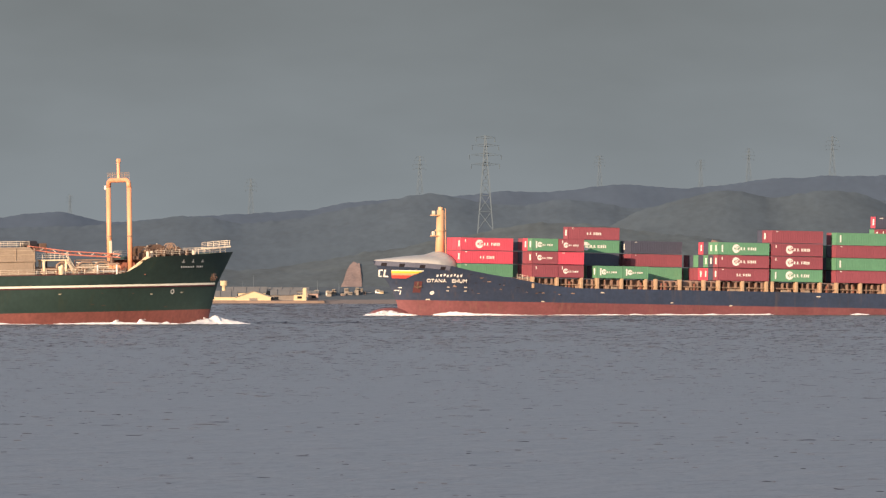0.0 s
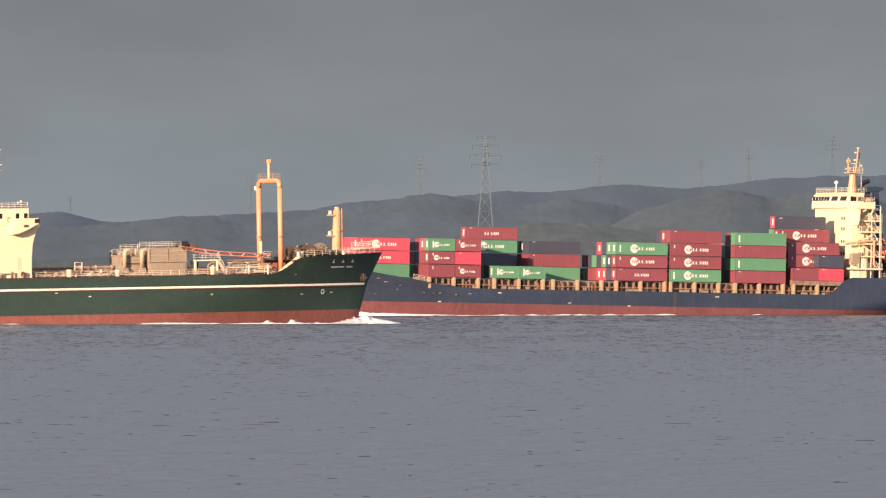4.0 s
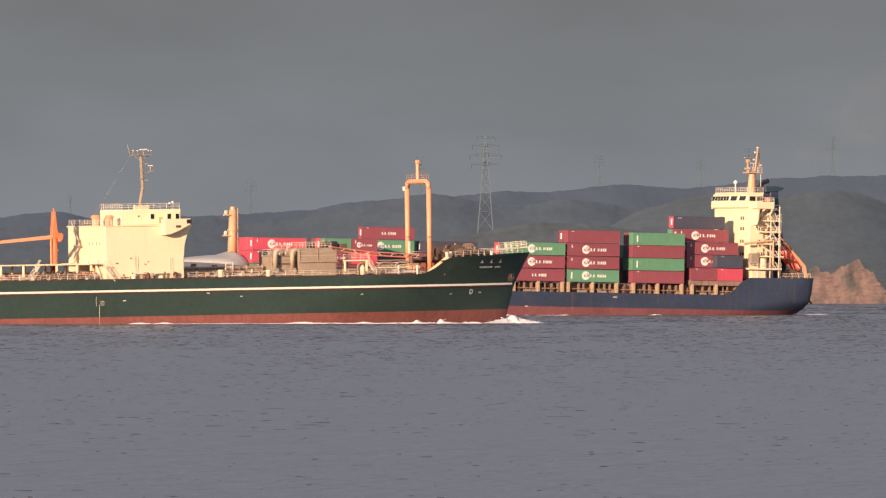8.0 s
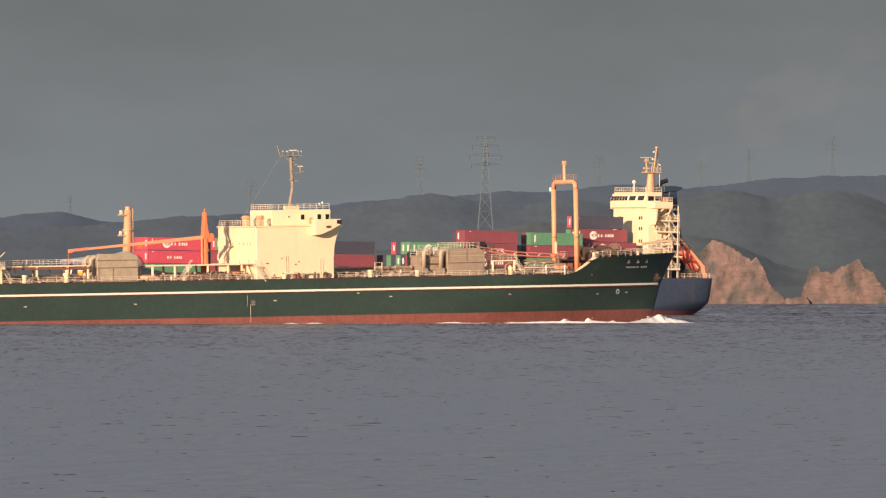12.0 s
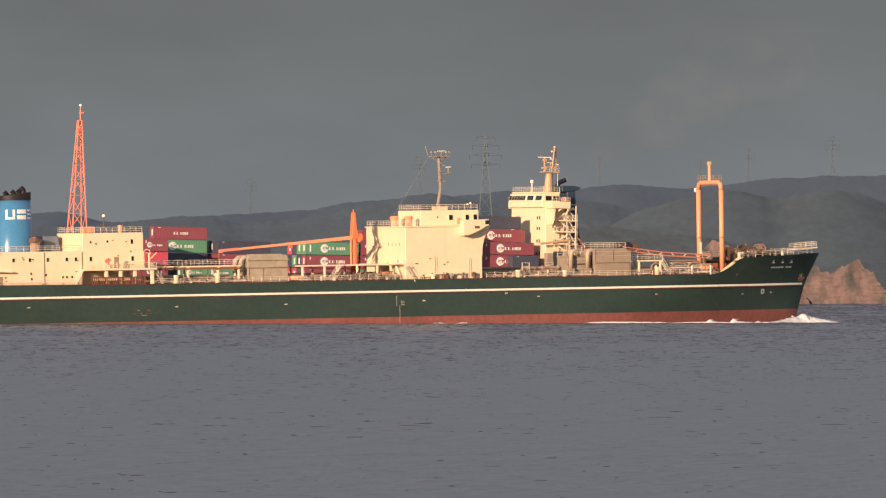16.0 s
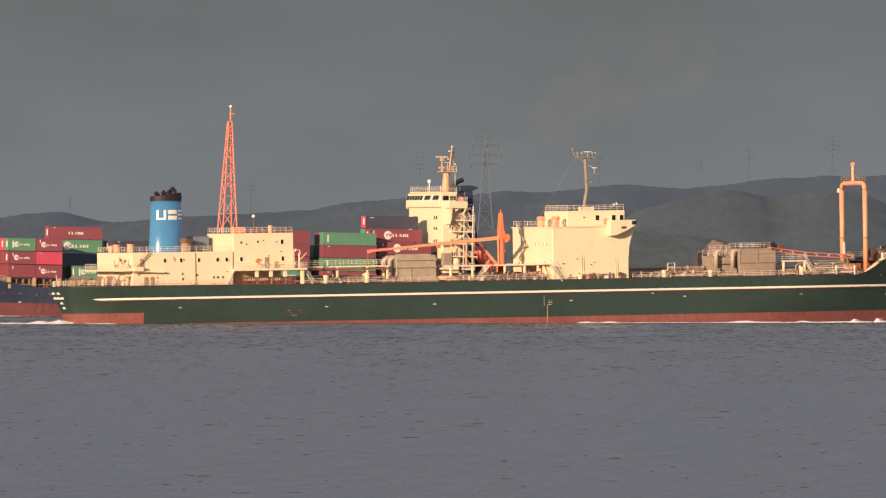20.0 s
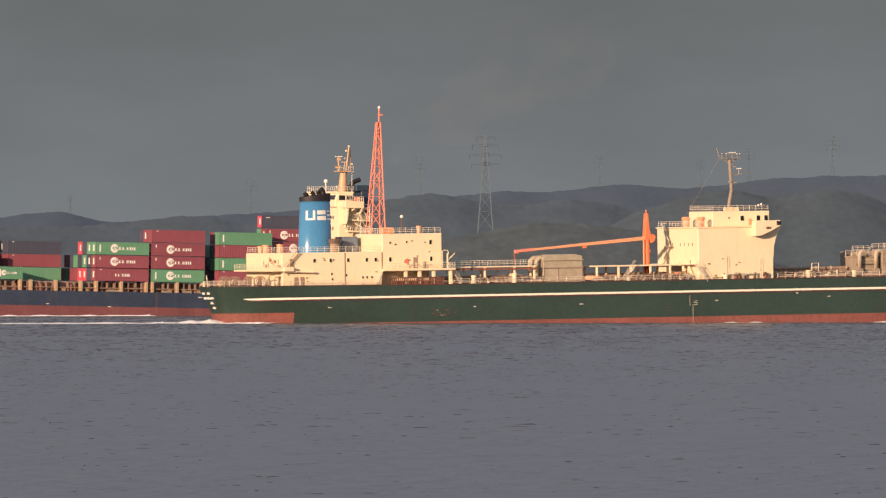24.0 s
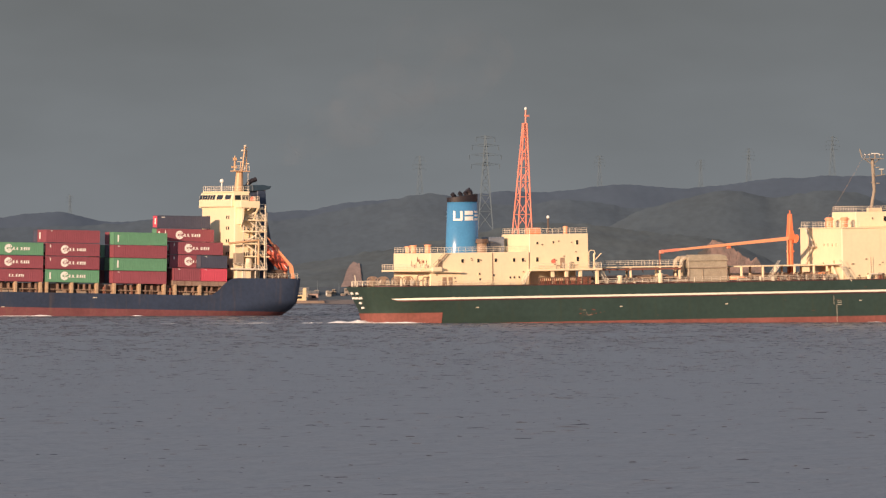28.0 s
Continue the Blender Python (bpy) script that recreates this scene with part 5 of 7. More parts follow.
def lattice_tower(parent):
    t = part("signal_tower", tube(B(), (-126.0, 0, 38.5), (-125.9, 0, 42.2), 0.16, 6), M_SALMON, parent, "slender red-orange lattice tower")
    base, top = (-127.0, 1.42), (-126.1, 0.28)
    corners = [(-1, -1), (1, -1), (1, 1), (-1, 1)]

    def at(c, z):
        k = (z - 18.75) / (40.0 - 18.75)
        w = base[1] + (top[1] - base[1]) * k
        return Vector((base[0] + (top[0] - base[0]) * k + c[0] * w, c[1] * w, z))
    for c in corners:
        part("tower_leg", tube(B(), at(c, 18.75), at(c, 39.6), 0.14, 6), M_SALMON, t)
    z, i = 18.75, 0
    while z < 38.5:
        step = 3.7 - 2.3 * (z - 18.75) / 21
        for k in range(4):
            a, b = corners[k], corners[(k + 1) % 4]
            br = B()
            tube(br, at(a if i % 2 else b, z), at(b if i % 2 else a, z + step), 0.075, 4)
            tube(br, at(a, z + step), at(b, z + step), 0.07, 4)
            part("brace", br, M_SALMON, t)
        z, i = z + step, i + 1
    part("tower_lamp", ball(B(), (-125.9, 0, 42.3), 0.3), M_WHITE, t)
    part("lamp_bracket", box(B(), -126.0, -125.4, -0.5, 0.5, 40.8, 41.1), M_SALMON, t)


lattice_tower(carrier)
lp = part("lamp_post", tube(B(), (-121.7, 0, 18.75), (-121.7, 0, 21.6), 0.14, 8), M_MACHINE, carrier)
part("lamp_globe", ball(B(), (-121.7, 0, 21.9), 0.32), M_WHITE, lp)
# poop deck
railing(carrier, [(-150, -10.0, 9.35), (-154.6, -9.3, 9.4), (-158.8, -6.5, 9.4), (-161.0, -1.5, 9.4), (-161.0, 1.5, 9.4), (-158.8, 6.5, 9.4), (-154.6, 9.3, 9.4), (-150, 10.0, 9.35)], 1.5)
for x, y in ((-156.4, -3.0), (-153.6, -3.0), (-156.0, 3.4), (-151.2, -2.4)):
    rope_wheel(x, y, 10.35, 0.85, 8.9, M_PIPE)
for x in (-157.6, -155.2, -152.6, -151.0):
    dm = part("deck_machine", bevelled(box(B(), x - 0.4, x + 0.4, -4.6, -3.9, 8.9, 9.9), 0.08), M_MACHINE, carrier)
    part("machine_lever", tube(B(), (x, -4.3, 9.8), (x + 0.3, -4.3, 10.7), 0.06, 4), M_RAIL, dm)
for x, z in ((-151.6, 10.2), (-150.8, 10.8), (-151.9, 11.2)):
    part("pipe_bend", path_tube(B(), [(x, -9.0, 8.9), (x, -9.0, z), (x + 0.3, -9.0, z + 0.3), (x + 1.2, -9.0, z + 0.3)], 0.12, 6), M_PIPE, carrier)
part("flag_staff", path_tube(B(), [(-160.6, 0, 9.2), (-160.9, 0, 11.6)], 0.09, 6), M_RAIL, carrier)
for x in (-153.0, -151.6, -155.0):
    part("bollard", tube(B(), (x, -8.6, 8.9), (x, -8.6, 10.6), 0.22, 8), M_RAIL, carrier)
rud = B()
us = [0.5 - 0.5 * math.cos(math.pi * k / 28) for k in range(29)]
for side in (-1, 1):
    grid = []
    for z in np.linspace(0.2, 4.45, 10):
        x0, _, half = g_lines(z)
        grid.append([rud.verts.new((x0 - 0.07 + (-147.3 - x0) * u, side * (half(x0 + (-147.3 - x0) * u) + 0.06), z)) for u in us])
    for a, b in zip(grid, grid[1:]):
        for k in range(28):
            rud.faces.new((a[k], a[k + 1], b[k + 1], b[k]))
part("stern_boot_panel", rud, M_BOOT, carrier, "rusty red panel at the stern waterline")


def hull_mark(lines, x, z, w, h, side, parent, mat, name="hull_mark", out=0.06):
    """A small painted mark that lies on the hull's side."""
    bm = B()
    half0, half1 = lines(z)[2], lines(z + h)[2]
    n = max(1, int(w / 0.6))
    for i in range(n):
        xa, xb = x + w * i / n, x + w * (i + 1) / n
        bm.faces.new([bm.verts.new(p) for p in ((xa, side * (half0(xa) + out), z), (xb, side * (half0(xb) + out), z), (xb, side * (half1(xb) + out), z + h), (xa, side * (half1(xa) + out), z + h))])
    return part(name, bm, mat, parent)


for i, x in enumerate((9.6, 11.9, 14.2)):
    hull_mark(g_lines, x, 11.05, 0.7, 0.16, -1, carrier, M_WHITE, "name_bar")
    hull_mark(g_lines, x + 0.25, 11.05, 0.18, 0.55, -1, carrier, M_WHITE, "name_bar")
for i in range(12):
    hull_mark(g_lines, 9.6 + i * 0.40 + (0.5 if i > 7 else 0), 10.1, 0.26, 0.3, -1, carrier, M_WHITE, "name_bar")
for x, z, w in ((10.2, 5.5, 0.9), (3.4, 5.3, 0.8), (-16, 5.6, 0.8), (-40, 5.6, 0.8), (-63, 5.2, 0.9), (-90.5, 5.0, 0.9), (-112, 4.9, 0.8), (-141, 5.2, 0.9), (-4.0, 9.3, 0.8), (-46.5, 6.3, 0.8)):
    hull_mark(g_lines, x, z, w * 0.7, 0.16, -1, carrier, M_RAIL)
hull_mark(g_lines, -67.6, 1.2, 0.07, 3.4, -1, carrier, M_RAIL, "draught_scale")
hull_mark(g_lines, -68.2, 4.4, 0.06, 1.9, -1, carrier, M_RAIL, "draught_scale")
for dz in (4.55, 4.9, 5.2):
    hull_mark(g_lines, -67.4, dz, 0.8, 0.07, -1, carrier, M_RAIL, "load_line")
rnd = random.Random(8)
for _ in range(16):
    hull_mark(g_lines, -119.0 + rnd.gauss(0, 1.2), rnd.uniform(3.2, 4.8), rnd.uniform(0.2, 0.7), 0.12, -1, carrier, rnd.choice((M_GREY, M_BOOT, M_MACHINE)), "paint_scuff", 0.03)
    hull_mark(g_lines, rnd.uniform(-150, 8), rnd.uniform(2.6, 8.6), rnd.uniform(0.3, 1.1), 0.1, -1, carrier, M_MACHINE, "paint_scuff", 0.03)
for x0, z0, s in ((8.4, 4.95, 0.42),):
    ring = B()
    half = g_lines(5)[2]
    for k in range(12):
        a0, a1 = 2 * math.pi * k / 12, 2 * math.pi * (k + 1) / 12
        q = []
        for a, r in ((a0, s), (a1, s), (a1, s * 0.6), (a0, s * 0.6)):
            x = x0 + r * math.cos(a)
            z = z0 + 0.8 + 1.1 * r * math.sin(a)
            q.append(ring.verts.new((x, -(g_lines(z)[2](x) + 0.06), z)))
        ring.faces.new(q)
    part("thruster_mark", ring, M_WHITE, carrier)
for y, z, w in ((-1.6, 8.0, 0.8), (0.9, 8.0, 0.8), (-2.3, 7.1, 1.0), (-0.6, 7.1, 1.0), (1.0, 7.1, 1.0), (-1.2, 6.2, 0.8), (-1.2, 5.3, 0.8)):
    xs_ = g_lines(z)[0]
    part("stern_name_bar", box(B(), xs_ - 0.3, xs_ + 0.9, y, y + w, z, z + 0.4), M_WHITE, carrier)
hull_mark(g_lines, 17.2, 7.5, 1.3, 1.4, -1, carrier, M_PIPE, "anchor_rust", 0.03)
anchor = B()
ya = -g_lines(8.4)[2](18.0) - 0.1
path_tube(anchor, [(17.7, ya - 0.1, 9.5), (18.0, ya, 7.9)], 0.2, 6)
part("anchor", anchor, M_MACHINE, carrier)
part("anchor_fluke", path_tube(B(), [(17.2, ya - 0.25, 8.2), (18.0, ya, 7.8), (18.6, ya + 0.3, 8.2)], 0.24, 6), M_MACHINE, carrier)


# ---- blue container ship (bow +x, port +y faces the camera; origin under its fore mast) ----
def b_lines(z):
    xb = interp(z, [(-6, 12.5), (-1.5, 9.0), (2.7, 9.9), (6.1, 11.6), (11.4, 15.7)])
    xs = interp(z, [(-6, -112), (0, -126.3), (2.2, -129.4), (3.6, -130.9), (5, -131.5), (7, -131.8), (10.5, -132.0)])
    lb = interp(z, [(-6, 62), (0, 50), (6, 36), (11.4, 24)])
    ls = interp(z, [(-6, 50), (2, 26), (5, 8), (10.5, 2.0)])

    def half(x):
        s = max(0.0, min(1.0, (xb - x) / lb))
        a = max(0.0, min(1.0, (x - xs) / ls))
        stern = interp(z, [(-6, 0.0), (2.5, 0.55), (5, 0.86), (10.5, 0.94)])
        return 11.4 * math.sin(math.pi / 2 * s) ** 0.9 * (stern + (1 - stern) * (1 - (1 - a) ** 2) ** 0.5)
    return xs, xb, half


B_SHEER = [(-140, 10.3), (-116.2, 10.1), (-114.6, 9.3), (-112.6, 7.2), (-111, 6.3), (-27, 6.25), (-20, 6.9), (-12.5, 8.1), (-7, 8.9), (-3, 9.6), (1.0, 10.5), (5, 10.9), (15.7, 11.4)]


def b_top(x):
    return interp(x, B_SHEER)


boxship = new("container_ship")
tagged(boxship, "navy-blue container ship with red boot topping, loaded with containers", "ship")
part("hull", hull_band(B(), b_lines, 3.1, b_top, 14, 110), M_NAVY, boxship, "navy hull plating with scuffed rusty patches", True)
part("boot_topping", hull_band(B(), b_lines, -5, 3.1, 8, 110), M_BOOT2, boxship, "faded red boot topping", True)
tr = B()
for z0, z1 in ((-1, 2.2), (2.2, 3.6), (3.6, 5), (5, 7), (7, 10.3)):
    (xa, _, ha), (xb_, _, hb) = b_lines(z0), b_lines(z1)
    wa, wb = ha(xa), hb(xb_)
    tr.faces.new([tr.verts.new(p) for p in ((xa, -wa, z0), (xa, wa, z0), (xb_, wb, z1), (xb_, -wb, z1))])
part("transom", tr, M_NAVY, boxship)
part("main_deck", deck_plate(B(), b_lines, 6.0, -131, 2), M_DECKRED, boxship)
part("poop_deck", deck_plate(B(), b_lines, 10.0, -131.8, -114.8), M_DECKRED, boxship)
# hatch coaming and cross deck under the containers
coam = part("hatch_coaming", bevelled(box(B(), -114.5, -15.0, -9.2, 9.2, 6.0, 8.25), 0.08), M_COAMING, boxship, "buff weathered hatch coaming")
part("hatch_coaming", bevelled(box(B(), -15.0, -0.5, -6.5, 6.5, 6.0, 8.25), 0.08), M_COAMING, boxship)
stay = data_of("coaming_stay", prism(B(), [(-0.12, 6.0), (-0.12, 8.2), (0.12, 8.2), (0.12, 6.0)], 9.2, 10.4), M_COAMING)
rnd = random.Random(8)
for x in np.arange(-113.5, -16, 1.55):
    placed("coaming_stay", stay, coam, pose(x + rnd.uniform(-0.25, 0.25), 0, 0))
clutter = [data_of("deck_fitting", bevelled(box(B(), -a / 2, a / 2, -0.3, 0.3, 0, h), 0.05), m) for a, h, m in ((0.9, 0.9, M_PIPE), (0.5, 1.3, M_MACHINE), (1.4, 0.7, M_GREY), (0.4, 1.7, M_DECKRED))]
for x in np.arange(-112, -16, 2.1):
    placed("deck_fitting", rnd.choice(clutter), coam, pose(x + rnd.uniform(-0.8, 0.8), 10.2, 6.02))
part("side_pipe", tube(B(), (-113, 10.6, 7.0), (-16, 10.6, 7.0), 0.12, 6), M_PIPE, boxship)
railing(boxship, [(-112, -11.1, 6.25), (-26, -11.1, 6.25)], 2.2)
M_LASH = material("dull_buff_lashing_posts", (0.42, 0.30, 0.19), 0.6, vary=0.25, size=1, fine=0.3, streak=RUST, streak_amount=0.5)
lash = data_of("container_post", bevelled(box(B(), -0.3, 0.3, 10.1, 11.2, 6.1, 8.5), 0.05), M_LASH)
BAYS = {"A": -1.4, "B": -16.6, "C": -31.8, "D": -45.6, "E": -60.5, "F": -73.3, "G": -88.7, "H": -102.6}
for k, x in BAYS.items():
    if k == "A":
        continue
    for dx in ((0.4,), (6.1,), (11.8,)):
        for s in (0, 180):
            placed("container_post", lash, boxship, pose(x - dx[0], 0, 0) if s == 0 else pose(x - dx[0], 0, 0, 0, 0, 180))

blb = B()
ball(blb, (11.2, 0, -0.9), 1.0, 5.6, 1.7, 2.3, 3)
part("bulbous_bow", blb, M_BOOT2, boxship, "red bulbous bow breaking the surface", True)

# whaleback over the forecastle
wb = B()
rows = []
for x in np.linspace(15.3, -4.0, 26):
    half = max(0.05, b_lines(10.9)[2](min(x, 15.3)) - 0.15) * interp(x, [(-4, 0.3), (-1, 0.66), (3.5, 1.0)])
    crown = interp(x, [(-4.0, 0.3), (-3.2, 1.4), (-2.0, 2.7), (-0.6, 3.3), (0.6, 3.35), (1.8, 2.75), (3.2, 2.2), (9, 1.35), (15.3, 0.25)])
    rows.append([wb.verts.new((x, half * math.cos(a), b_top(x) - 0.1 + crown * math.sin(a) ** 0.8)) for a in np.linspace(0, math.pi, 17)])
for a, b in zip(rows, rows[1:]):
    for i in range(16):
        wb.faces.new((a[i], a[i + 1], b[i + 1], b[i]))
wb.faces.new(rows[-1])
part("whaleback", wb, M_WHALE, boxship, "pale grey domed whaleback over the bow", True)
band = B()
xs = np.linspace(1.2, 15.2, 40)
rws = [[band.verts.new((x, sd * (b_lines(b_top(x) - dz)[2](x) + 0.04), b_top(x) - dz)) for x in xs] for sd in (-1, 1) for dz in (1.0, 0.02)]
for a, b in ((rws[0], rws[1]), (rws[2], rws[3])):
    for i in range(len(xs) - 1):
        band.faces.new((a[i], a[i + 1], b[i + 1], b[i]))
M_BAND = material("blue_grey_bulwark_paint", (0.145, 0.160, 0.215), 0.55, vary=0.15, size=3, fine=0.5)
part("bulwark_band", band, M_BAND, boxship, "blue-grey painted bulwark band")
# openings drawn as black patches on the plating, their dark insides in the colour
for x in (13.6, 10.4, 6.6, 2.6):
    hull_mark(b_lines, x - 0.5, b_top(x) - 1.05, 1.0, 0.7, 1, boxship, M_BLACK, "mooring_port")
fm = part("fore_mast", tube(B(), (0, 0, 11), (0, 0, 22.4), 1.05, 14, 0.8), M_BUFF, boxship, "buff tubular fore mast", True)
part("mast_top", tube(B(), (0, 0, 22.4), (0, 0, 23.1), 0.6, 10), M_BUFF, fm)
part("mast_ladder", tube(B(), (-1.12, 0.6, 13), (-0.9, 0.5, 22.8), 0.1, 4), M_BUFF, fm)
for z in (16.8, 21.2):
    part("mast_bracket", box(B(), 0.6, 2.0, -0.8, 0.8, z, z + 0.25), M_BUFF, fm)
    part("mast_lamp", bevelled(box(B(), 1.3, 1.9, -0.3, 0.3, z + 0.25, z + 1.1), 0.08), M_RAIL, fm)
part("mast_collar", tube(B(), (0, 0, 18.0), (0, 0, 18.25), 1.15, 14), M_BUFF, fm)
# bow colours, name and marks on the port side
for i, (m, w) in enumerate(((M_STRIPE, 5.9), (M_YELLOW, 5.5), (M_YELLOW, 5.0), (M_ORANGE, 4.5), (M_ORANGE, 4.0), (M_REDP, 3.6), (M_REDP, 3.2), (M_REDP, 2.8))):
    hull_mark(b_lines, 12.0 - 0.06 * i - w, 9.22 - 0.22 * i, w, 0.22, 1, boxship, m, "bow_stripe")
for x, w, z, h in ((14.0, 0.3, 8.0, 1.4), (13.5, 0.6, 7.9, 0.28), (13.5, 0.6, 9.2, 0.28), (12.95, 0.32, 7.9, 1.6), (12.3, 0.7, 7.9, 0.3)):
    hull_mark(b_lines, x, z, w, h, 1, boxship, M_WHITE, "bow_emblem_stroke")


def on_hull(x, z, lines, side):
    """The pose of a sign that stands upright on the hull's side."""
    half = lines(z)[2]
    y = half(x)
    slope = (half(x + 1) - half(x - 1)) / 2
    up = (lines(z + 1)[2](x) - lines(z - 1)[2](x)) / 2
    ex = Vector((-1, -side * slope, 0)).normalized()
    ez0 = Vector((0, side * up, 1)).normalized()
    n = ex.cross(ez0).normalized()
    ez = n.cross(ex)
    m = Matrix((ex, ez, n)).transposed().to_4x4()
    m.translation = Vector((x, side * y, z)) + n * 0.1
    return m


for word, x in (("OTANA", 3.0), ("BHUM", -1.5)):
    lettering("ship_name", word, 1.2, M_WHITE, boxship, on_hull(x, 7.0, b_lines, 1), 0.08)
for i in range(8):
    hull_mark(b_lines, 3.0 - i * 0.66, 8.1 + 0.1 * (i % 3), 0.36, 0.5, 1, boxship, M_WHITE, "script_bar")
for x, z, w, h in ((10.3, 5.0, 1.0, 0.2), (9.9, 5.6, 0.7, 0.2), (10.0, 4.2, 0.2, 0.9)):
    hull_mark(b_lines, x - 0.6, z, w, h, 1, boxship, M_WHITE, "bulb_mark")
disc = B()
for k in range(12):
    a0, a1 = 2 * math.pi * k / 12, 2 * math.pi * (k + 1) / 12
    q = []
    for a, r in ((a0, 0.42), (a1, 0.42), (a1, 0.12), (a0, 0.12)):
        x, z = 3.4 + r * math.cos(a), 4.7 + r * math.sin(a)
        q.append(disc.verts.new((x, b_lines(z)[2](x) + 0.06, z)))
    disc.faces.new(q)
part("thruster_mark", disc, M_WHITE, boxship)
for x, z, w in ((3.6, 3.2, 1.2), (0.2, 5.9, 0.8), (0.2, 5.1, 0.8), (-3.2, 5.9, 0.8), (-3.4, 5.1, 0.8), (-33.6, 5.3, 1.2), (-85, 5.3, 1.4), (-50, 3.4, 1.0), (-20, 3.2, 1.0), (-64, 3.0, 1.0)):
    hull_mark(b_lines, x, z, w * 0.7, 0.18, 1, boxship, M_RAIL)
# the anchor pocket's dark recess, painted flat in maroon on the plating
hull_mark(b_lines, 5.7, 4.7, 1.5, 2.4, 1, boxship, M_MAROON, "anchor_rust")
ya = b_lines(6.2)[2](6.4) + 0.15
part("anchor", path_tube(B(), [(6.5, ya + 0.25, 7.0), (6.4, ya, 5.8)], 0.2, 6), M_MACHINE, boxship)
part("anchor_fluke", path_tube(B(), [(7.2, ya - 0.3, 6.1), (6.4, ya, 5.7), (5.6, ya + 0.3, 6.1)], 0.2, 6), M_MACHINE, boxship)
rnd = random.Random(61)
for _ in range(22):
    x = rnd.uniform(-27, -1)
    zt = b_top(x)
    hull_mark(b_lines, x, rnd.uniform(4.6, zt - 0.6), rnd.uniform(0.25, 0.9), rnd.uniform(0.06, 0.2), 1, boxship, rnd.choice((M_MACHINE, M_BLACK, M_BLACK, M_PIPE)), "paint_scuff", 0.025)
railing(boxship, [(-14, 9.4, 8.0), (-18.5, 10.2, 7.2)], 1.3)

# superstructure
block = part("accommodation_block", bevelled(box(B(), -121.4, -117.0, -8.2, 9.6, 9.9, 25.2), 0.1), M_CREAM, boxship, "cream painted accommodation block")
part("trunk_house", bevelled(box(B(), -125.0, -121.4, -6.5, 5.0, 9.9, 24.0), 0.1), M_CREAM, boxship)
bridge = part("bridge", bevelled(prism(B(), [(-120.6, 25.2), (-120.6, 28.2), (-117.0, 28.2), (-116.5, 26.6), (-116.5, 25.2)], -8.8, 8.8), 0.1), M_CREAM, boxship)
for s in (-1, 1):
    y0, y1 = sorted((s * 8.8, 12.4 if s > 0 else -10.4))
    wg = part("bridge_wing", bevelled(box(B(), -121.6, -117.2, y0, y1, 25.0, 26.5), 0.08), M_CREAM, boxship)
    part("wing_strut", bevelled(prism(B(), [(-117.6, 21.5), (-117.6, 25.0), (-118.2, 25.0), (-118.0, 22.5)], min(s * 8.2, s * (10.7 + 1.5 * s)), max(s * 8.2, s * (10.7 + 1.5 * s))), 0.04), M_CREAM, wg)
    path = [(-121.2, s * 9.7, 21.0), (-121.2, s * 10.4, 23.0), (-121.2, s * 12.2, 25.0)]
    part("wing_bracket", path_tube(B(), path, 0.22, 6), M_CREAM, wg)
    railing(boxship, [(-117.3, s * (11.2 + s), 26.4), (-121.5, s * (11.2 + s), 26.4), (-121.5, s * 9.0, 26.4)], 1.0)
part("bridge_roof", bevelled(box(B(), -120.8, -116.8, -7.6, 8.6, 28.2, 28.55), 0.06), M_CREAM, bridge)
railing(boxship, [(-120.7, 8.4, 28.55), (-116.9, 8.4, 28.55), (-116.9, -7.4, 28.55)], 1.1)
pane_f = data_of("pane", bevelled(box(B(), -0.05, 0.06, -0.55, 0.55, -0.5, 0.5), 0.02), M_GLASS)
for i in range(6):
    placed("bridge_window", pane_f, bridge, pose(-116.68, -8.0 + i * 1.4, 27.25, 0, -17, 0))
pane_w = data_of("pane", bevelled(box(B(), -0.05, 0.06, -1.5, 1.5, -0.5, 0.5), 0.02), M_GLASS)
# the pane at 6.6 is dark glass for a shaded recess in the wing
for y in (2.2, 6.6):
    placed("bridge_window", pane_w, bridge, pose(-116.68, y, 27.25, 0, -17, 0))
pane_s = data_of("pane", bevelled(box(B(), -0.7, 0.7, -0.05, 0.06, -0.5, 0.5), 0.02), M_GLASS)
for x in (-118.0, -119.7):
    placed("bridge_window", pane_s, bridge, pose(x, 8.8, 27.2))
wpane = data_of("pane", bevelled(box(B(), -0.03, 0.06, -0.26, 0.26, -0.35, 0.35), 0.02), M_GLASS)
for z in (12.6, 15.3, 18.0, 20.7, 23.0):
    for y in (-5.2, -4.2, 5.4, 6.5):
        placed("window", wpane, block, pose(-117.0, y, z))
wpane_s = data_of("pane", bevelled(box(B(), -0.28, 0.28, -0.03, 0.08, -0.38, 0.38), 0.02), M_GLASS)
for z in (12.6, 15.3, 18.0, 20.7):
    placed("window", wpane_s, block, pose(-119.2, 9.6, z))
    placed("window", wpane_s, block, pose(-120.1, 9.6, z))
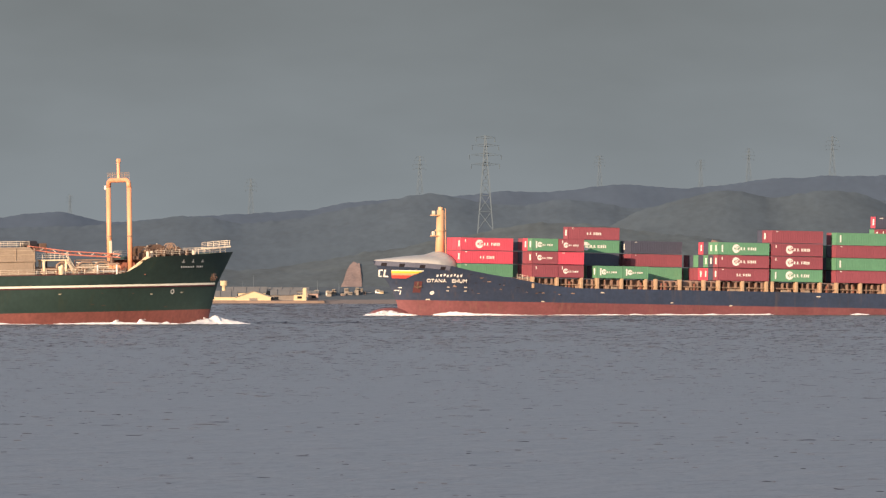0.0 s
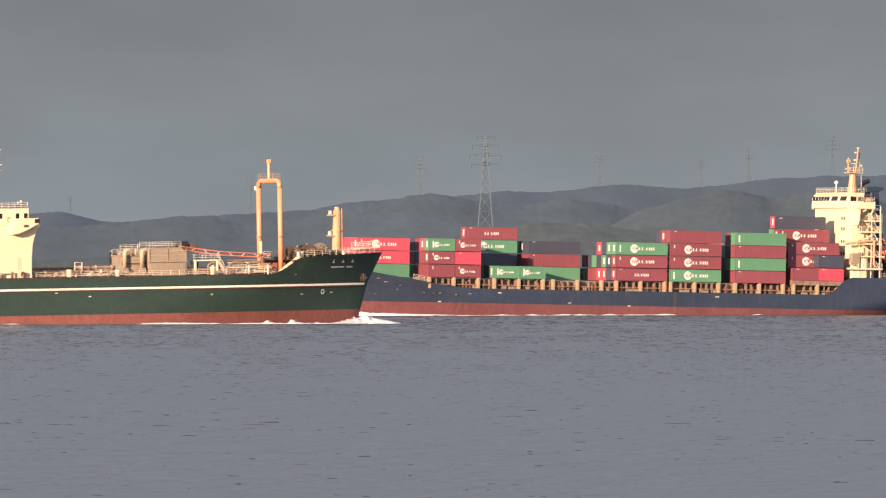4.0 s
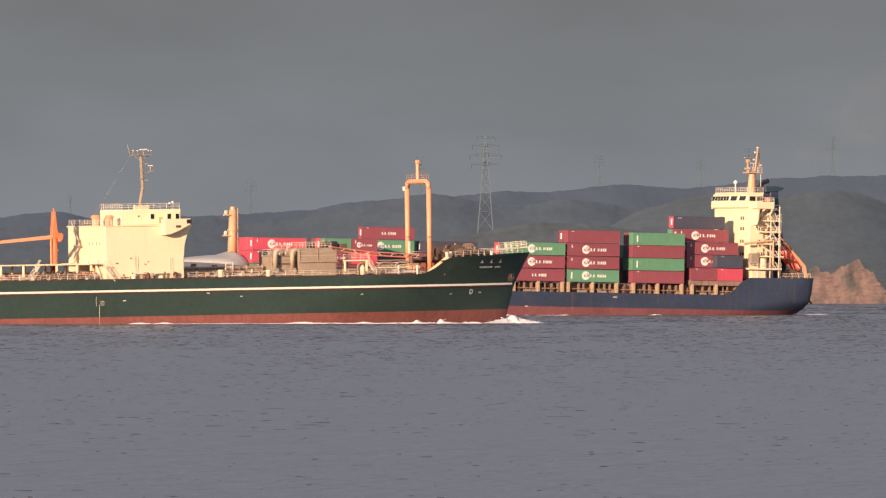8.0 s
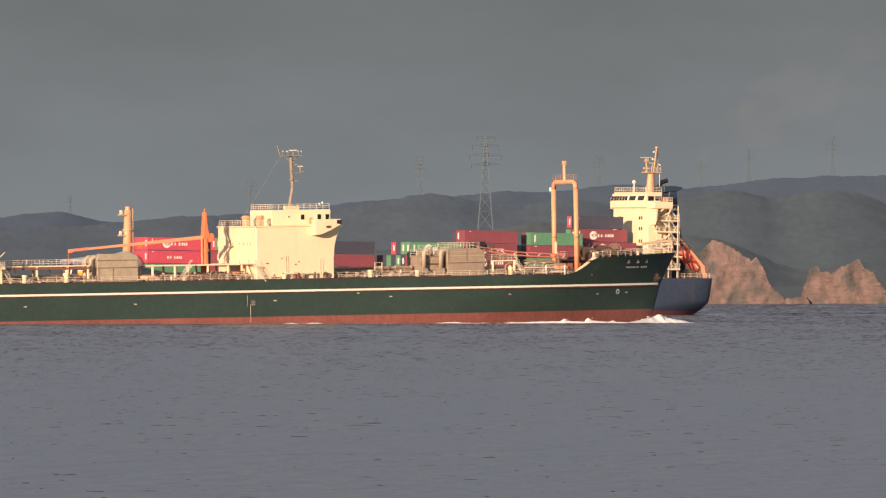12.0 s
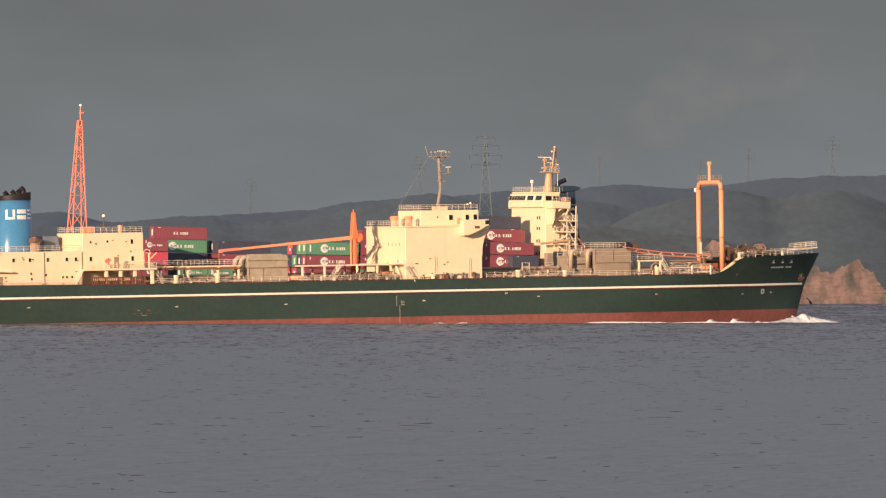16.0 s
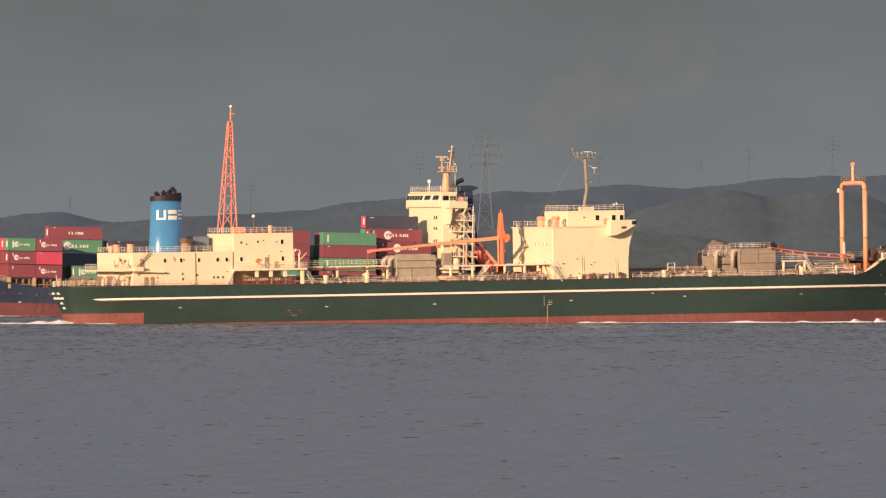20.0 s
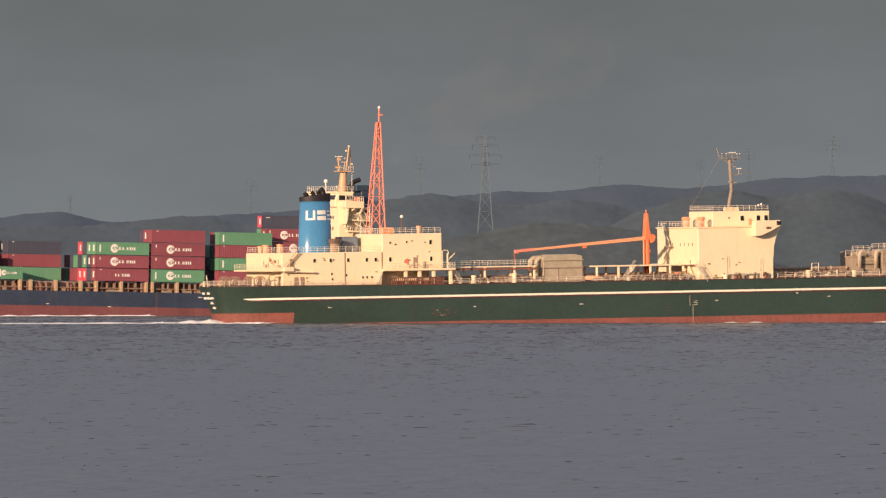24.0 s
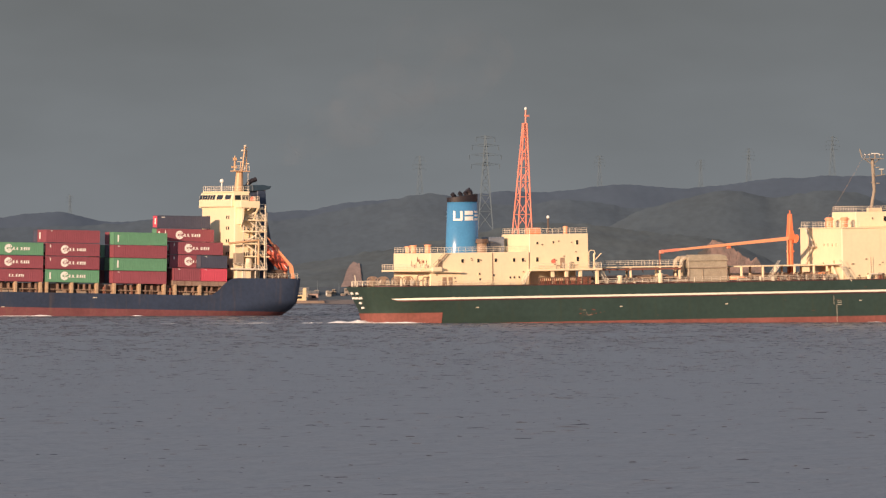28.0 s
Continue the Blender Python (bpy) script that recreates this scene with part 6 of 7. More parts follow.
for i, z in enumerate((14.9, 17.6, 20.2, 22.6)):
    pl = part("stair_platform", bevelled(box(B(), -123.9 if i else -124.6, -118.6 if i else -118.0, 9.6, 11.2, z - 0.32, z), 0.04), M_CREAM, boxship, "pale outside stair platform")
    part("platform_arm", bevelled(box(B(), -123.9, -121.4, 5.0, 9.6, z - 0.2, z), 0.04), M_RAIL, pl)
    railing(boxship, [(-118.4, 11.1, z), (-123.8, 11.1, z), (-123.8, 5.4, z)], 1.1)
    st = B()
    path_tube(st, [(-119.0, 10.4, z), (-123.2, 10.4, z + 2.6 if z < 23 else z + 1.9)] if i % 2 else [(-123.2, 10.4, z), (-119.0, 10.4, z + 2.6 if z < 23 else z + 1.9)], 0.22, 4)
    part("stair", st, M_RAIL, pl)
for x, y in ((-121.4, 11.0), (-123.8, 11.0), (-123.8, 5.4), (-118.5, 11.0)):
    part("platform_post", tube(B(), (x, y, 9.9), (x, y, 24.0), 0.12, 6), M_RAIL, boxship)
part("gallery", bevelled(box(B(), -123.8, -115.9, 9.6, 11.9, 11.85, 12.25), 0.05), M_RAIL, boxship)
railing(boxship, [(-116.0, 11.8, 12.25), (-123.7, 11.8, 12.25)], 1.0)
# the open stair tower behind the block: flights that double back, with rails and cross braces
tower_z = [12.25, 14.9, 17.6, 20.2, 22.6, 24.9]
for i, (za, zb) in enumerate(zip(tower_z, tower_z[1:])):
    ya, yb = (5.8, 10.6) if i % 2 else (10.6, 5.8)
    fl = B()
    for dx in (-0.35, 0.35):
        tube(fl, (-122.7 + dx, ya, za), (-122.7 + dx, yb, zb), 0.13, 4)
    for k in range(1, 9):
        f = k / 9
        box(fl, -123.05, -122.35, ya + (yb - ya) * f - 0.16, ya + (yb - ya) * f + 0.16, za + (zb - za) * f - 0.04, za + (zb - za) * f + 0.04)
    fl = part("stair_flight", fl, M_RAIL, boxship, "pale outside stair flight")
    part("flight_rail", tube(B(), (-123.15, ya, za + 0.95), (-123.15, yb, zb + 0.95), 0.07, 4), M_WHITE, fl)
    part("tower_brace", tube(B(), (-123.3, 11.2, za), (-121.6, 11.2, zb), 0.08, 4), M_RAIL, fl)
    part("landing", bevelled(box(B(), -123.5, -121.9, 4.8, 11.3, zb - 0.16, zb), 0.04), M_CREAM, fl)
    part("landing_rail", path_tube(B(), [(-123.4, 11.2, zb + 0.95), (-123.4, 5.0, zb + 0.95)], 0.06, 4), M_WHITE, fl)
for x, y in ((-123.4, 11.2), (-123.4, 5.0), (-123.4, 8.1)):
    part("tower_post", tube(B(), (x, y, 9.9), (x, y, 25.6), 0.14, 6), M_RAIL, boxship)
low_house = part("low_deckhouse", bevelled(box(B(), -120.4, -117.0, 9.6, 11.0, 9.9, 11.85), 0.06), M_CREAM, boxship)
part("deckhouse_door", bevelled(box(B(), -119.1, -118.3, 10.98, 11.05, 10.0, 11.6), 0.02), M_RAIL, low_house)
tank = part("cream_tank", tube(B(), (-119.8, 10.8, 12.25), (-119.8, 10.8, 14.3), 0.75, 14), M_CREAM, boxship)
part("tank_band", tube(B(), (-119.8, 10.8, 13.3), (-119.8, 10.8, 13.45), 0.8, 14), M_RAIL, tank)
for za, zb in ((22.6, 25.0), (21.0, 25.0)):
    part("curved_bracket", path_tube(B(), [(-118.4, 9.7, za), (-118.6, 10.2, za + (zb - za) * 0.5), (-119.0, 11.0, za + (zb - za) * 0.8), (-119.6, 12.0, zb)], 0.2, 6), M_CREAM, boxship)
part("provision_crane", path_tube(B(), [(-121.8, 11.6, 12.9), (-121.8, 11.6, 18.2), (-115.0, 11.4, 17.4)], 0.26, 8), M_BUFF, boxship)
part("crane_box", bevelled(box(B(), -118.6, -116.6, 10.0, 11.4, 13.0, 15.4), 0.1), M_GREY, boxship)
bm_ = part("main_mast", tube(B(), (-121.9, 0, 28.6), (-122.05, 0, 33.0), 1.0, 12, 0.7), M_BUFF, boxship, "buff radar mast")
mp_ = B()
box(mp_, -123.9, -120.4, -1.3, 1.3, 32.85, 33.05)
tube(mp_, (-120.9, 0, 33.0), (-120.9, 0, 36.0), 0.22, 8, 0.16)
box(mp_, -121.3, -120.3, -0.4, 0.4, 33.6, 34.0)
box(mp_, -121.25, -120.6, -0.35, 0.35, 35.2, 35.8)
tube(mp_, (-122.5, 0.3, 33.0), (-123.1, 0.3, 38.2), 0.2, 6, 0.15)
tube(mp_, (-123.7, -0.2, 33.0), (-123.65, -0.2, 37.6), 0.16, 6, 0.12)
tube(mp_, (-122.2, 0, 33.0), (-122.3, 0, 35.0), 0.09, 6)
part("mast_platform", mp_, M_BUFF, bm_)
scanner = part("radar_scanner", bevelled(box(B(), -1.5, 1.5, -0.12, 0.12, 0.0, 0.16), 0.03), M_RAIL, bm_)
part("radar_scanner", bevelled(box(B(), -122.9, -121.5, -0.12, 0.12, 34.9, 35.04), 0.03), M_RAIL, bm_)
for h in (33.8, 34.5, 35.2, 35.9, 36.6, 37.3, 38.0):
    part("mast_rung", tube(B(), (-123.75, 0.0, h), (-122.75, 0.2, h), 0.07, 4), M_BUFF, bm_)
for x, z in ((-124.0, 34.4), (-122.6, 37.2), (-123.2, 38.2), (-122.4, 35.6)):
    part("mast_lamp", bevelled(box(B(), x - 0.2, x + 0.2, -0.2, 0.2, z, z + 0.35), 0.05), M_RAIL, bm_)
railing(boxship, [(-120.5, 1.2, 33.05), (-123.8, 1.2, 33.05)], 1.0)
part("antenna", tube(B(), (-123.6, 1.0, 28.6), (-123.6, 1.0, 32.6), 0.06, 4), M_RAIL, boxship)
rd = part("radome", ball(B(), (-117.3, 1.6, 30.75), 0.46), M_WHITE, boxship, "white radome on a stalk", True)
part("radome_stalk", tube(B(), (-117.3, 1.6, 28.6), (-117.3, 1.6, 30.4), 0.14, 8), M_WHITE, rd)
rd2 = part("searchlight", ball(B(), (-117.4, 7.4, 29.5), 0.26), M_RAIL, boxship)
part("searchlight_stalk", tube(B(), (-117.4, 7.4, 28.6), (-117.4, 7.4, 29.4), 0.12, 6), M_RAIL, rd2)
part("lifebuoy", tube(B(), (-121.6, 8.5, 26.9), (-121.6, 8.68, 26.9), 0.6, 12), M_BOAT, bridge)
# funnel casing and free-fall lifeboat
fn = part("funnel", bevelled(prism(B(), [(-124.9, 9.9), (-124.8, 29.0), (-126.7, 29.2), (-127.2, 23.0), (-128.4, 17.6), (-129.4, 9.9)], -3.6, 3.4), 0.15), M_NAVY, boxship, "dark blue funnel casing that flares at its foot")
part("funnel_band", bevelled(prism(B(), [(-123.6, 28.7), (-123.5, 30.0), (-126.0, 30.1), (-128.0, 29.8), (-127.6, 29.3), (-126.4, 28.9)], -3.8, 3.6), 0.1), M_TEAL, fn)
part("exhaust_pipe", path_tube(B(), [(-123.9, 0, 29.8), (-124.3, 0, 30.6), (-125.0, 0, 31.0), (-125.9, 0, 31.3)], 0.5, 10), M_BLACK, fn)
ramp = part("launch_ramp", prism(B(), [(-125.3, 18.6), (-124.8, 19.4), (-131.2, 12.9), (-131.7, 10.0), (-130.8, 10.0), (-130.5, 12.7)], 8.0, 8.4), M_ORANGE, boxship, "orange launching ramp")
part("ramp_rail", prism(B(), [(-125.3, 18.6), (-124.8, 19.4), (-131.2, 12.9), (-131.7, 10.0), (-130.8, 10.0), (-130.5, 12.7)], 4.4, 4.8), M_ORANGE, ramp)
for k in range(5):
    part("ramp_tie", tube(B(), (-126.4 - k * 1.0, 4.6, 17.7 - k * 1.15), (-126.4 - k * 1.0, 8.2, 17.7 - k * 1.15), 0.1, 4), M_ORANGE, ramp)
lb_bm = B()
ball(lb_bm, (0, 0, 0), 1.0, 4.2, 1.5, 1.45, 3)
for v in lb_bm.verts:
    if v.co.x > 1.5:
        v.co.z *= 0.8
box(lb_bm, 1.2, 2.6, -0.7, 0.7, 0.9, 1.9)
boat = part("lifeboat", lb_bm, M_BOAT, boxship, "orange enclosed free-fall lifeboat", True)
boat.matrix_basis = pose(-128.1, 6.4, 14.5, 0, -46, 0)
boat.scale = (0.92, 0.95, 0.95)
part("boat_stripe", tube(B(), (-3.2, 1.2, 0.0), (3.2, 1.2, 0.0), 0.12, 6), M_WHITE, boat)
railing(boxship, [(-124, 10.6, 10.1), (-131.5, 10.3, 10.2), (-131.7, 0, 10.2), (-131.5, -10.3, 10.2)], 1.4)
part("stern_light", bevelled(box(B(), -128.6, -126.8, 10.6, 10.8, 9.3, 9.8), 0.05), M_WHITE, boxship)
winch(-127.5, 8.2, 10.0, 0.9, boxship)


# ---- containers ----
def corrugated(length, mat, h=2.6):
    """Side walls, roof and end walls of a steel box, with pressed ribs."""
    bm = B()
    l, w = length / 2 - 0.06, 1.19
    n = int(length / 0.42)
    loop = []
    for side in (-1, 1):
        for i in range(n):
            a, s = -l + 2 * l * i / n, 2 * l / n
            for f, d in ((0, 0), (0.3, 0), (0.5, 0.018), (0.8, 0.018)):
                x = a + f * s
                loop.append((x if side < 0 else -x, side * (w - d)))
        loop.append((l if side < 0 else -l, side * w))
    lo = [bm.verts.new((x, y, 0.16)) for x, y in loop]
    hi = [bm.verts.new((x, y, h - 0.07)) for x, y in loop]
    for i in range(len(loop)):
        j = (i + 1) % len(loop)
        bm.faces.new((lo[i], lo[j], hi[j], hi[i]))
    bm.faces.new(lo[::-1])
    bm.faces.new(hi)
    return data_of("shell", bm, mat)


def steel_frame(length, mat, h=2.6):
    bm = B()
    l = length / 2
    for sx in (-1, 1):
        for sy in (-1, 1):
            box(bm, sx * l - 0.12 * (sx > 0), sx * l + 0.12 * (sx < 0), sy * 1.219 - 0.12 * (sy > 0), sy * 1.219 + 0.12 * (sy < 0), 0, h)
        for z0, z1 in ((0.02, 0.16), (h - 0.14, h - 0.02)):
            box(bm, sx * l - 0.1 * (sx > 0), sx * l + 0.1 * (sx < 0), -1.1, 1.1, z0, z1)
    for sy in (-1, 1):
        for z0, z1 in ((0.02, 0.18), (h - 0.12, h - 0.01)):
            box(bm, -l + 0.12, l - 0.12, sy * 1.215 - 0.08 * (sy > 0), sy * 1.215 + 0.08 * (sy < 0), z0, z1)
    return data_of("frame", bm, mat)


def emblem_meshes():
    """A white disc with a swoosh cut in it, and the bar that stands for the lettering beside it."""
    bm = B()
    for k in range(18):
        a0, a1 = 2 * math.pi * k / 18, 2 * math.pi * (k + 1) / 18
        inner = 0.72 if k in (6, 7, 8, 9, 10) else 0.46
        if k == 8:
            continue
        bm.faces.new([bm.verts.new((r * math.cos(a), 0, r * math.sin(a))) for a, r in ((a0, 0.92), (a1, 0.92), (a1, inner), (a0, inner))])
    for z0, z1, xa, xb in ((0.22, 0.40, -0.62, 0.40), (-0.08, 0.10, -0.42, 0.20), (-0.38, -0.2, -0.55, 0.40)):
        bm.faces.new([bm.verts.new(p) for p in ((xa, 0, z0), (xb, 0, z0), (xb, 0, z1), (xa, 0, z1))])
    return data_of("emblem", bm, M_WHITE)


DISC = emblem_meshes()
GLYPH = data_of("lettering_bar", box(B(), -0.5, 0.5, 0, 0.012, 0, 1), M_WHITE)


def bars(c, x, z, k):
    """Plain upright bars where the lettering stands."""
    for w, h in ((0.30, 0.62), (0.10, 0.14), (0.28, 0.62), (0.10, 0.14), (0.0, 0), (0.26, 0.62), (0.12, 0.62), (0.34, 0.62), (0.28, 0.62), (0.30, 0.62)):
        if h:
            ob = placed("lettering_bar", GLYPH, c, pose(x - w * k / 2, 1.222, z))
            ob.scale = (w * k, 1, h * k)
        x -= (w + 0.17 if h else 0.25) * k


CODE = data_of("code_bar", box(B(), -0.2, 0.2, 0, 0.015, 0, 1.5), M_WHITE)
TICK = data_of("code_bar", box(B(), -0.7, 0.7, 0, 0.015, 0, 0.14), M_WHITE)
ENDMARK = data_of("end_mark", bevelled(box(B(), 0, 0.015, -0.35, 0.35, 0, 1.3), 0.005), M_WHITE)
NAMES = {"r": "bright red", "m": "maroon", "g": "green", "n": "dark navy"}
PROTO = {}
HEIGHT = 2.79


def container_of(kind, length, style):
    """One box: style L has the emblem and lettering, T the lettering alone, C a code panel, P is plain."""
    key = (kind, length, style)
    if key not in PROTO:
        c = new("shipping_container")
        me, fr = PROTO.get((kind, length)) or (corrugated(length, M_C[kind], 2.66), steel_frame(length, M_C[kind], 2.66))
        PROTO[(kind, length)] = (me, fr)
        placed("shell", me, c, pose(0, 0, 0))
        placed("frame", fr, c, pose(0, 0, 0))
        k = 1.0 if length > 8 else 0.62
        if style == "L":
            ob = placed("emblem", DISC, c, pose(1.5 * k + 0.3, 1.226, 1.35))
            ob.scale = (k, 1, k)
            bars(c, 0.45 * k + 0.3, 1.02 if k > 0.9 else 1.1, k)
        if style == "T":
            bars(c, 1.6, 1.0, 0.9)
        if style in "LC":
            ob = placed("code_bar", CODE, c, pose(length / 2 - 1.0, 1.22, 0.6 if kind == "g" else 1.7))
            ob.scale = (0.8, 1, 1) if kind == "g" else (0.5, 1, 0.4)
        if style in "LT":
            placed("end_mark", ENDMARK, c, pose(length / 2 + 0.01, 0.2, 0.75))
        if style in "TP":
            ob = placed("code_bar", TICK, c, pose(length / 2 - 1.2, 1.22, 2.35))
            ob.scale = (0.35, 1, 0.8)
        if style == "E":
            part("end_panel", box(B(), length / 2 + 0.004, length / 2 + 0.03, -1.15, 1.15, 0.1, 2.55), M_C["r"], c, "bright red end wall")
            ob = placed("end_mark", ENDMARK, c, pose(length / 2 + 0.035, 0.2, 0.75))
            ob = placed("code_bar", TICK, c, pose(length / 2 - 1.4, 1.22, 2.2))
            ob.scale = (0.6, 1, 0.9)
        doors = B()
        for s in (-1, 1):
            for dy in (0.25, 0.85):
                tube(doors, (-length / 2 - 0.04, s * dy, 0.2), (-length / 2 - 0.04, s * dy, 2.4), 0.04, 4)
        part("door_bars", doors, M_STEEL, c)
        tagged(c, NAMES[kind] + (" forty-foot" if length > 8 else " twenty-foot") + " shipping container stacked aboard a ship", "shipping container", "containers on the blue ship")
        PROTO[key] = c
        return c, True
    return PROTO[key], False


# bay: column (0 nearest the camera): tiers from below, each one or two boxes "colour+style"; two boxes are twenty-foot ones
STOW = {
    "A": {1: "gP rT rL", 2: "gP rP rP", 3: "mP rP rP", 4: "gP", 5: "mP"},
    "B": {0: "mC/mL mL/rP gL/mL", 1: "mP mP rL", 2: "mP nP mP", 3: "gP mP nP", 4: "mP rP gP", 5: "mP nP", 6: "gP mP"},
    "C": {0: "gL/gL", 1: "nP", 2: "gP", 3: "mP", 4: "nP", 5: "gP", 6: "nP nP gL mT", 7: "mP gP mP", 8: "mP gP"},
    "D": {5: "gP mP nP", 6: "gP mP nL", 7: "nP mP gP", 8: "mP nP"},
    "E": {0: "mT mL gL", 1: "nP nL gL", 2: "rL gL nP", 3: "rL nP rL", 4: "mP gP", 5: "mP nP", 6: "gP mP", 7: "mP", 8: "nP"},
    "F": {0: "gL mL mL mP", 1: "nP mP nP mL", 2: "nP mP gP nP", 3: "mP gP mP", 4: "mP nP gP", 5: "gP mP", 6: "mP mP", 7: "nP mP", 8: "gP"},
    "G": {0: "mP gC mP gC", 1: "nP gP nP mP", 2: "mP nP gP", 3: "mP mP nP", 4: "gP mP", 5: "nP mP gP", 6: "mP mP", 7: "gP nP", 8: "mP"},
    "H": {0: "mP/rP -/nP", 1: "mP mL mL", 2: "nP mP mP", 3: "gP mP nP mL nE", 4: "mP nP gP gP", 5: "mP gP mP", 6: "nP mP", 7: "mP", 8: "gP"},
}
CARGO = []
for bay, cols in STOW.items():
    base = {"H": 9.32, "A": 8.4}.get(bay, 8.5)
    if bay == "H":
        part("hatch_cover", bevelled(box(B(), -115.0, -102.4, -11, 11, 8.25, 9.32), 0.05), M_COAMING, boxship)
    for col, tiers in cols.items():
        y = (10.0 if bay != "A" else 9.2) - 2.5 * col
        for t, cell in enumerate(tiers.split()):
            boxes = cell.split("/")
            for k, code in enumerate(boxes):
                if code == "-":
                    continue
                length = 12.19 if len(boxes) == 1 else 6.06
                x = BAYS[bay] - (6.1 if len(boxes) == 1 else 3.03 + 6.13 * k)
                c, first = container_of(code[0], length, code[1])
                m = pose(x + (0.9 if code[1] == "E" else 0.0), y, base + (2.72 if bay == "G" else HEIGHT) * t)
                if first:
                    c.matrix_basis = m
                else:
                    c = copy_thing(c, m)
                CARGO.append((c, m))


# ---- foam along the hulls ----
def foam_ridge(pts, seed, lumps=1.0):
    """White water heaped along a line of (x, y, height, half-width): a ragged torn crest with clots thrown off it."""
    rng = random.Random(seed)
    s = [0.0]
    for a, b in zip(pts, pts[1:]):
        s.append(s[-1] + math.hypot(b[0] - a[0], b[1] - a[1]))
    n, k = max(12, int(s[-1] / 0.22)), 13
    bm = B()
    rows = []
    for i in range(n + 1):
        d = s[-1] * i / n
        x, y, h, w = (float(np.interp(d, s, [p[c] for p in pts])) for c in range(4))
        d2 = min(s[-1], d + 0.3)
        tx, ty = float(np.interp(d2, s, [p[0] for p in pts])) - x, float(np.interp(d2, s, [p[1] for p in pts])) - y
        ln = math.hypot(tx, ty) or 1.0
        nx_, ny_ = -ty / ln, tx / ln
        torn = 0.95 + 0.28 * noise.noise((d * 0.5, seed * 3.1, 0)) + 0.10 * noise.noise((d * 1.9, seed * 1.7, 4))
        row = []
        for j in range(k):
            v = -1 + 2 * j / (k - 1)
            wob = 1 + 0.25 * noise.noise((d * 0.7, v * 2, seed))
            z = h * max(0.0, torn) * (1 - v * v) * (0.92 + 0.2 * noise.noise((d * 0.9, v * 2.6, seed + 9)) + 0.06 * noise.noise((d * 3.1, v * 5, seed + 5))) - 0.12 * abs(v) - 0.04
            row.append(bm.verts.new((x + nx_ * v * w * wob, y + ny_ * v * w * wob, z)))
        rows.append(row)
    for a, b in zip(rows, rows[1:]):
        for j in range(k - 1):
            bm.faces.new((a[j], a[j + 1], b[j + 1], b[j]))
    for _ in range(int(s[-1] * 2.2 * lumps)):
        d = rng.uniform(0, s[-1])
        x, y, h, w = (float(np.interp(d, s, [p[c] for p in pts])) for c in range(4))
        r = rng.uniform(0.03, 0.08) * (0.6 + h)
        bmesh.ops.create_icosphere(bm, subdivisions=1, radius=r, matrix=Matrix.Translation((x + rng.uniform(-0.5, 0.5), y + rng.gauss(0, 0.6) * w, max(0.0, h * rng.uniform(0.2, 1.0)))) @ Matrix.Diagonal((rng.uniform(1.0, 2.5), 1, rng.uniform(0.5, 1), 1)))
    return data_of("foam", bm, M_FOAM, True)


FOAM = []


def foam(ship, pts, seed, label, lumps=1.0):
    ob = tagged(new("bow_wave" if "bow" in label else "foam_streak", foam_ridge(pts, seed, lumps)), label, "sea foam")
    FOAM.append((ob, ship))


foam("G", [(8.0, -7.8, 0.08, 0.4), (10.5, -6.5, 0.3, 0.7), (13.0, -5.1, 0.7, 1.1), (15.0, -3.9, 1.15, 1.5), (16.8, -3.0, 1.5, 1.9), (18.2, -2.9, 1.4, 2.0), (20.0, -3.3, 0.95, 1.8), (21.8, -3.9, 0.5, 1.4), (23.0, -4.4, 0.2, 1.0), (24.0, -4.8, 0.04, 0.6)], 2, "white bow wave breaking from a green bow", 1.0)
foam("G", [(-15.0, -11.6, 0.12, 0.3), (-10.0, -11.5, 0.3, 0.35), (-6.0, -11.35, 0.42, 0.4), (-5.2, -11.3, 1.0, 0.4), (-4.6, -11.3, 0.35, 0.35), (-1.0, -11.0, 0.28, 0.35), (-0.3, -10.95, 1.1, 0.4), (0.6, -10.9, 0.45, 0.35), (4.0, -10.4, 0.22, 0.3), (5.2, -10.2, 0.5, 0.3), (6.0, -10.1, 0.08, 0.3)], 3, "white foam along a red waterline", 2.0)
rng_f = random.Random(31)
foam("G", [(x, -11.5 + 0.1 * (x > -4), rng_f.choice((0.02, 0.06, 0.12, 0.34)), 0.3) for x in np.arange(-62.0, 9.0, 2.2)], 4, "thin broken white foam along a red waterline", 1.2)
foam("G", [(-30.0, -11.8, 0.1, 0.25), (-24.0, -11.7, 0.3, 0.3), (-17.0, -11.6, 0.15, 0.3)], 5, "thin white foam along a red waterline", 1.2)
foam("G", [(-162.0, -7.5, 0.05, 0.3), (-158.0, -9.8, 0.22, 0.35), (-155.0, -10.9, 0.3, 0.3), (-152.0, -11.4, 0.05, 0.25)], 6, "white wash curling off the stern quarter", 1.6)
foam("G", [(-156.5, -2.0, 0.3, 0.7), (-159.0, -2.2, 0.45, 0.8), (-161.5, -2.5, 0.85, 0.9), (-163.0, -2.6, 0.45, 0.8), (-165.5, -2.8, 0.6, 0.8), (-168.0, -3.0, 0.16, 0.7), (-171.0, -3.3, 0.3, 0.7), (-175.0, -3.5, 0.1, 0.6), (-179.0, -3.8, 0.2, 0.6), (-183.0, -4.1, 0.26, 0.6), (-187.0, -4.4, 0.12, 0.6), (-192.0, -4.7, 0.2, 0.6), (-196.0, -5.0, 0.12, 0.6), (-200.0, -5.3, 0.2, 0.6), (-206.0, -5.7, 0.03, 0.6), (-211.0, -6.0, 0.14, 0.5), (-216.0, -6.4, 0.05, 0.5)], 7, "pale churned wake behind a ship", 0.9)
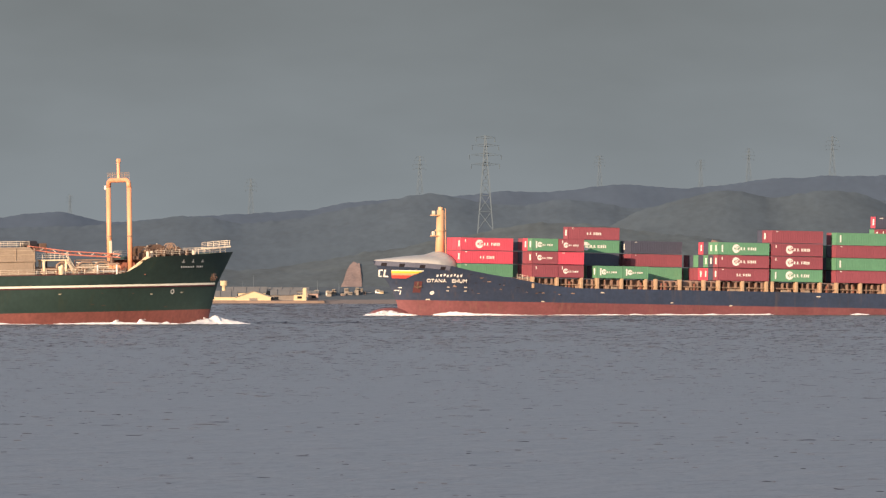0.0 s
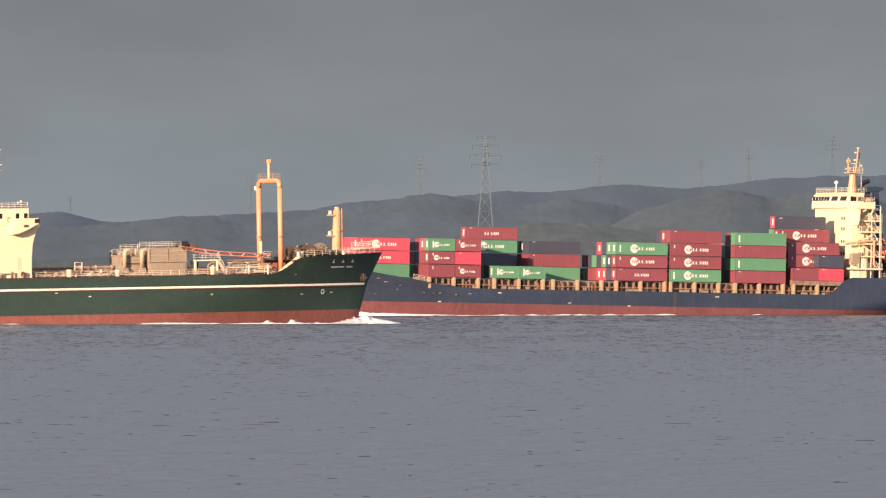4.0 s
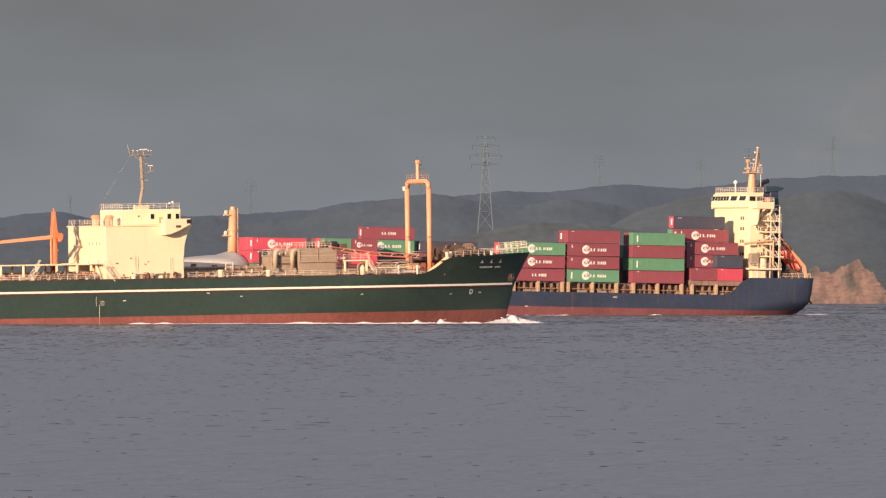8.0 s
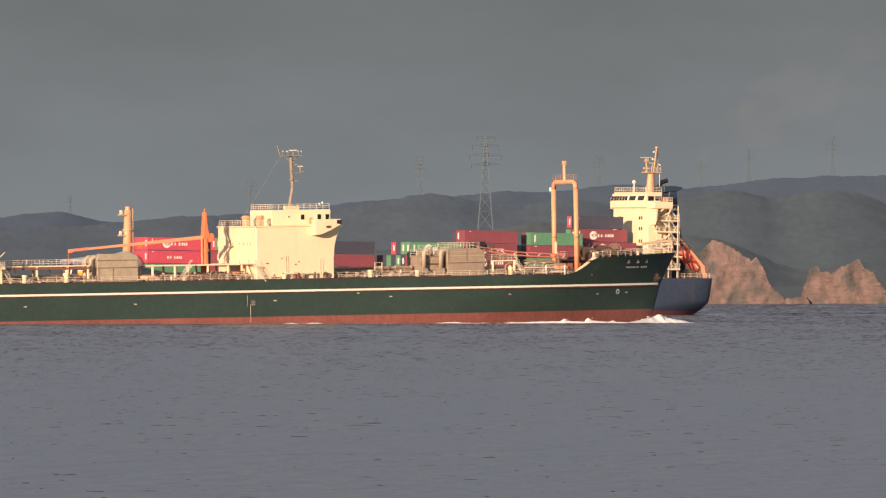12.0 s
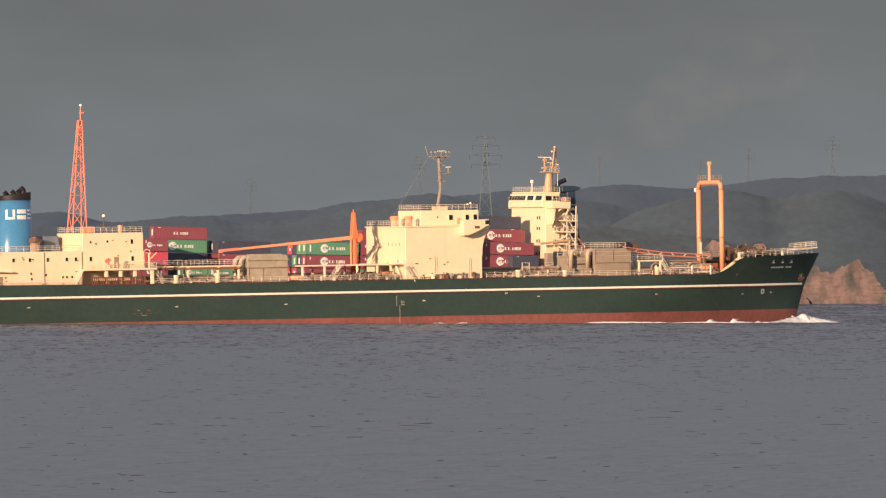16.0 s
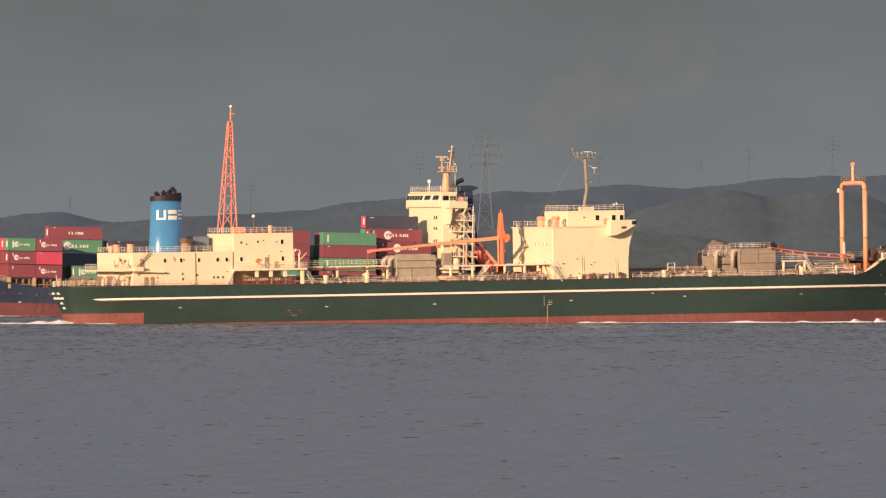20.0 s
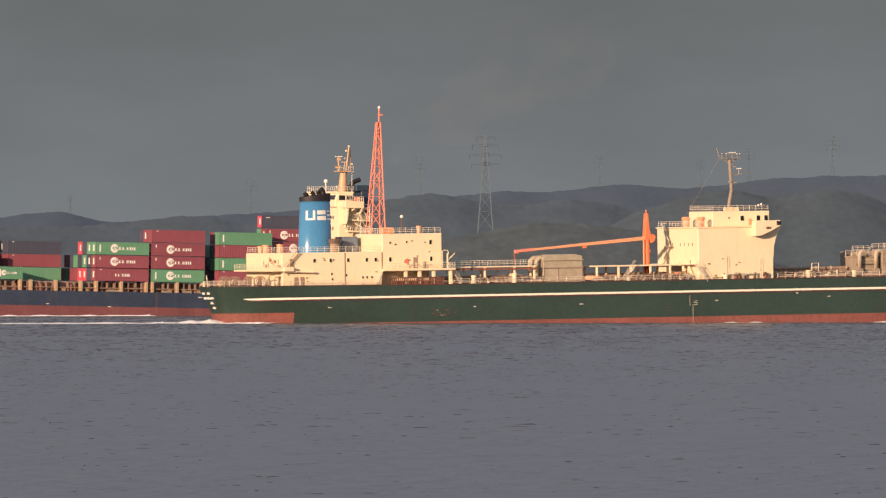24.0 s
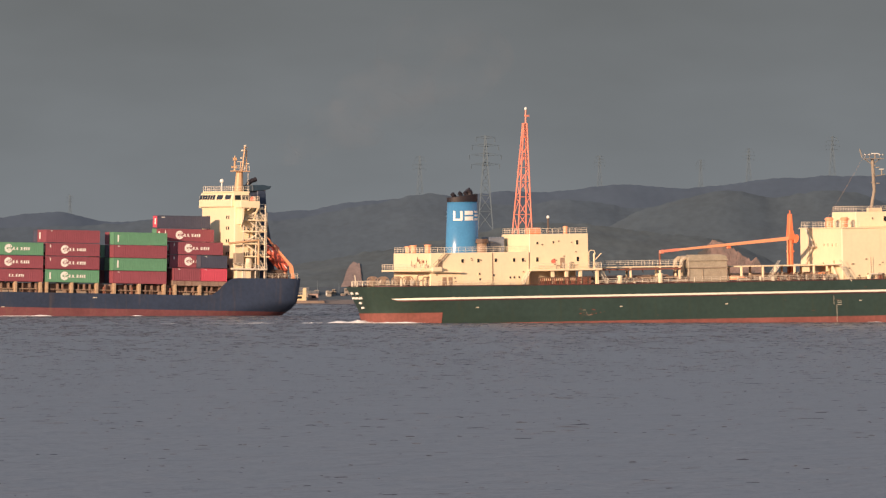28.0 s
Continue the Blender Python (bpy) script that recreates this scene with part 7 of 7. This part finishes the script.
foam("B", [(19.5, 4.0, 0.1, 0.8), (17.0, 3.4, 0.8, 0.9), (14.0, 3.0, 1.3, 1.0), (10.5, 3.6, 0.7, 0.8), (7.5, 6.0, 0.2, 0.4)], 8, "white bow wave breaking from a blue bow", 3.0)
foam("B", [(5.0, 8.2, 0.4, 0.4), (1.5, 9.4, 1.1, 0.5), (-4.0, 10.9, 0.6, 0.5), (-12.0, 11.8, 0.35, 0.4), (-22.0, 12.2, 0.1, 0.3)], 9, "white foam along a faded red waterline", 2.2)
foam("B", [(x, 12.0, rng_f.choice((0.04, 0.1, 0.2, 0.34)), 0.25) for x in np.arange(-20.0, -74.0, -2.3)], 10, "thin broken white foam along a faded red waterline", 1.0)
for i, x in enumerate((-34.0, -50.0, -70.0, -92.0)):
    foam("B", [(x, 12.0, 0.08, 0.2), (x - 2.0, 12.0, 0.3, 0.25), (x - 4.5, 12.0, 0.08, 0.2)], 20 + i, "small white foam patch along a waterline", 0.9)
foam("B", [(-127, 8.0, 0.1, 0.4), (-131, 6.0, 0.25, 1.0), (-138, 5.0, 0.1, 1.2)], 30, "pale churned wake behind a blue stern", 0.8)


# ---- exhaust haze behind the blue ship's funnel ----
def smoke_material():
    m = bpy.data.materials.new("thin_brown_exhaust")
    m.use_nodes = True
    n, l = m.node_tree.nodes, m.node_tree.links
    out = n["Material Output"]
    n.remove(n["Principled BSDF"])
    clear, df, mx, co, tx, rg = (n.new("ShaderNode" + k) for k in ("BsdfTransparent", "BsdfDiffuse", "MixShader", "TexCoord", "TexNoise", "MapRange"))
    df.inputs["Color"].default_value = (0.42, 0.36, 0.32, 1)
    tx.inputs["Scale"].default_value, tx.inputs["Detail"].default_value = 0.12, 4
    rg.inputs["From Min"].default_value, rg.inputs["From Max"].default_value = 0.42, 0.75
    rg.inputs["To Min"].default_value, rg.inputs["To Max"].default_value = 0.0, 0.026
    l.new(co.outputs["Object"], tx.inputs["Vector"])
    l.new(tx.outputs["Fac"], rg.inputs["Value"])
    l.new(rg.outputs[0], mx.inputs[0])
    l.new(clear.outputs[0], mx.inputs[1])
    l.new(df.outputs[0], mx.inputs[2])
    l.new(mx.outputs[0], out.inputs["Surface"])
    return m


def smoke():
    rng = random.Random(31)
    bm = B()
    for x, z, r in ((-130.5, 32.0, 1.2), (-134.0, 33.8, 2.4), (-139.5, 36.8, 4.2), (-147.0, 41.0, 7.0), (-157.0, 47.0, 9.5), (-170.0, 55.0, 12.0)):
        bmesh.ops.create_icosphere(bm, subdivisions=4, radius=1.0, matrix=Matrix.Translation((x, rng.uniform(-1, 1), z)) @ Matrix.Diagonal((r * 1.3, r * 0.8, r * 0.85, 1)))
    for v in bm.verts:
        v.co += noise.noise_vector(v.co * 0.16) * 1.8
    ob = tagged(new("exhaust_smoke", data_of("exhaust_smoke", bm, smoke_material(), True)), "thin brownish exhaust smoke trailing from a funnel", "smoke", kind="stuff")
    ob.visible_shadow = False
    return ob


plume = smoke()


# ---- everything that moves ----
def carrier_pose(t):
    return pose(-59.18 + 6.8587 * t, 2283.0 + 3.4767 * t, -0.12 - 0.006 * t, 0, -0.92, 22.0)


def boxship_pose(t):
    return pose(-0.90 - 5.5167 * t, 2659.3 - 2.1736 * t, -0.12, 0, -1.05, 204.0)


TIMES = (0.0, 7.0, 14.0, 21.0, 28.0)


def motions():
    walk(carrier, [(t, carrier_pose(t)) for t in TIMES])
    walk(boxship, [(t, boxship_pose(t)) for t in TIMES])
    walk(scanner, [(0.5 * k, pose(-120.9, 0, 36.02, 0, 0, 127.5 * (0.5 * k - 16.0) - 24.0)) for k in range(57)])
    for c, m in CARGO:
        walk(c, [(t, boxship_pose(t) @ m) for t in TIMES])
    for ob, ship in FOAM:
        path, turn = (carrier_pose, 22.0) if ship == "G" else (boxship_pose, 204.0)
        phase = 1.7 * FOAM.index((ob, ship))
        walk(ob, [(k * 0.7, pose(*path(k * 0.7).translation[:2], SEA_Z + 0.10 * math.sin(2.1 * k * 0.7 + phase), 0, 0, turn)) for k in range(41)])
    walk(plume, [(t, pose(*boxship_pose(t).translation, 0, 0, 204.0)) for t in TIMES])
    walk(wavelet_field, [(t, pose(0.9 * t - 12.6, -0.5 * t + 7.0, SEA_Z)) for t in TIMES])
    walk(water, [(t, pose(0.9 * t - 12.6, -0.5 * t + 7.0, SEA_Z)) for t in TIMES])


motions()
